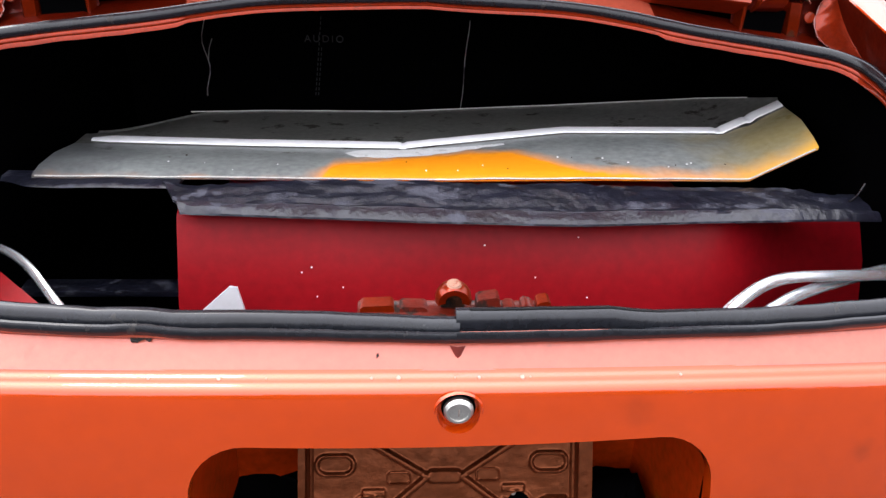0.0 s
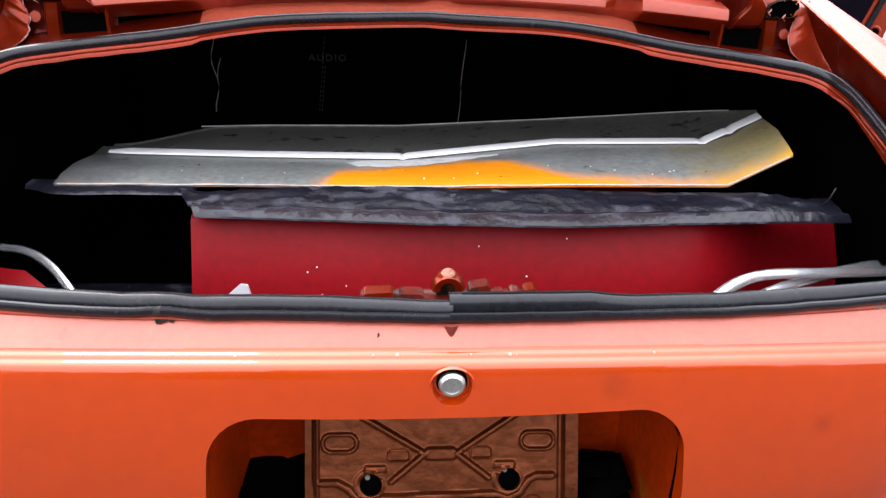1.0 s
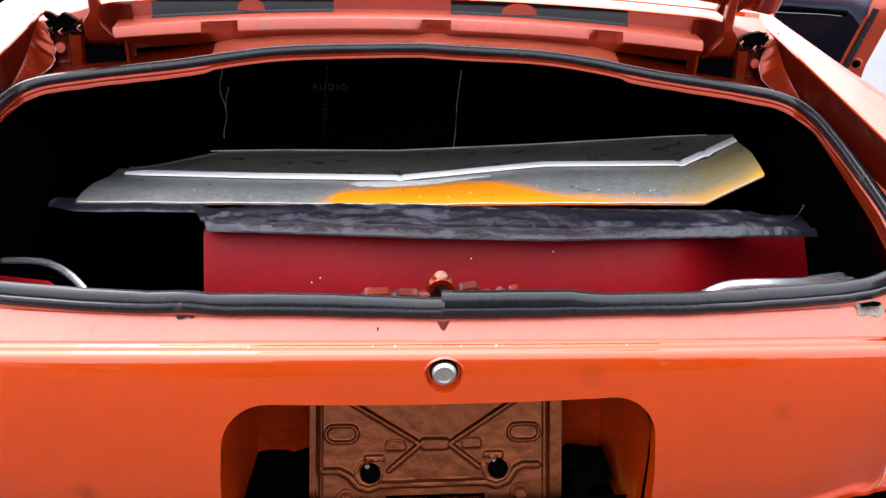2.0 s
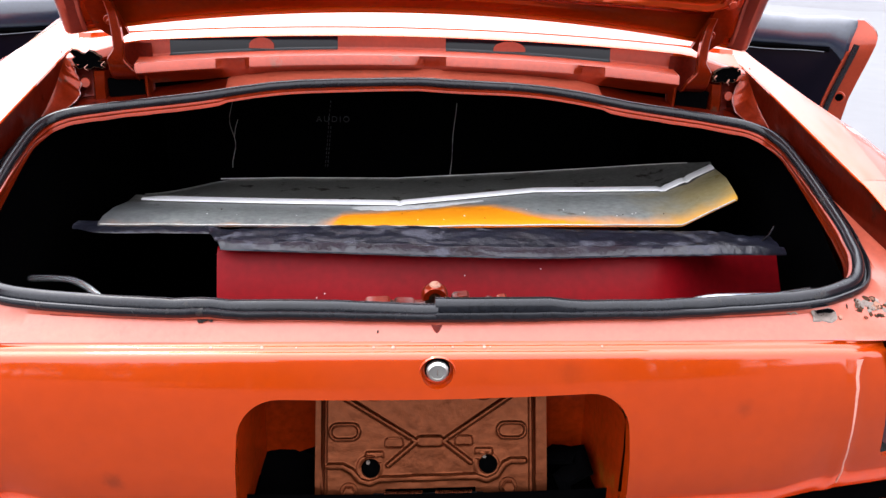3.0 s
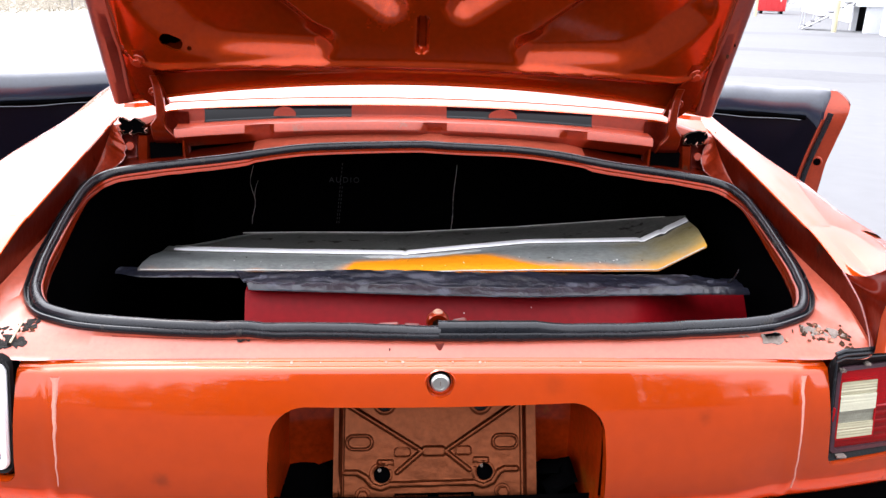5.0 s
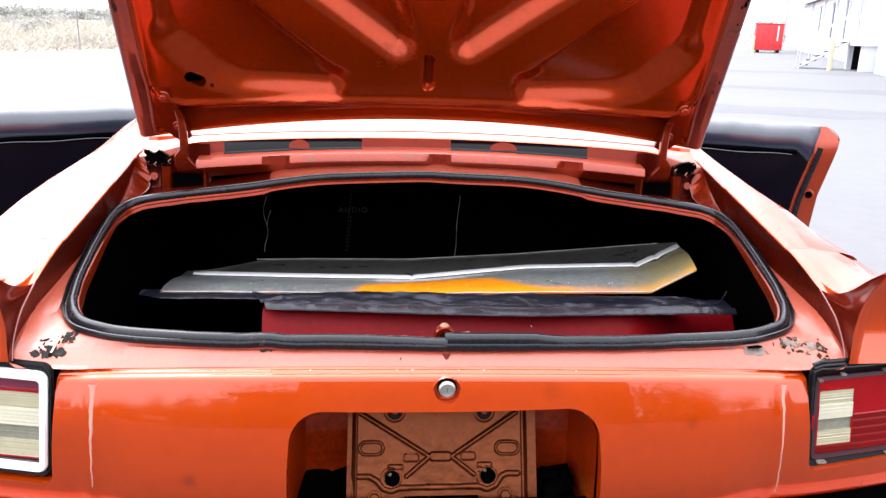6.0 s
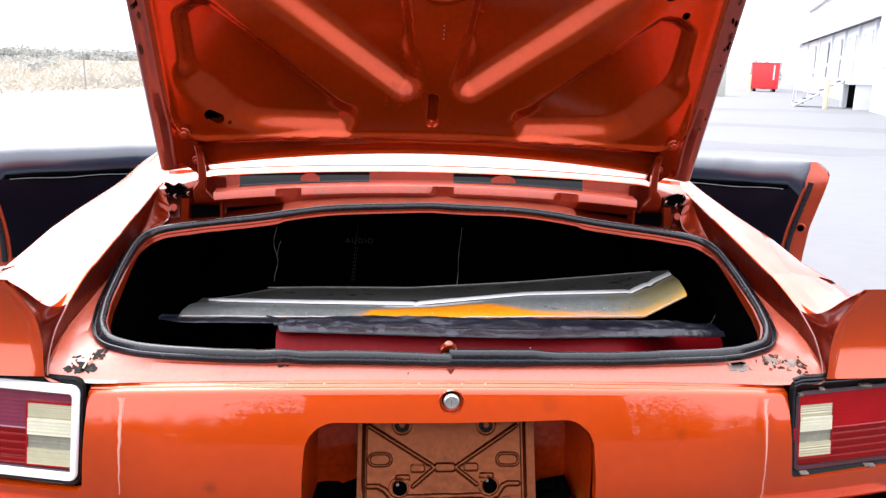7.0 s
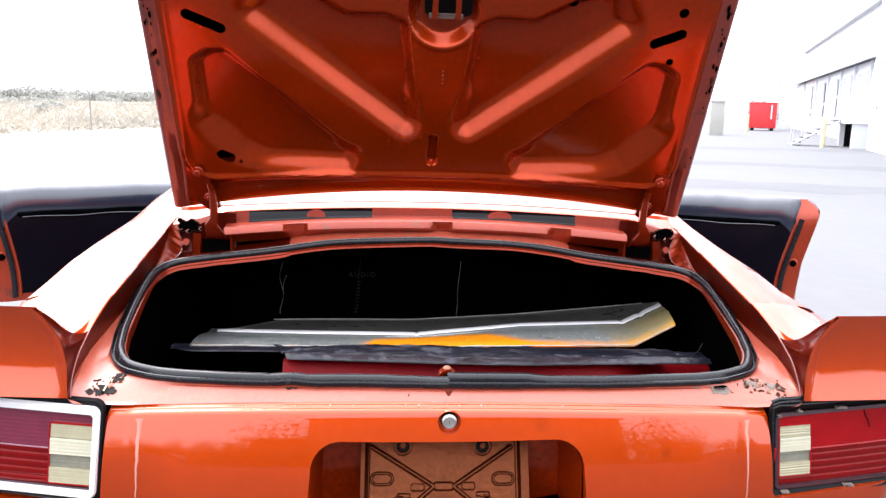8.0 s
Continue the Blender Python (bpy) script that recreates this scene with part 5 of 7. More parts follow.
def patch(name, cx, cy, rx, ry, mat, label, seed, lift=0.0012, core=None):
    rx, ry = rx * (1.0 if core else 0.66), ry * (1.0 if core else 0.66)
    random.seed(seed)
    pts = []
    for k in range(22):
        a = k * math.tau / 22
        q = 0.85 + 0.45 * noise.noise(Vector((1.6 * math.cos(a), 1.6 * math.sin(a), seed * 3.7))) + 0.22 * noise.noise(Vector((5 * math.cos(a), 5 * math.sin(a), seed * 1.3)))
        pts.append((cx + rx * q * math.cos(a), cy + ry * q * math.sin(a)))
    rows = [[(cx + (x - cx) * q, cy + (y - cy) * q, ledge_z(cx + (x - cx) * q, cy + (y - cy) * q) + d) for x, y in pts] for q, d in ((1.0, 0.0), (0.93, lift), (0.55, lift * 0.7), (0.05, lift * 0.7))]
    ob = part(name, loft(rows, close_cols=True), mat, car, label)
    if core:
        # black patch on top, painted as the dark inside the hole
        rows = [[(cx + (x - cx) * q, cy + (y - cy) * q, ledge_z(cx, cy) + d) for x, y in pts] for q, d in ((0.72, 0.0030), (0.66, 0.0034), (0.5, 0.0030), (0.05, 0.0030))]
        part("rust_hole", loft(rows, close_cols=True), core, ob, "black patch for the dark of the rusted hole")


patch("rust_patch", 0.508, 0.082, 0.024, 0.015, primer, "torn grey metal round a rust hole", 1, 0.0015, void_black)
patch("bare_patch", 0.462, 0.080, 0.016, 0.014, primer, "flaked grey bare patch", 2)


# flaked corners: rust, bare metal and curled paint in many small ragged pieces
def flake(name, cx, cy, size, mat, label, rng, curl=0.0):
    n_ = 15
    aspect, turn_ = rng.uniform(0.45, 0.95), rng.uniform(0, math.pi)
    pts = []
    for k in range(n_):
        a, r = k * math.tau / n_, size * rng.uniform(0.55, 1.1)
        u, v = r * math.cos(a), r * aspect * math.sin(a)
        pts.append((cx + u * math.cos(turn_) - v * math.sin(turn_), cy + u * math.sin(turn_) + v * math.cos(turn_)))
    base = ledge_z(cx, cy)
    gx, gy = (ledge_z(cx + 0.006, cy) - ledge_z(cx - 0.006, cy)) / 0.012, (ledge_z(cx, cy + 0.006) - ledge_z(cx, cy - 0.006)) / 0.012
    z = lambda x, y: base + gx * (x - cx) + gy * (y - cy)
    rows = []
    for q, lift in ((1.04, 0.0), (1.0, 0.0007 + curl), (0.6, 0.0010 + curl * 0.3), (0.04, 0.0009)):
        row = []
        for x, y in pts:
            px, py = cx + (x - cx) * q, cy + (y - cy) * q
            row.append((px, py, z(px, py) + lift * (1 + 0.5 * noise.noise(Vector((px * 150, py * 150, 0))))))
        rows.append(row)
    part(name, loft(rows, close_cols=True), mat, car, label, 50)


rng = random.Random(61)
for cx, cy, sx_, sy_, size, count, mt, label, curl in (
        (0.585, 0.104, 0.020, 0.012, 0.0080, 9, primer, "bare grey metal under flaked paint", 0.0),
        (0.612, 0.098, 0.020, 0.014, 0.0090, 8, primer, "bare grey metal under flaked paint", 0.0),
        (0.598, 0.100, 0.034, 0.018, 0.0050, 22, rust, "dark flaking rust at the corner", 0.0),
        (0.632, 0.085, 0.010, 0.016, 0.0055, 9, rust, "dark flaking rust at the corner", 0.0),
        (0.592, 0.096, 0.022, 0.012, 0.0048, 5, peeled, "curled cream flake of paint", 0.0022),
        (0.530, 0.084, 0.014, 0.008, 0.0035, 2, peeled, "curled cream flake of paint", 0.0012),
        (-0.612, 0.082, 0.022, 0.007, 0.0075, 16, leaf_dirt, "black leaf dirt in the corner", 0.0006),
        (-0.585, 0.112, 0.010, 0.008, 0.0065, 9, leaf_dirt, "black leaf dirt beside the seal", 0.0008),
        (-0.597, 0.104, 0.016, 0.010, 0.0040, 8, rust, "brown rust specks", 0.0),
        (-0.622, 0.098, 0.012, 0.012, 0.0045, 6, leaf_dirt, "black leaf dirt in the corner", 0.0)):
    for k in range(count):
        flake("rust_patch" if mt in (rust, primer) else "paint_flake" if mt is peeled else "leaf_dirt", cx + rng.gauss(0, sx_ * 0.6), cy + rng.gauss(0, sy_ * 0.6), size * rng.uniform(0.6, 1.2), mt, label, rng, curl)
for k, x in enumerate((-0.35, -0.265, -0.205, -0.165, -0.075, -0.052, -0.003, 0.018, 0.056, 0.063, 0.20)):
    part("paint_chip", disc((x, face_y(x) + 0.0118, 0.7458 + crown(x)), (0, -0.6, 1), 0.0009 + 0.0006 * ((k * 7) % 3), 0.0010, 9, 0.0004), seam_pale, car, "white stone chip")
sliver = part("sliver", tube([(-0.606, 0.078, ledge_z(-0.606, 0.078) + 0.003), (-0.602, 0.092, ledge_z(-0.602, 0.092) + 0.006), (-0.598, 0.106, ledge_z(-0.598, 0.106) + 0.009)], 0.0016, 7), match_wood, car, "pale bleached matchstick")
part("sliver_tip", disc((-0.6065, 0.0765, ledge_z(-0.606, 0.078) + 0.001), (0, 0, 1), 0.0028, 0.003, 9, 0.001), rust, sliver, "dark burnt tip")
for x, y, w in ((-0.280, 0.0480, 0.005), (-0.274, 0.0465, 0.004), (-0.268, 0.0475, 0.004), (-0.07, 0.0285, 0.0018)):
    flake("leaf_dirt", x, y, w, leaf_dirt, "scrap of dirt under the seal", rng, 0.0012)
# hairline joint between the sill flange and the ledge
for sign in (-1, 1):
    run = sorted([r[4] for r in FLOOR if 0.10 < sign * r[4].x < 0.47 and r[4].y < 0.1], key=lambda q: q.x)
    part("ledge_joint", tube([q + Vector((0, 0, 0.0009)) for q in run], 0.0008, 6), dull_orange, car, "hairline dark joint along the ledge")
part("seal_notch", loft([[(-0.007, 0.0315, 0.7655), (0.0, 0.0295, 0.7655), (0.007, 0.0315, 0.7655)], [(-0.002, 0.0255, 0.7575), (0.0, 0.0245, 0.7570), (0.002, 0.0255, 0.7575)]]), paint_dirty_shaded, car, "rusty drip under the seal joint")


# bumper
def bumper():
    rows = []
    for k in range(49):
        x = -0.93 + 1.86 * k / 48
        y, z = face_y(x), 0.6 * crown(x)
        rows.append([(x, y + 0.06, z + 0.452), (x, y - 0.01, z + 0.454), (x, y - 0.05, z + 0.448), (x, y - 0.072, z + 0.438), (x, y - 0.078, z + 0.43), (x, y - 0.076, z + 0.36), (x, y - 0.06, z + 0.30), (x, y + 0.02, z + 0.26)])
    part("bumper", loft(rows), paint, car, "orange bumper cover")
    rows = [[(-0.90 + 1.8 * k / 30, face_y(-0.90 + 1.8 * k / 30) + d, 0.6 * crown(-0.90 + 1.8 * k / 30) + z) for d, z in ((0.030, 0.40), (0.030, 0.512))] for k in range(31)]
    part("bumper_gap", loft(rows), void_black, car, "black gap above the bumper")


bumper()


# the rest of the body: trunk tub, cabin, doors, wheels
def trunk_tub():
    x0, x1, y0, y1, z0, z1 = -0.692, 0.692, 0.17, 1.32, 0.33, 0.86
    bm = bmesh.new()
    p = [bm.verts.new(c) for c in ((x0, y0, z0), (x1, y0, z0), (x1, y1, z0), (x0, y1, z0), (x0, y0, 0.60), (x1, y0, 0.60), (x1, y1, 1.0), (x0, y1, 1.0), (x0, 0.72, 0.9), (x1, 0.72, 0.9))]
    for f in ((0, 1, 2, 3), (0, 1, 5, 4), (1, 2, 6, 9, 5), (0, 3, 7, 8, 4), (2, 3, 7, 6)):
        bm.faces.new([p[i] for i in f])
    part("trunk_tub", bm, void_black, car, "black-lined trunk tub, its deep shade in the colour")
    part("wheel_arch_edge", box(-0.66, -0.40, 0.60, 0.64, 0.44, 0.452, 0.004), plastic_black, car, "dim blue-grey ledge in the trunk")
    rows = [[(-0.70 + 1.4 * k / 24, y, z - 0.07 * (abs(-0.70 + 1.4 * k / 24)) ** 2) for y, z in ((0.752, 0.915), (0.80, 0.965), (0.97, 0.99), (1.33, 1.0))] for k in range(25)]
    part("cowl_underside", loft(rows), void_black, car, "underside of the cowl, blackened for shade")


trunk_tub()


def cabin():
    def greenhouse(y):
        t = smooth(0.95, 1.75, y)
        f = smooth(2.35, 3.05, y)
        top = 1.015 + 0.225 * t - 0.30 * f
        half = 0.64 - 0.11 * t + 0.13 * f
        return half, top
    rows = []
    for k in range(13):
        y = 0.968 + 0.72 * k / 12
        h, z = greenhouse(y)
        rows.append([(h * (q / 6 - 1), y, z - 0.05 * (q / 6 - 1) ** 2) for q in range(13)])
    part("rear_window", loft(rows), glass_dark, car, "dark sloping rear window")
    rows = []
    for k in range(10):
        y = 1.69 + 0.72 * k / 9
        h, z = greenhouse(y)
        rows.append([(h * (q / 8 - 1), y, z - 0.05 * (q / 8 - 1) ** 2 + 0.004) for q in range(17)])
    part("roof", loft(rows), paint, car, "burnt orange roof")
    rows = []
    for k in range(9):
        y = 2.41 + 0.62 * k / 8
        h, z = greenhouse(y)
        rows.append([(h * (q / 6 - 1), y, z - 0.05 * (q / 6 - 1) ** 2) for q in range(13)])
    part("windscreen", loft(rows), glass_dark, car, "dark windscreen")
    rows = []
    for k in range(15):
        y = 3.02 + 1.75 * k / 14
        z = 0.90 - 0.16 * smooth(3.0, 4.8, y)
        w = 0.93 - 0.10 * smooth(4.2, 4.8, y)
        rows.append([(-w, y, 0.30), (-w - 0.005, y, 0.55), (-w, y, z - 0.06), (-w + 0.06, y, z)] + [(w * (q / 3 - 1) * 0.9, y, z + 0.02) for q in range(1, 6)] + [(w - 0.06, y, z), (w, y, z - 0.06), (w + 0.005, y, 0.55), (w, y, 0.30)])
    bm = loft(rows)
    bm.faces.new([v for v in bm.verts][-13:])
    part("front_body", bm, paint, car, "orange hood and fenders")
    for s in (-1, 1):
        part("sill", box(s * 0.80, s * 0.92, 1.84, 3.05, 0.24, 0.36, 0.02), paint, car, "orange door sill")
        part("belt", box(s * 0.55, s * 0.60, 1.72, 2.95, 0.78, 0.84, 0.015), vinyl, car, "dark cabin edge")
    part("cabin_floor", box(-0.85, 0.85, 1.35, 3.05, 0.22, 0.27), vinyl, car, "black cabin floor")
    for s in (-1, 1):
        seat = part("seat", box(s * 0.38 - 0.25, s * 0.38 + 0.25, 2.05, 2.55, 0.28, 0.50, 0.05), vinyl, car, "black vinyl bucket seat")
        part("seat_back", box(s * 0.38 - 0.24, s * 0.38 + 0.24, 1.95, 2.08, 0.45, 0.92, 0.05), vinyl, seat)
    for s in (-1, 1):
        for y in (0.95, 3.72):
            tyre = part("tyre", disc((s * 0.715, y, 0.33), (s, 0, 0), 0.33, 0.19, 40, 0.03, 0.19), tyre_rubber, car, "black tyre")
            part("rim", disc((s * 0.72, y, 0.33), (s, 0, 0), 0.195, 0.15, 32, 0.02), galvanised, tyre, "grey steel rim")


cabin()


def car_door(s):
    # inner face looks back at the trunk; local u runs from hinge to latch end
    hinge, end = Vector((s * 0.90, 3.36, 0.022)), Vector((s * 2.075, 2.64, 0.022))
    ax = (end - hinge).normalized()
    inn = Vector((ax.y * s, -ax.x * s, 0)) * 1.0
    if inn.y > 0:
        inn = -inn
    L = (end - hinge).length
    lift = 0.036 if s > 0 else 0.0  # the right door hangs a little high
    at = lambda u, d, z: hinge + ax * u + inn * d + Vector((0, 0, z + lift * u / L))
    lean = lambda z: (0.085 if s > 0 else 0.068) * smooth(0.30, 0.80, z)
    tip = lambda z: L - 0.030 + lean(z) - 0.10 * max(0, (z - 0.69) / 0.10) ** 2 * (1 if z > 0.69 else 0)
    # shell: an orange box that narrows towards its rounded top corner
    rows = []
    zs = [0.22, 0.26, 0.34, 0.44, 0.54, 0.62, 0.68, 0.71, 0.735, 0.755, 0.770, 0.780]
    for k in range(31):
        f = k / 30
        thin = lambda z: 1 - 0.55 * smooth(0.66, 0.79, z)
        inner = [at(tip(z) * f, 0.066 * thin(z) * (1 - 0.25 * smooth(0.97, 1.0, f)), z) for z in zs]
        outer = [at(tip(z) * f, -0.085 * thin(z), z) for z in zs[::-1]]
        rows.append(inner + outer)
    door = part("door", loft(rows, close_cols=True, caps=True), door_paint, car, "open orange door with black vinyl inner panel")
    # trim card and padded top roll
    rows = []
    for k in range(41):
        u = 0.01 + (L - 0.145) * k / 40
        fold = lambda z: 0.008 * noise.noise(Vector((u * 4 + z * 3, z * 5 - u * 2, s))) + 0.006 * math.exp(-((u - L + 0.30 - (z - 0.45) * 0.5) / 0.02) ** 2)
        rows.append([at(u + lean(z) * k / 40, d + fold(z), z) for d, z in ((0.060, 0.25), (0.075, 0.27), (0.079, 0.36), (0.080, 0.45), (0.079, 0.53), (0.076, 0.60), (0.070, 0.648), (0.068, 0.660))])
    part("trim_card", loft(rows), vinyl, door, "black vinyl trim card with soft folds")
    rows = []
    n_ = 48
    for k in range(n_ + 1):
        f = k / n_
        u = (L - 0.045) * f
        w = 0.006 * noise.noise(Vector((u * 5, 0, s + 3))) + 0.003 * noise.noise(Vector((u * 17, 2, s)))
        shut = 1 - 0.5 * smooth(0.97, 1.0, f) ** 2
        hang = 0.10 * smooth(0.93, 1.0, f)
        rows.append([at(u, d * shut * (1 + 0.6 * w), z + w - hang * g) for d, z, g in ((0.069, 0.650, 0.75), (0.079, 0.658, 0.75), (0.087, 0.685, 0.5), (0.085, 0.722, 0.3), (0.071, 0.762, 0.12), (0.046, 0.784, 0.1), (0.010, 0.791, 0.1), (-0.03, 0.782, 0.1), (-0.045, 0.77, 0.1))])
    part("top_roll", loft(rows), vinyl_gloss, door, "padded glossy black vinyl top roll")
    part("roll_groove", tube([at(0.02 + (L - 0.155) * k / 24, 0.080, 0.655 + 0.002 * math.sin(k)) for k in range(25)], 0.010, 8), void_black, door, "black gap below the top roll")
    part("card_piping", tube([at(0.02 + (L - 0.175) * k / 24, 0.084, 0.640 + 0.003 * math.sin(k * 0.9)) for k in range(25)], 0.0025, 6), vinyl_gloss, door, "thin shiny edge of the trim card")
    strip = [at(L - 0.104 + lean(z), 0.067, z) for z in [0.24 + 0.44 * k / 16 for k in range(17)]]
    part("door_weatherstrip", tube(strip, 0.013, 8, 0.6, tuple(inn)), rubber, door, "black rubber strip beside the trim card")
    strip = [at(L - 0.128 + lean(z), 0.076, z) for z in [0.25 + 0.40 * k / 16 for k in range(17)]]
    part("door_edge_strip", tube(strip, 0.0065, 8, 1.0, tuple(ax)), door_paint, door, "narrow orange lip at the edge of the trim card")
    c = at(L - 0.070 + lean(0.445), 0.0615, 0.445)
    q = part("latch_plate", disc(c, inn, 0.026, 0.0055, 20, 0.002), paint_worn, door, "worn latch plate")
    part("latch_hole", disc(c + inn * 0.0056, inn, 0.017, 0.001, 18), void_black, q, "dark latch hole")


car_door(1)
car_door(-1)


# ---- things in the trunk ----
def trunk_thing(name, label, category, group=""):
    return thing(name, label, category, group, LEAN)


def red_case():
    t = trunk_thing("red_case", "red painted sheet-metal case under black and silver panels", "metal case")
    rows = []
    for k in range(31):
        x = -0.342 + 1.033 * k / 30
        # the face draws back into the shade towards its outer end
        b = 0.105 * smooth(0.40, 0.62, x)
        w, d = 0.002 * noise.noise(Vector((x * 6, 0, 0))) + b, -0.42 * b
        rows.append([(x, 0.306 + w, 0.332), (x, 0.394 + w, 0.575), (x, 0.437 + w, 0.676 + d), (x, 0.443 + b, 0.681 + d), (x, 0.450 + b, 0.683 + d), (x, 0.50 + b, 0.682 + d), (x, 0.505 + b, 0.332)])
    part("case_shell", loft(rows, close_cols=True, caps=True), red_sheet, t, "red enamelled steel shell")
    part("case_back", prism([(0.505, 0.332), (0.505, 0.665), (0.60, 0.657), (0.80, 0.622), (0.98, 0.595), (0.98, 0.332)], lambda u, v, w: (-0.30 + 0.70 * w, u, v)), red_sheet, t, "dark red rear of the case")
    random.seed(7)
    for k in range(9):
        x, z = random.uniform(-0.2, 0.45), random.uniform(0.57, 0.66)
        y = 0.394 + (z - 0.575) * 0.426 - 0.002
        part("paint_nick", disc((x, y, z), (0, -1, 0.35), 0.0011, 0.0012, 7), bezel_white, t, "tiny white nick")


def black_valance():
    t = trunk_thing("black_valance", "scuffed black plastic valance lying on the red case", "car part")
    rows = []
    n_ = 200
    for k in range(n_ + 1):
        x = -0.362 + 1.003 * k / n_
        f = k / n_
        n1 = 0.003 * noise.noise(Vector((x * 7, 1, 0)))
        y0 = 0.418 - 0.020 * smooth(0, 0.5, f) + 0.025 * smooth(0.5, 1, f) + n1
        # far edge torn in steps, the ends drawn in
        torn = 0.008 * noise.noise(Vector((math.floor(x * 26) * 1.7, 3, 0))) + 0.004 * noise.noise(Vector((x * 70, 5, 0)))
        y1 = 0.520 + torn * (1 + 0.5 * smooth(0.85, 1.0, f)) - 0.020 * smooth(0.85, 1.0, f) - 0.02 * smooth(0.16, 0.06, f)
        lip = smooth(0.030, 0.0, f)
        z = 0.700 - 0.006 * f
        top = []
        for q in range(13):
            v = q / 12
            y = y0 + (y1 - y0) * v
            fold = 0.0035 * math.exp(-((v - 0.16) / 0.06) ** 2) - 0.0030 * math.exp(-((v - 0.34) / 0.08) ** 2) + 0.0026 * math.exp(-((v - 0.80) / 0.07) ** 2)
            crumple = 0.0030 * noise.noise(Vector((x * 13, y * 30, 5))) + 0.0014 * noise.noise(Vector((x * 46, y * 70, 1)))
            top.append((x - 0.010 * lip * v + 0.03 * (1 - v) * smooth(0.05, 0.0, f), y, z + fold + crumple * smooth(0.0, 0.12, v) - 0.006 * smooth(0.05, 0.0, v) + 0.006 * lip * v - 0.004 * v))
        rows.append(top + [(a, b - 0.001, c - 0.0028) for a, b, c in top[::-1]])
    part("valance_strip", loft(rows, close_cols=True, caps=True), plastic_black, t, "scratched black plastic strip", 28)
    rows = []
    for k in range(31):
        x = -0.625 + 0.26 * k / 30
        w = 0.003 * noise.noise(Vector((x * 14, 8, 0)))
        y0 = 0.548 + w + 0.02 * smooth(0.2, 0.0, k / 30)
        rows.append([(x, y0, 0.6665), (x, y0 + 0.004, 0.6695), (x, 0.575, 0.672 + w), (x, 0.60 - w, 0.669), (x, 0.60, 0.662)])
    part("valance_tail", loft(rows, close_cols=True, caps=True), plastic_black, t, "narrow scratched tail of the valance")
    part("loose_wire", tube(spline([(0.612, 0.47, 0.688), (0.629, 0.475, 0.70), (0.642, 0.485, 0.715)], 5), 0.0018, 6), rubber, t, "short frayed wire")


# a long silver body panel with a bright moulding, kinked at one end
ST = dict(x=[-0.58, -0.3, -0.03, 0.26, 0.50, 0.60], near=[0.57, 0.572, 0.57, 0.565, 0.552, 0.558], nz=[0.676, 0.676, 0.676, 0.684, 0.691, 0.743],
          band=[0.755, 0.755, 0.757, 0.80, 0.735, 0.752], bz=[0.652, 0.648, 0.646, 0.663, 0.692, 0.738], far=[0.95, 1.0, 1.02, 1.0, 0.90, 0.79], fz=[0.628, 0.62, 0.616, 0.641, 0.697, 0.739])


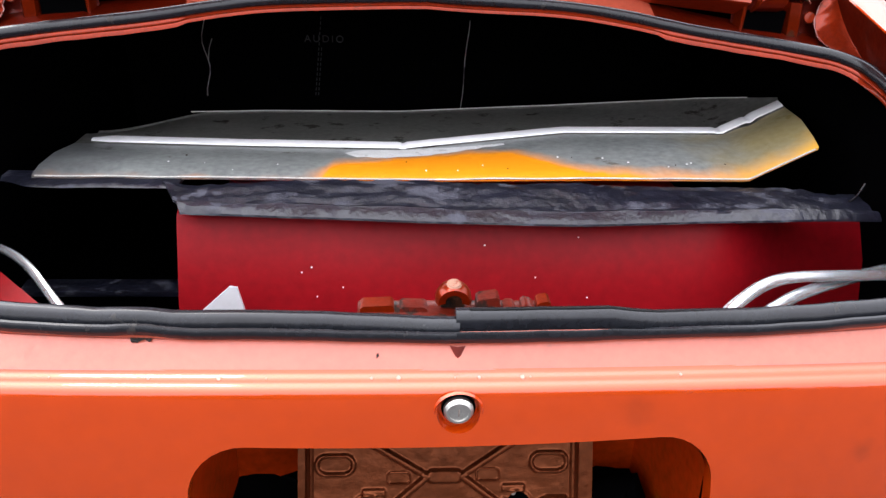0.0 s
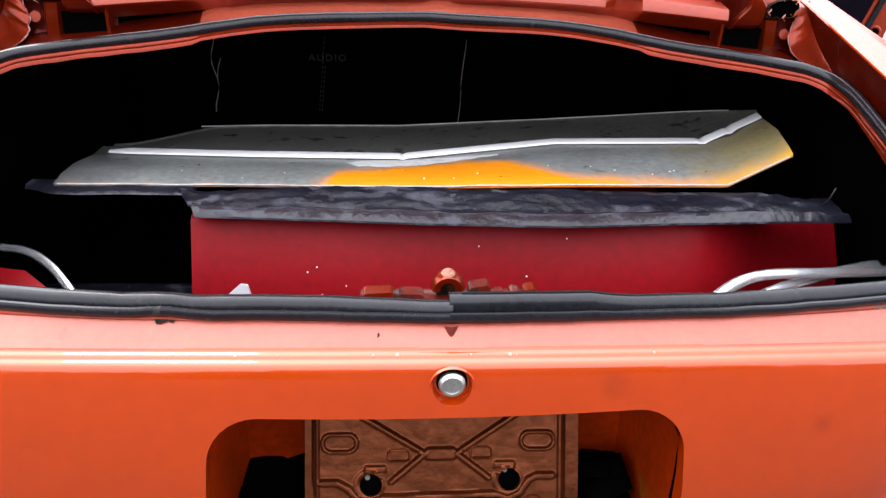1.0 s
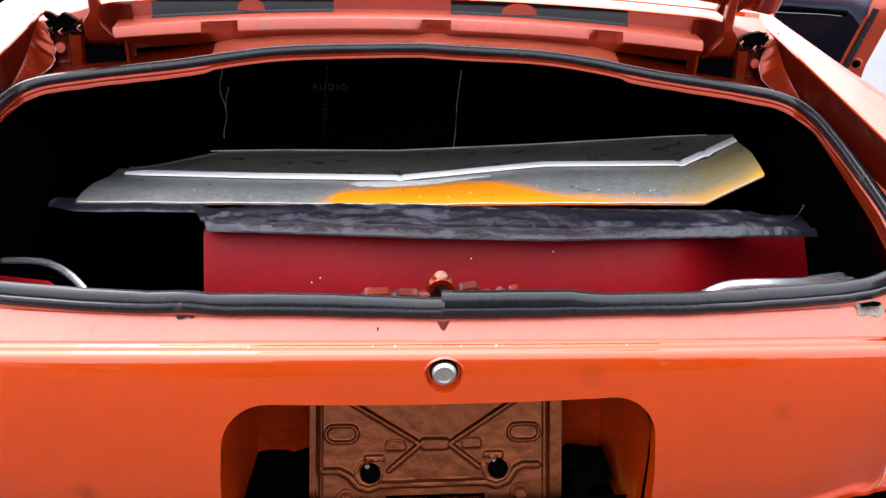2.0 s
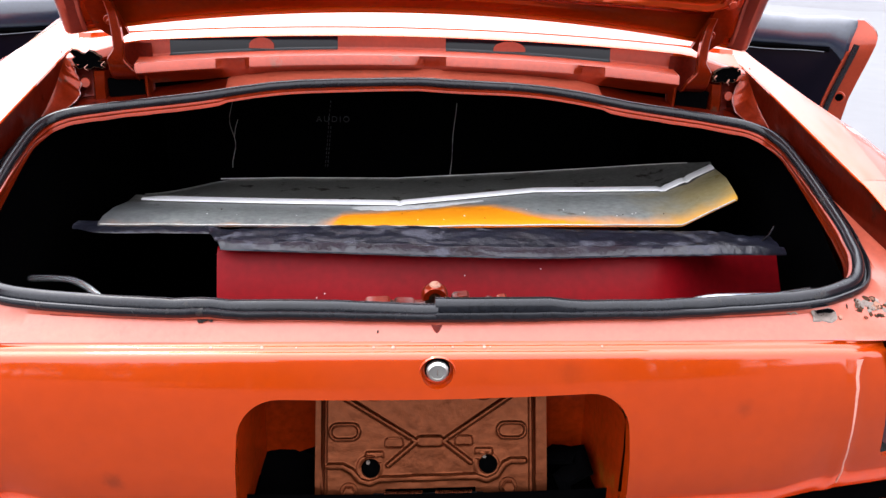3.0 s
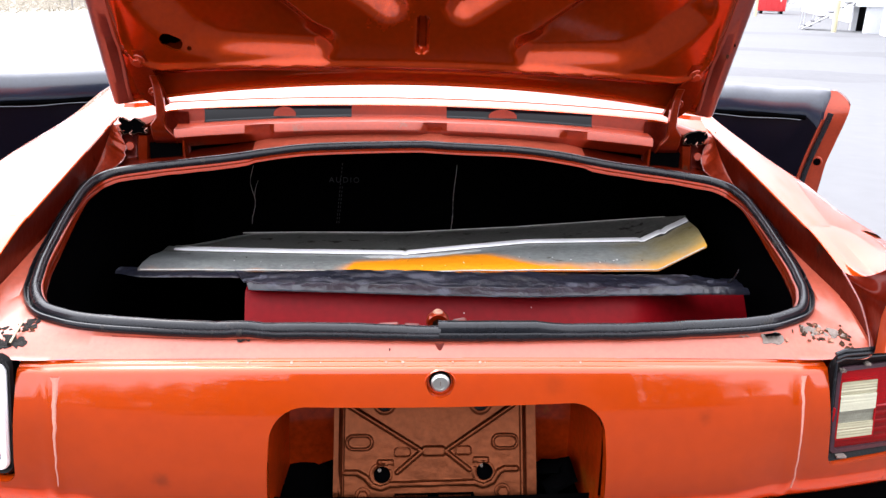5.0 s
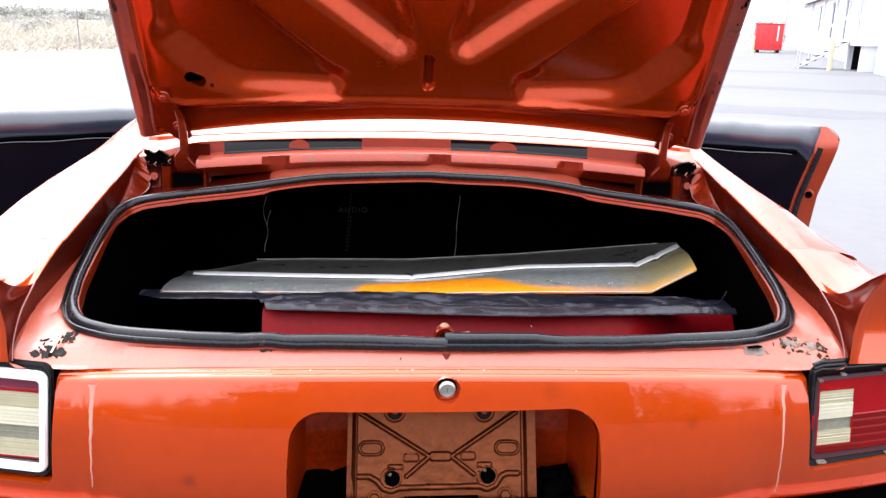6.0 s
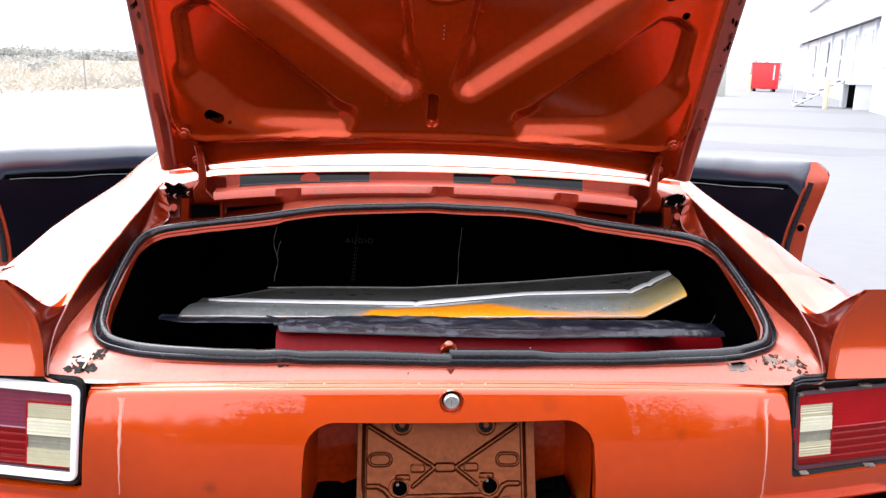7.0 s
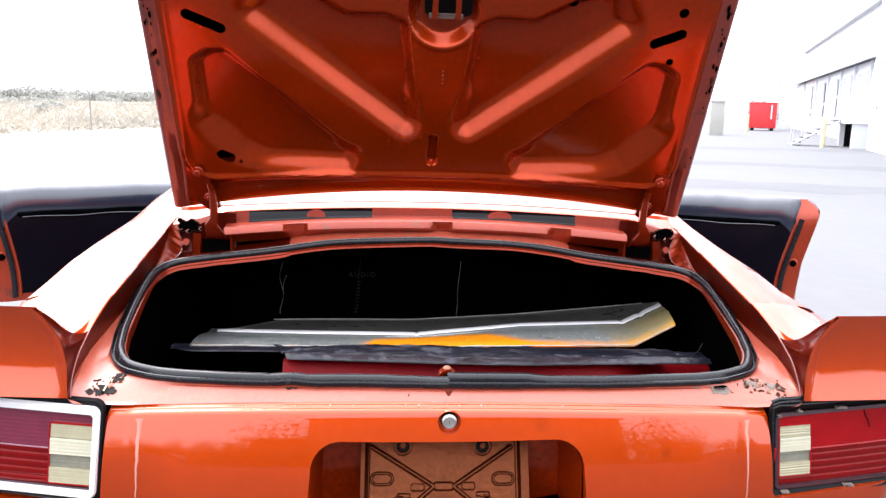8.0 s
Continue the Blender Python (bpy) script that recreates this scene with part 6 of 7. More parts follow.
def silver_panel():
    t = trunk_thing("silver_panel", "dented silver body panel with bright moulding and orange overspray", "car part")
    m = silver.copy()
    m.name = "silver_with_orange_overspray"
    n, l = m.node_tree.nodes, m.node_tree.links
    b = n["Principled BSDF"]
    base = b.inputs["Base Color"].links[0].from_socket
    co = n.new("ShaderNodeTexCoord")
    xyz = n.new("ShaderNodeSeparateXYZ")
    l.new(co.outputs["Object"], xyz.inputs[0])

    def node(op, a, c=None, d=None):
        q = n.new("ShaderNodeMath")
        q.operation = op
        for i, v in enumerate((a, c, d)):
            if v is None:
                continue
            if isinstance(v, (int, float)):
                q.inputs[i].default_value = v
            else:
                l.new(v, q.inputs[i])
        return q.outputs[0]

    nz = n.new("ShaderNodeTexNoise")
    nz.inputs["Scale"].default_value, nz.inputs["Detail"].default_value = 15, 8
    l.new(co.outputs["Object"], nz.inputs["Vector"])
    # how far the overspray reaches up from the edge, along the panel
    mr = n.new("ShaderNodeFloatCurve")
    cv = mr.mapping.curves[0]
    for px, pv in ((0.35, 0.0), (0.385, 0.36), (0.46, 0.55), (0.58, 0.66), (0.68, 0.30), (0.78, 0.08), (0.92, 0.05)):
        cv.points.new(px, pv)
    cv.points[-1].location = (1.0, 0.18)
    cv.points[0].location = (0.0, 0.0)
    mr.mapping.update()
    ux = node("MULTIPLY_ADD", xyz.outputs["X"], 0.82, 0.5)
    l.new(ux, mr.inputs["Value"])
    reach = node("MULTIPLY", mr.outputs[0], 0.20)
    dist = node("SUBTRACT", xyz.outputs["Y"], 0.555)
    over = node("SUBTRACT", node("ADD", reach, node("MULTIPLY", node("SUBTRACT", nz.outputs["Fac"], 0.5), 0.085)), dist)
    fac = n.new("ShaderNodeMapRange")
    fac.inputs["From Min"].default_value, fac.inputs["From Max"].default_value = -0.032, 0.020
    l.new(over, fac.inputs["Value"])
    mx = n.new("ShaderNodeMix")
    mx.data_type = "RGBA"
    mx.inputs["B"].default_value = (0.80, 0.27, 0.008, 1)
    l.new(fac.outputs[0], mx.inputs["Factor"])
    l.new(base, mx.inputs["A"])
    # yellow mist of paint over the kinked end, shade darkened into the other
    out = mx.outputs["Result"]
    for x0, x1, amount, tint in ((0.38, 0.62, 0.60, (0.50, 0.36, 0.06, 1)), (-0.40, -0.60, 0.75, (0.10, 0.10, 0.11, 1))):
        reach_ = n.new("ShaderNodeMapRange")
        reach_.interpolation_type = "SMOOTHSTEP"
        reach_.inputs["From Min"].default_value, reach_.inputs["From Max"].default_value = x0, x1
        reach_.inputs["To Max"].default_value = amount
        l.new(node("ADD", xyz.outputs["X"], node("MULTIPLY", node("SUBTRACT", nz.outputs["Fac"], 0.5), 0.22)), reach_.inputs["Value"])
        end_tint = n.new("ShaderNodeMix")
        end_tint.data_type = "RGBA"
        end_tint.inputs["B"].default_value = tint
        l.new(reach_.outputs[0], end_tint.inputs["Factor"])
        l.new(out, end_tint.inputs["A"])
        out = end_tint.outputs["Result"]
    l.new(out, b.inputs["Base Color"])
    dull = n.new("ShaderNodeMapRange")
    dull.inputs["To Min"].default_value, dull.inputs["To Max"].default_value = 0.5, 0.0
    l.new(fac.outputs[0], dull.inputs["Value"])
    l.new(dull.outputs[0], b.inputs["Metallic"])
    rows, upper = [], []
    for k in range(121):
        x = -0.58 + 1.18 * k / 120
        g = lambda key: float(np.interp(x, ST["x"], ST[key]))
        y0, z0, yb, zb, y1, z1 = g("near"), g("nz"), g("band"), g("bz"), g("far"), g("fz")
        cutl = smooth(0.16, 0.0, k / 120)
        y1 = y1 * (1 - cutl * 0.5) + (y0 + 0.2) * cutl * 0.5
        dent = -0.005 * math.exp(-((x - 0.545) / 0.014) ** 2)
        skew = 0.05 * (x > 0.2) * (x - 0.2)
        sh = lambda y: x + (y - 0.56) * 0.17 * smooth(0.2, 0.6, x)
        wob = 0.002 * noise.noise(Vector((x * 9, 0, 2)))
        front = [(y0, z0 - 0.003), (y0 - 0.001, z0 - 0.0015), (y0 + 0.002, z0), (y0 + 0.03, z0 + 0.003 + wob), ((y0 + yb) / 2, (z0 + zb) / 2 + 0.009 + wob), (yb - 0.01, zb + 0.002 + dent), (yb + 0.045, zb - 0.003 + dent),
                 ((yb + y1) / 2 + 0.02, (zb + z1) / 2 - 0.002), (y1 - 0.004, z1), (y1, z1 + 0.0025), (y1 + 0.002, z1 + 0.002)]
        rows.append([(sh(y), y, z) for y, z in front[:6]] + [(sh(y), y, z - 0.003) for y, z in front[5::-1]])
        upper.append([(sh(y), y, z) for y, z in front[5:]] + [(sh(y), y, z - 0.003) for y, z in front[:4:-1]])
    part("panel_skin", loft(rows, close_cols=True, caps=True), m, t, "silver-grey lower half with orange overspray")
    # upper half lies in shade, so its shade is put into a darker colour
    part("panel_upper", loft(upper, close_cols=True, caps=True), panel_dark, t, "dirty grey upper half of the panel, darkened for its shade")
    rows = []
    for k in range(300):
        x = -0.555 + 1.152 * k / 299
        g = lambda key: float(np.interp(x, ST["x"], ST[key]))
        yb, zb = g("band"), g("bz")
        dent = -0.003 * math.exp(-((x + 0.03) / 0.004) ** 2) - 0.0045 * math.exp(-((x - 0.545) / 0.005) ** 2) - 0.003 * math.exp(-((x - 0.497) / 0.005) ** 2) + 0.0015 * noise.noise(Vector((x * 120, 0, 6))) * smooth(0.49, 0.50, x) * smooth(0.56, 0.54, x)
        w = 0.5 + 0.5 * smooth(0.0, 0.03, k / 299)
        xs = x + (yb - 0.56) * 0.17 * smooth(0.2, 0.6, x)
        rows.append([(xs, yb - 0.004 * w, zb + 0.003 + dent), (xs, yb - 0.003, zb + 0.005 + dent), (xs, yb - 0.001, zb + 0.006 + dent), (xs, yb + 0.018 * w, zb + 0.006 + dent), (xs, yb + 0.021 * w, zb + 0.005 + dent), (xs, yb + 0.028 * w, zb + 0.001 + dent)])
    edge = []
    for k in range(121):
        x = -0.575 + 1.17 * k / 120
        edge.append((x, float(np.interp(x, ST["x"], ST["near"])) - 0.001, float(np.interp(x, ST["x"], ST["nz"])) - 0.001 + 0.001 * noise.noise(Vector((x * 14, 0, 9)))))
    part("bare_edge", tube(edge, 0.0014, 6), primer_pale, t, "bright bare metal edge")
    rim = []
    for k in range(80):
        x = -0.44 + 1.0 * k / 79
        g = lambda key: float(np.interp(x, ST["x"], ST[key]))
        rim.append((x + (g("far") - 0.56) * 0.17 * smooth(0.2, 0.6, x), g("far") + 0.001, g("fz") + 0.003))
    part("far_edge", tube(rim, 0.0012, 6), primer_pale, t, "bright bare metal edge")
    part("moulding", loft(rows, close_cols=True, caps=True), bezel_white, t, "bright moulding with dents")
    def skin_z(x, y):
        g = lambda key: float(np.interp(x, ST["x"], ST[key]))
        y0, z0, yb, zb = g("near"), g("nz"), g("band"), g("bz")
        w = 0.002 * noise.noise(Vector((x * 9, 0, 2)))
        return float(np.interp(y, (y0 + 0.002, y0 + 0.03, (y0 + yb) / 2, yb - 0.01), (z0, z0 + 0.003 + w, (z0 + zb) / 2 + 0.009 + w, zb + 0.002)))
    random.seed(9)
    rows = []
    for k in range(41):
        x = -0.128 + 0.272 * k / 40
        hi = float(np.interp(x, (-0.128, -0.10, -0.06, 0.0, 0.05, 0.10, 0.144), (0.700, 0.735, 0.742, 0.742, 0.735, 0.737, 0.745)))
        lo = float(np.interp(x, (-0.128, -0.11, -0.06, 0.0, 0.05, 0.10, 0.144), (0.690, 0.660, 0.655, 0.668, 0.690, 0.715, 0.731)))
        hi += 0.006 * noise.noise(Vector((x * 60, 0, 1))) * (x < 0.06)
        lo += 0.006 * noise.noise(Vector((x * 60, 0, 4)))
        rows.append([(x, lo + (hi - lo) * q / 6, skin_z(x, lo + (hi - lo) * q / 6) + 0.0012) for q in range(7)])
    part("primer_patch", loft(rows), flake_white, t, "pale flaked primer patch")
    for k in range(22):
        x, y = random.uniform(-0.5, 0.52), random.uniform(0.59, 0.71)
        part("speck", disc((x, y, skin_z(x, y) - 0.0004), (0, 0, 1), random.uniform(0.0008, 0.002), 0.0012, 8), bezel_white if k % 3 else rust, t, "small chip in the paint")


def chrome_strips():
    t = trunk_thing("chrome_trim", "bent chrome trim strip with curved end", "trim strip", "loose chrome strips")
    pts = spline([(0.351, 0.260, 0.621), (0.391, 0.295, 0.632), (0.442, 0.329, 0.639), (0.493, 0.346, 0.640), (0.579, 0.352, 0.639), (0.68, 0.357, 0.639)], 8)
    part("strip", tube(pts, 0.0085, 10, 0.38, (0, -0.5, 0.8)), chrome, t)
    t = trunk_thing("chrome_trim", "straight bright chrome trim strip", "trim strip", "loose chrome strips")
    pts = spline([(0.385, 0.266, 0.605), (0.487, 0.329, 0.620), (0.601, 0.369, 0.629), (0.68, 0.386, 0.633)], 8)
    part("strip", tube(pts, 0.0085, 10, 0.38, (0, -0.5, 0.8)), chrome, t)
    t = trunk_thing("chrome_trim", "arched chrome trim strip beside a red panel", "trim strip", "loose chrome strips")
    pts = spline([(-0.443, 0.317, 0.566), (-0.496, 0.370, 0.592), (-0.549, 0.429, 0.608), (-0.602, 0.465, 0.614), (-0.68, 0.494, 0.602)], 8)
    part("strip", tube(pts, 0.006, 10, 0.5, (0, -0.5, 0.8)), chrome, t)
    t = trunk_thing("red_panel_offcut", "dark red painted metal offcut under the chrome strip", "metal scrap")
    part("offcut", prism([(-0.69, 0.26), (-0.45, 0.26), (-0.50, 0.34), (-0.57, 0.40), (-0.69, 0.42)], lambda u, v, w: (u, v, 0.575 + 0.012 * w + (v - 0.26) * 0.2)), red_sheet, t)
    t = trunk_thing("grey_offcut", "pointed pale grey metal offcut leaning on the red case", "metal scrap")
    part("offcut", prism([(-0.315, 0.600), (-0.262, 0.645), (-0.252, 0.644), (-0.235, 0.590), (-0.24, 0.54), (-0.33, 0.54)], lambda u, v, w: (u, 0.31 + (v - 0.54) * 0.35 + 0.004 * w, v - 0.022)), galvanised, t)


def speaker_box():
    t = trunk_thing("speaker_box", "black carpeted speaker box with worn lettering", "speaker box")
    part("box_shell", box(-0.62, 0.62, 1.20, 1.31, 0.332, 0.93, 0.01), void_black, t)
    cu = bpy.data.curves.new("lettering", "FONT")
    cu.body, cu.size, cu.extrude, cu.space_character = "AUDIO", 0.022, 0.0004, 1.35
    tmp = new("lettering", cu)
    me = bpy.data.meshes.new_from_object(tmp.evaluated_get(bpy.context.evaluated_depsgraph_get()))
    bpy.data.objects.remove(tmp)
    me.transform(pose(-0.236, 1.1985, 0.709, 90, 0, 0))
    lt = new("lettering", me)
    me.materials.append(letter_grey)
    lt.parent = t
    tagged(lt, "worn pale lettering")
    random.seed(3)
    for x, z0, z1, dash in ((-0.448, 0.755, 0.585, 0), (-0.198, 0.765, 0.585, 1), (0.122, 0.765, 0.555, 0)):
        if dash:
            for k in range(16):
                z = z0 + (z1 - z0) * k / 16
                for row in (0.0, 0.006) if k > 5 else (0.0,):
                    part("stitch", tube([(x + row - 0.018 * k / 16, 1.197, z), (x + row - 0.018 * (k + 0.6) / 16, 1.197, z - 0.0065)], 0.0011, 5), letter_grey, t, "worn stitch")
        else:
            pts = [(x + (0.006 if x < 0 else 0.0015) * math.sin(k * 0.9 + x * 9) - (0.0 if x < 0 else 0.001 * k), 1.195, z0 + (z1 - z0) * k / 10) for k in range(11)]
            part("thread", tube(pts, 0.0009, 5), thread_grey, t, "loose hanging thread")
    part("thread", tube(spline([(-0.444, 1.195, 0.665), (-0.440, 1.195, 0.69), (-0.432, 1.195, 0.712)], 4), 0.0007, 5), thread_grey, t, "frayed end")


red_case()
black_valance()
silver_panel()
chrome_strips()
speaker_box()

# ---- the yard ----
ALONG = Vector((0.389, 0.921, 0))
ASIDE = Vector((0.921, -0.389, 0))
DOCK = Vector((17.9, 27.5, 0))
FACING = Matrix(((ALONG.x, ASIDE.x, 0, DOCK.x), (ALONG.y, ASIDE.y, 0, DOCK.y), (0, 0, 1, 0), (0, 0, 0, 1)))


def warehouse():
    t = thing("warehouse", "long white metal warehouse with raised loading dock", "warehouse", m=FACING)
    n_ = 160
    rows = []
    for k in range(n_ + 1):
        u = -30 + 68.5 * k / n_
        d = 0.40 + (0.04 if k % 2 else 0.0)
        rows.append([(u, d, 1.05), (u, d, 3.45)])
    part("wall", loft(rows), wall_white, t, "white ribbed metal wall", 10)
    part("end_wall", box(38.3, 38.5, 0.45, 14, 0, 3.5), wall_white, t)
    part("roof", prism([(0.1, 3.52), (0.1, 3.62), (14, 4.6), (14, 4.4)], lambda u, v, w: (-30 + 69.0 * w, u, v)), trim_grey, t, "pale metal roof")
    part("fascia", box(-30, 38.9, 0.0, 0.12, 3.42, 3.64), trim_grey, t, "grey fascia board")
    part("plinth", box(-30, 38.5, 0.36, 0.46, 0, 1.06), wall_white, t, "concrete plinth")
    part("dock_slab", box(-1.4, 1.2, -0.97, 0.4, 0.90, 1.06), wall_white, t, "raised concrete dock slab")
    for u, d0, d1 in ((-1.3, -0.72, -0.12), (0.6, -0.92, -0.75)):
        part("dock_pier", box(u, u + 0.5, d0, d1, 0, 0.90), wall_white, t, "pale concrete pier")
    # black wall added in place of the shade below the slab
    part("dock_shadow_wall", box(1.0, 1.1, -0.9, 0.35, 0, 0.9), gasket, t, "black wall for the shade under the dock")
    for u in (3.0, 7.2, 11.5, 16.5, 22.5, 30.0):
        part("downpipe", box(u - 0.06, u + 0.06, 0.26, 0.38, 1.06, 3.42), pipe_grey, t, "grey downpipe")
    for u in (-1.5, 1.4, 4.8, 9.2, 14.0, 19.5, 26.0):
        dr = part("dock_door", box(u - 1.0, u + 1.0, 0.33, 0.38, 1.06, 2.95, 0.01), door_blue, t, "pale blue-grey dock door")
        for k in (-1.05, 1.05):
            part("door_jamb", box(u + k - 0.06, u + k + 0.06, 0.28, 0.36, 1.06, 3.0), pipe_grey, dr)
        part("door_head", box(u - 1.1, u + 1.1, 0.28, 0.36, 2.95, 3.05), pipe_grey, dr)
    # taller hall behind the canopy, and its end bay that stands forward
    rows = []
    for k in range(121):
        u = -1.9 + 40.4 * k / 120
        rows.append([(u, 0.95 + (0.05 if k % 2 else 0.0), 3.5), (u, 0.95 + (0.05 if k % 2 else 0.0), 6.1)])
    part("upper_wall", loft(rows), wall_white, t, "tall white upper wall", 10)
    part("upper_fascia", box(-1.9, 38.6, 0.70, 0.95, 6.05, 6.25), trim_grey, t, "grey fascia at the roof edge")
    bay = part("end_bay", box(-14, -1.95, -0.35, 9, 0, 8.2), wall_white, t, "white end bay with blue-grey panel joints")
    for u in (-2.1, -2.6, -3.1, -3.7, -4.4, -5.2):
        part("panel_joint", box(u - 0.03, u + 0.03, -0.39, -0.35, 1.0, 8.2), pipe_grey, bay)
    for z in (1.55, 3.0, 4.6):
        part("panel_joint", box(-14, -1.95, -0.39, -0.36, z - 0.03, z + 0.03), pipe_grey, bay)
    # stair up to the dock
    st = thing("dock_stair", "galvanised steel stair with handrails up to the dock", "stairs", m=FACING)
    for k in range(6):
        d = -2.57 + 0.27 * k
        part("tread", box(0.1, 1.2, d, d + 0.26, 0.17 * k + 0.12, 0.17 * k + 0.17), tread_dark, st)
    for u in (0.1, 1.2):
        part("stringer", tube([(u, -2.67, 0.02), (u, -1.02, 0.98)], 0.03, 4), galvanised, st)
        part("handrail", tube([(u, -2.62, 0.95), (u, -1.02, 1.95), (u, 0.1, 1.95)], 0.025, 6), galvanised, st)
        for k in range(5):
            f = k / 4
            part("rail_post", tube([(u, -2.62 + 1.6 * f, 0.05 + 0.93 * f), (u, -2.62 + 1.6 * f, 0.95 + 1.0 * f)], 0.02, 6), galvanised, st)
    far = thing("far_shed", "small white shed beyond the warehouse", "shed", m=FACING)
    part("wall", box(44, 58, 2.5, 9, 0, 2.9), wall_white, far)
    part("roof", box(43.6, 58.4, 2.1, 9.4, 2.9, 3.15), trim_grey, far)


def dumpster():
    t = thing("dumpster", "red steel dumpster on the concrete yard", "dumpster", m=pose(25.7, 52.6, 0, 0, 0, -22))
    part("body", box(-0.88, 0.88, -0.9, 0.9, 0.18, 1.85, 0.03), dumpster_red, t)
    for k in range(5):
        part("rib", box(-0.75 + 0.34 * k, -0.68 + 0.34 * k, -0.94, -0.9, 0.22, 1.8, 0.01), dumpster_red, t)
    part("lid", box(-0.92, 0.92, -0.93, 0.95, 1.85, 1.93, 0.02), dumpster_red, t)
    part("label_bars", box(0.50, 0.58, -0.955, -0.945, 0.8, 1.75), bezel_white, t, "white bars of lettering")
    for s in (-0.7, 0.55):
        part("skid", box(s, s + 0.2, -0.8, 0.8, 0.0, 0.18), gasket, t)


def bollard(x, y, h):
    t = thing("bollard", "pale yellow steel bollard", "bollard", "yellow bollards", pose(x, y, 0))
    part("post", tube([(0, 0, 0), (0, 0, h - 0.03), (0, 0, h)], [0.085, 0.085, 0.06], 14), bollard_yellow, t)


warehouse()
dumpster()
bollard(15.95, 27.2, 1.1)
bollard(21.2, 45.0, 1.1)
t = thing("utility_box", "pale grey utility cabinet", "cabinet", m=pose(17.3, 40.2, 0, 0, 0, -20))
part("cabinet_body", box(-0.35, 0.35, -0.3, 0.3, 0, 1.75, 0.02), cabinet_beige, t)
part("cabinet_cap", box(-0.4, 0.4, -0.35, 0.35, 1.75, 1.85, 0.02), trim_grey, t)

for name, y0, slope in (("slab_joint", 27.0, -0.2), ("slab_joint", 19.3, -0.42), ("slab_joint", 12.4, -0.3)):
    bm = loft([[(u, y0 + slope * (u - 4) + side * (0.7 + 0.025 * (u - 4)) * (1 + 0.9 * noise.noise(Vector((u * 0.8, side, y0)))), 0.0012) for side in (-1, 1)] for u in [4 + 0.3 * k for k in range(121)]])
    tagged(part(name, bm, joint_dark), "faint worn tar seam between slabs", "joint", kind="structure")

wire = thing("overhead_wire", "thin overhead wire above the warehouse", "wire", m=FACING)
part("cable", tube([(-30 + 90 * k / 30, 0.6, 5.35 - 0.25 * math.sin(math.pi * k / 30)) for k in range(31)], 0.02, 5), trim_grey, wire)
for u in (-30, 60):
    part("wire_pole", tube([(u, 0.6, 0), (u, 0.6, 5.5)], 0.12, 8), trim_grey, wire)


# dry field beyond the yard, with scrub and a far line of trees
def field():
    rng = np.random.default_rng(5)
    edge, run, away = Vector((-13.9, 26.6, 0)), Vector((0.313, 0.950, 0)), Vector((-0.950, 0.313, 0))
    bm = loft([[edge + run * u + away * d + Vector((0, 0, 0.006 + 0.9 * smooth(1, 40, d) + 0.15 * noise.noise(Vector((u * 0.1, d * 0.1, 0))) * smooth(0, 6, d))) for d in (0, 1, 3, 6, 10, 16, 25, 40, 70, 140)] for u in range(-60, 120, 3)])
    tagged(part("field", bm, dry_grass), "dry tan grass field", "field", kind="structure")
    verts, faces = [], []
    for k in range(34000):
        u, d = rng.uniform(-25, 70), 0.2 + 34 * rng.random() ** 1.6
        h = rng.uniform(0.2, 0.5) * (0.5 + 0.5 * smooth(0, 5, d)) * (1 + 0.35 * noise.noise(Vector((u * 0.25, d * 0.25, 2))))
        p = edge + run * u + away * d
        z = 0.9 * smooth(1, 40, d)
        a = rng.uniform(0, math.tau)
        w = rng.uniform(0.012, 0.03)
        bx, by = w * math.cos(a), w * math.sin(a)
        lx, ly = rng.normal(0, 0.15, 2)
        i = len(verts)
        verts += [(p.x - bx, p.y - by, z), (p.x + bx, p.y + by, z), (p.x + lx + bx * 0.4, p.y + ly + by * 0.4, z + h * 0.7), (p.x + lx * 1.8, p.y + ly * 1.8, z + h)]
        faces += [(i, i + 1, i + 2), (i, i + 2, i + 3)]
    me = bpy.data.meshes.new("tall_grass")
    me.from_pydata(verts, [], faces)
    me.materials.append(dry_grass)
    tagged(new("tall_grass", me), "tall dry grass along the yard edge", "grass", kind="stuff")
    verts, faces = [], []
    for c in range(260):
        far = c >= 130
        u, d = rng.uniform(-15, 110), rng.uniform(58, 75) if far else rng.uniform(14, 55)
        base = edge + run * u + away * d
        size = rng.uniform(0.7, 1.5) if far else rng.uniform(0.25, 0.6)
        for k in range(900 if far else 260):
            v = rng.normal(0, 1, 3)
            v /= np.linalg.norm(v)
            r = size * rng.uniform(0.5, 1.0)
            p = np.array((base.x, base.y, 0.9 * smooth(1, 40, d) + size * 0.7)) + v * (r * 1.5, r * 1.5, r * 0.8)
            e1 = rng.normal(0, 0.16 if far else 0.08, 3)
            e2 = rng.normal(0, 0.16 if far else 0.08, 3)
            i = len(verts)
            verts += [tuple(p), tuple(p + e1), tuple(p + e2)]
            faces.append((i, i + 1, i + 2))
    me = bpy.data.meshes.new("scrub_bushes")
    me.from_pydata(verts, [], faces)
    me.materials.append(scrub)
    tagged(new("scrub_bushes", me), "low grey-green scrub across the field", "bushes", kind="stuff")


field()


def fence():
    edge, run = Vector((-14.1, 27.4, 0)), Vector((0.313, 0.950, 0))
    t = thing("post_row", "row of thin grey posts at the field edge", "fence")
    for k in range(-2, 7):
        p = edge + run * (k * 5.2)
        part("fence_post", tube([p, p + Vector((0, 0, 1.5))], 0.03, 6), post_grey, t)


fence()


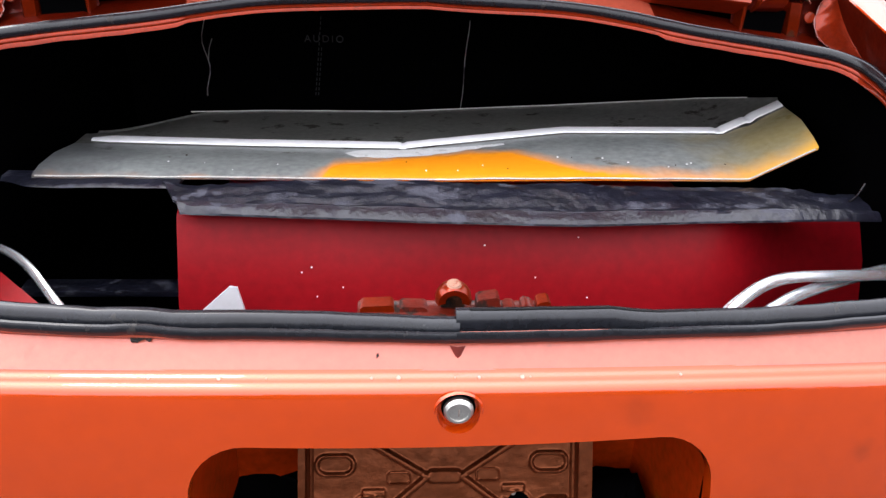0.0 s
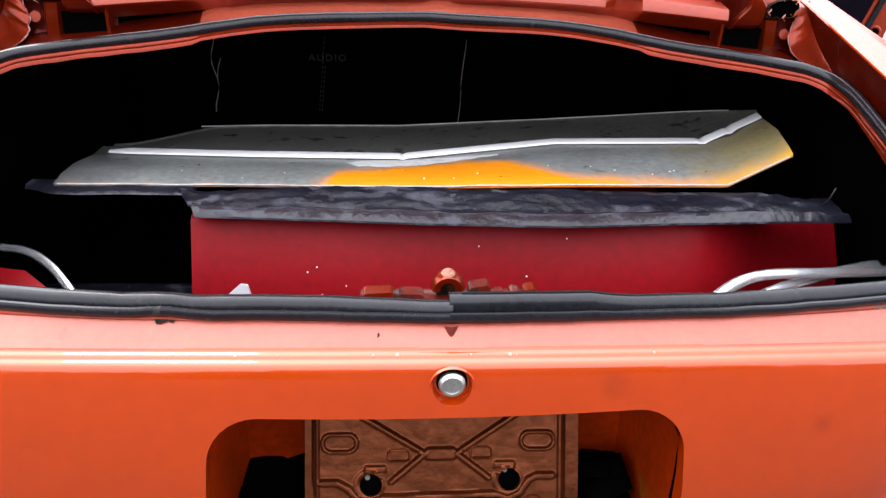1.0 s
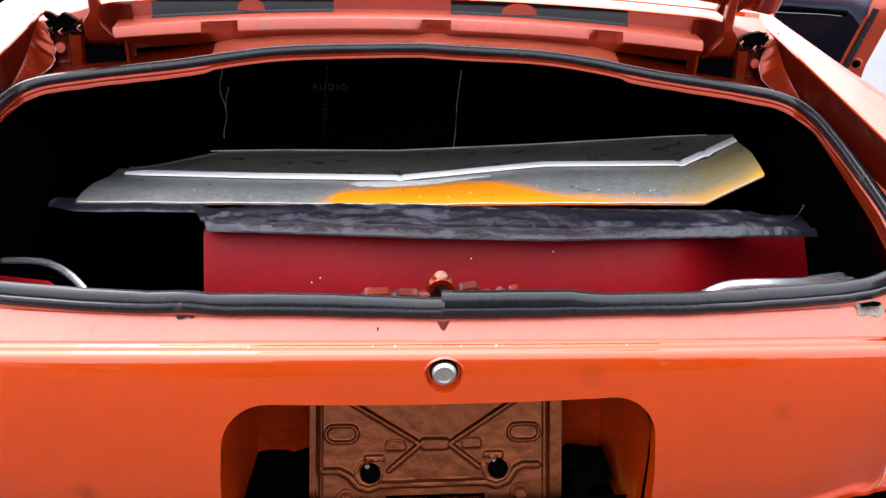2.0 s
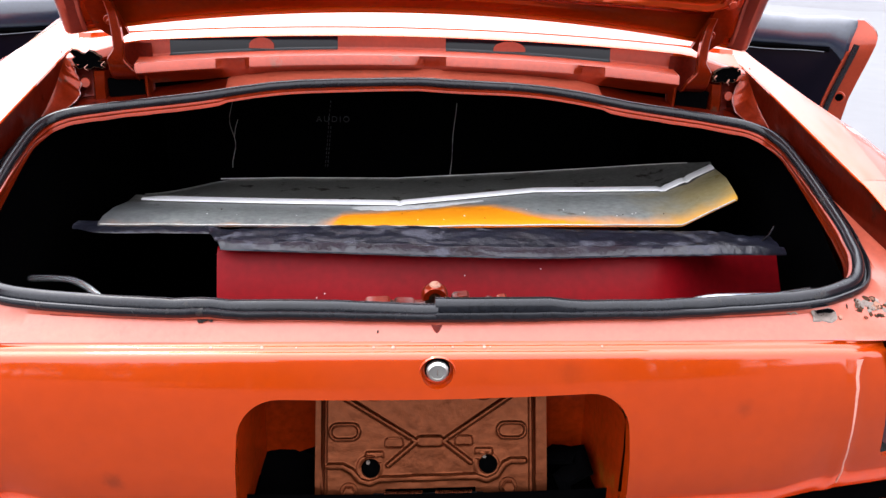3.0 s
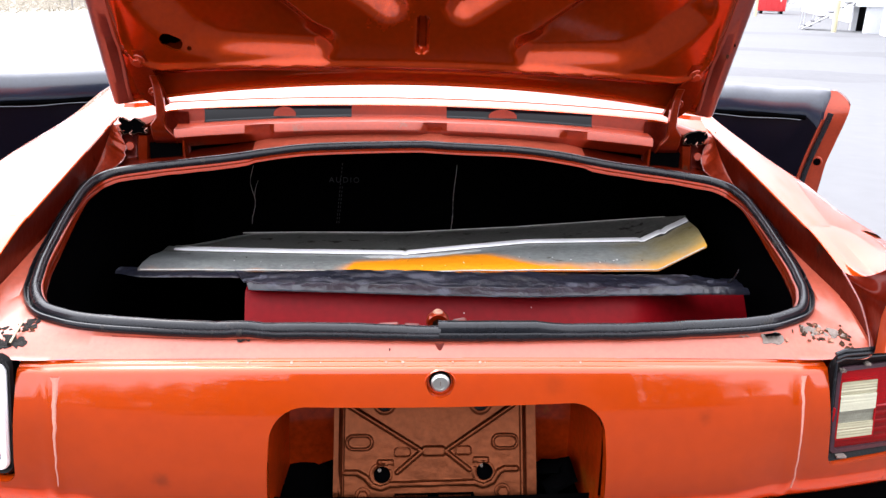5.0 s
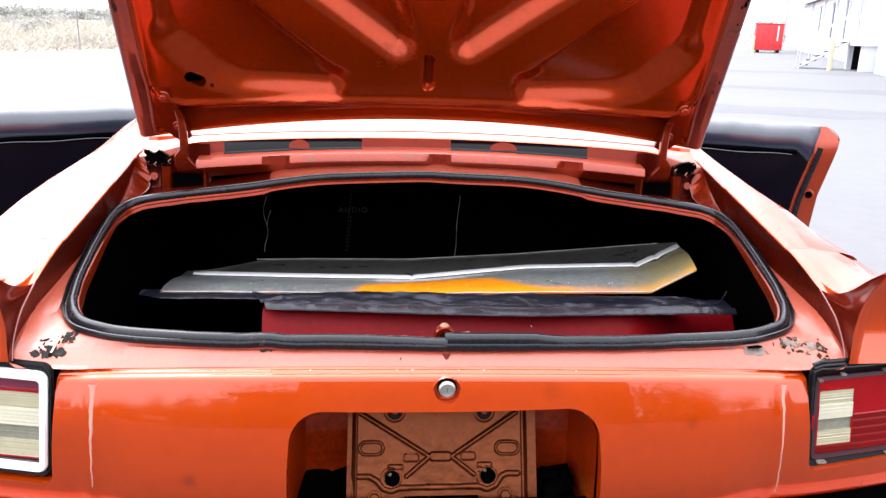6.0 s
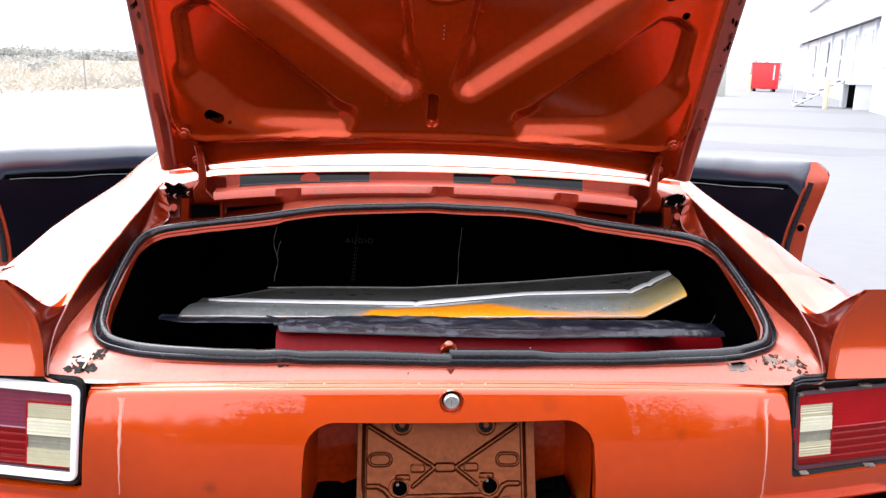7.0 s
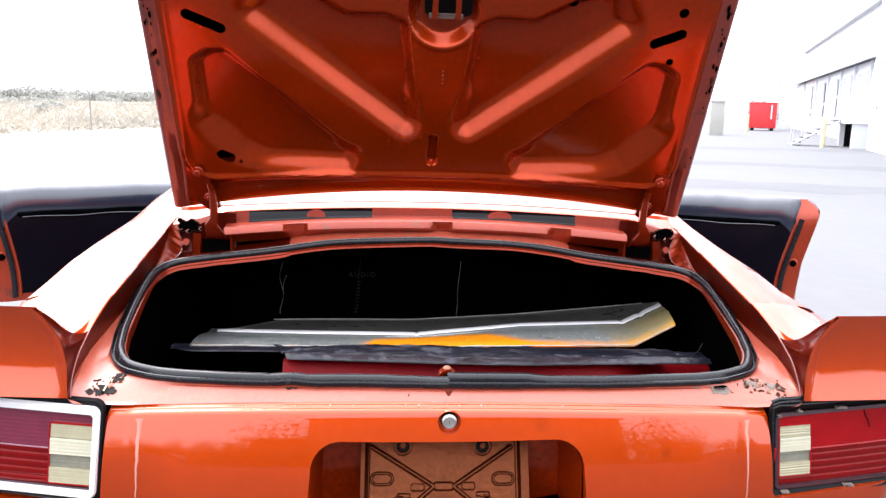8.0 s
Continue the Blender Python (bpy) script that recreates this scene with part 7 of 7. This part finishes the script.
def tree(x, y, height, seed, low=0.5, leaves=None):
    rng = np.random.default_rng(seed)
    t = thing("tree", "distant grey-green broadleaf tree", "tree", "trees round the yard", pose(x, y, 0))
    bm = tube([(0, 0, 0), (0.05, 0, height * 0.3), (0, 0.1, height * 0.6)], [0.16, 0.12, 0.06], 8)
    trunk = part("trunk", bm, bark, t)
    tips = []
    for k in range(7):
        a = k * 2.4
        tip = Vector((math.cos(a) * height * 0.28, math.sin(a) * height * 0.28, height * rng.uniform(low, 0.85)))
        part("limb", tube([(0, 0, height * 0.3), tuple(tip * 0.6 + Vector((0, 0, height * 0.12))), tuple(tip)], [0.07, 0.04, 0.015], 6), bark, trunk)
        tips.append(tip)
    verts, faces = [], []
    for k in range(3200):
        c = tips[rng.integers(len(tips))]
        p = np.array(c) * (1, 1, rng.uniform(0.45, 1.0)) + rng.normal(0, height * 0.12, 3)
        e1, e2 = rng.normal(0, height * 0.018, 3), rng.normal(0, height * 0.018, 3)
        i = len(verts)
        verts += [tuple(p), tuple(p + e1), tuple(p + e2)]
        faces.append((i, i + 1, i + 2))
    me = bpy.data.meshes.new("crown")
    me.from_pydata(verts, [], faces)
    me.materials.append(leaves or scrub)
    cr = new("crown", me)
    cr.parent = t


tree(29.2, 60.0, 3.0, 1, 0.3)

# behind the camera, seen only in the paint: a barn and a line of trees
barn = thing("barn", "long brown board shed with a flat dark roof", "shed", m=pose(0.0, -17.5, 0))
part("wall", box(-4.6, 9.5, -8, 0, 0, 4.4), barn_brown, barn, "brown board wall")
part("roof", box(-4.8, 9.7, -8.2, 0.3, 4.4, 4.6), roof_dark, barn, "dark sheet roof")
part("side_wing", box(-7.4, -4.6, -7, -0.8, 0, 2.6), barn_brown, barn, "low side wing of brown boards")
part("wing_roof", box(-7.7, -4.6, -7.2, -0.5, 2.6, 2.75), roof_dark, barn, "dark roof of the wing")
part("barn_door", box(1.2, 3.4, -0.02, 0.06, 0, 3.0, 0.02), roof_dark, barn, "dark sliding door")

for k, (x, y, h) in enumerate(((-19, -28, 3.6), (-17.6, -27, 3.2), (-16.5, -29, 4.4), (-15.2, -27, 3.4), (-14, -28, 3.8), (-12.6, -27, 3.3), (-10.2, -27, 3.5), (-21, -29, 4.0), (-25, -29, 4.3), (-11.5, -30, 4.8), (-9.2, -29, 4.0), (-23, -31, 4.4), (-27, -30, 5.0), (-33, -31, 4.2), (9, -34, 3.4), (12.5, -33, 3.0), (16, -34, 3.8), (20, -33, 3.2), (25, -34, 4.2), (31, -35, 4.8))):
    tree(x, y, h, 30 + k, 0.12, leaf_dark)
# more unseen trees, added to break the shed's edges in the reflection
for k, (x, y, h) in enumerate(((9.4, -16.4, 5.0), (10.8, -16.0, 4.1), (12.2, -16.6, 3.3), (-5.1, -16.2, 4.6), (-7.6, -16.5, 3.5))):
    tree(x, y, h, 70 + k, 0.12, leaf_dark)
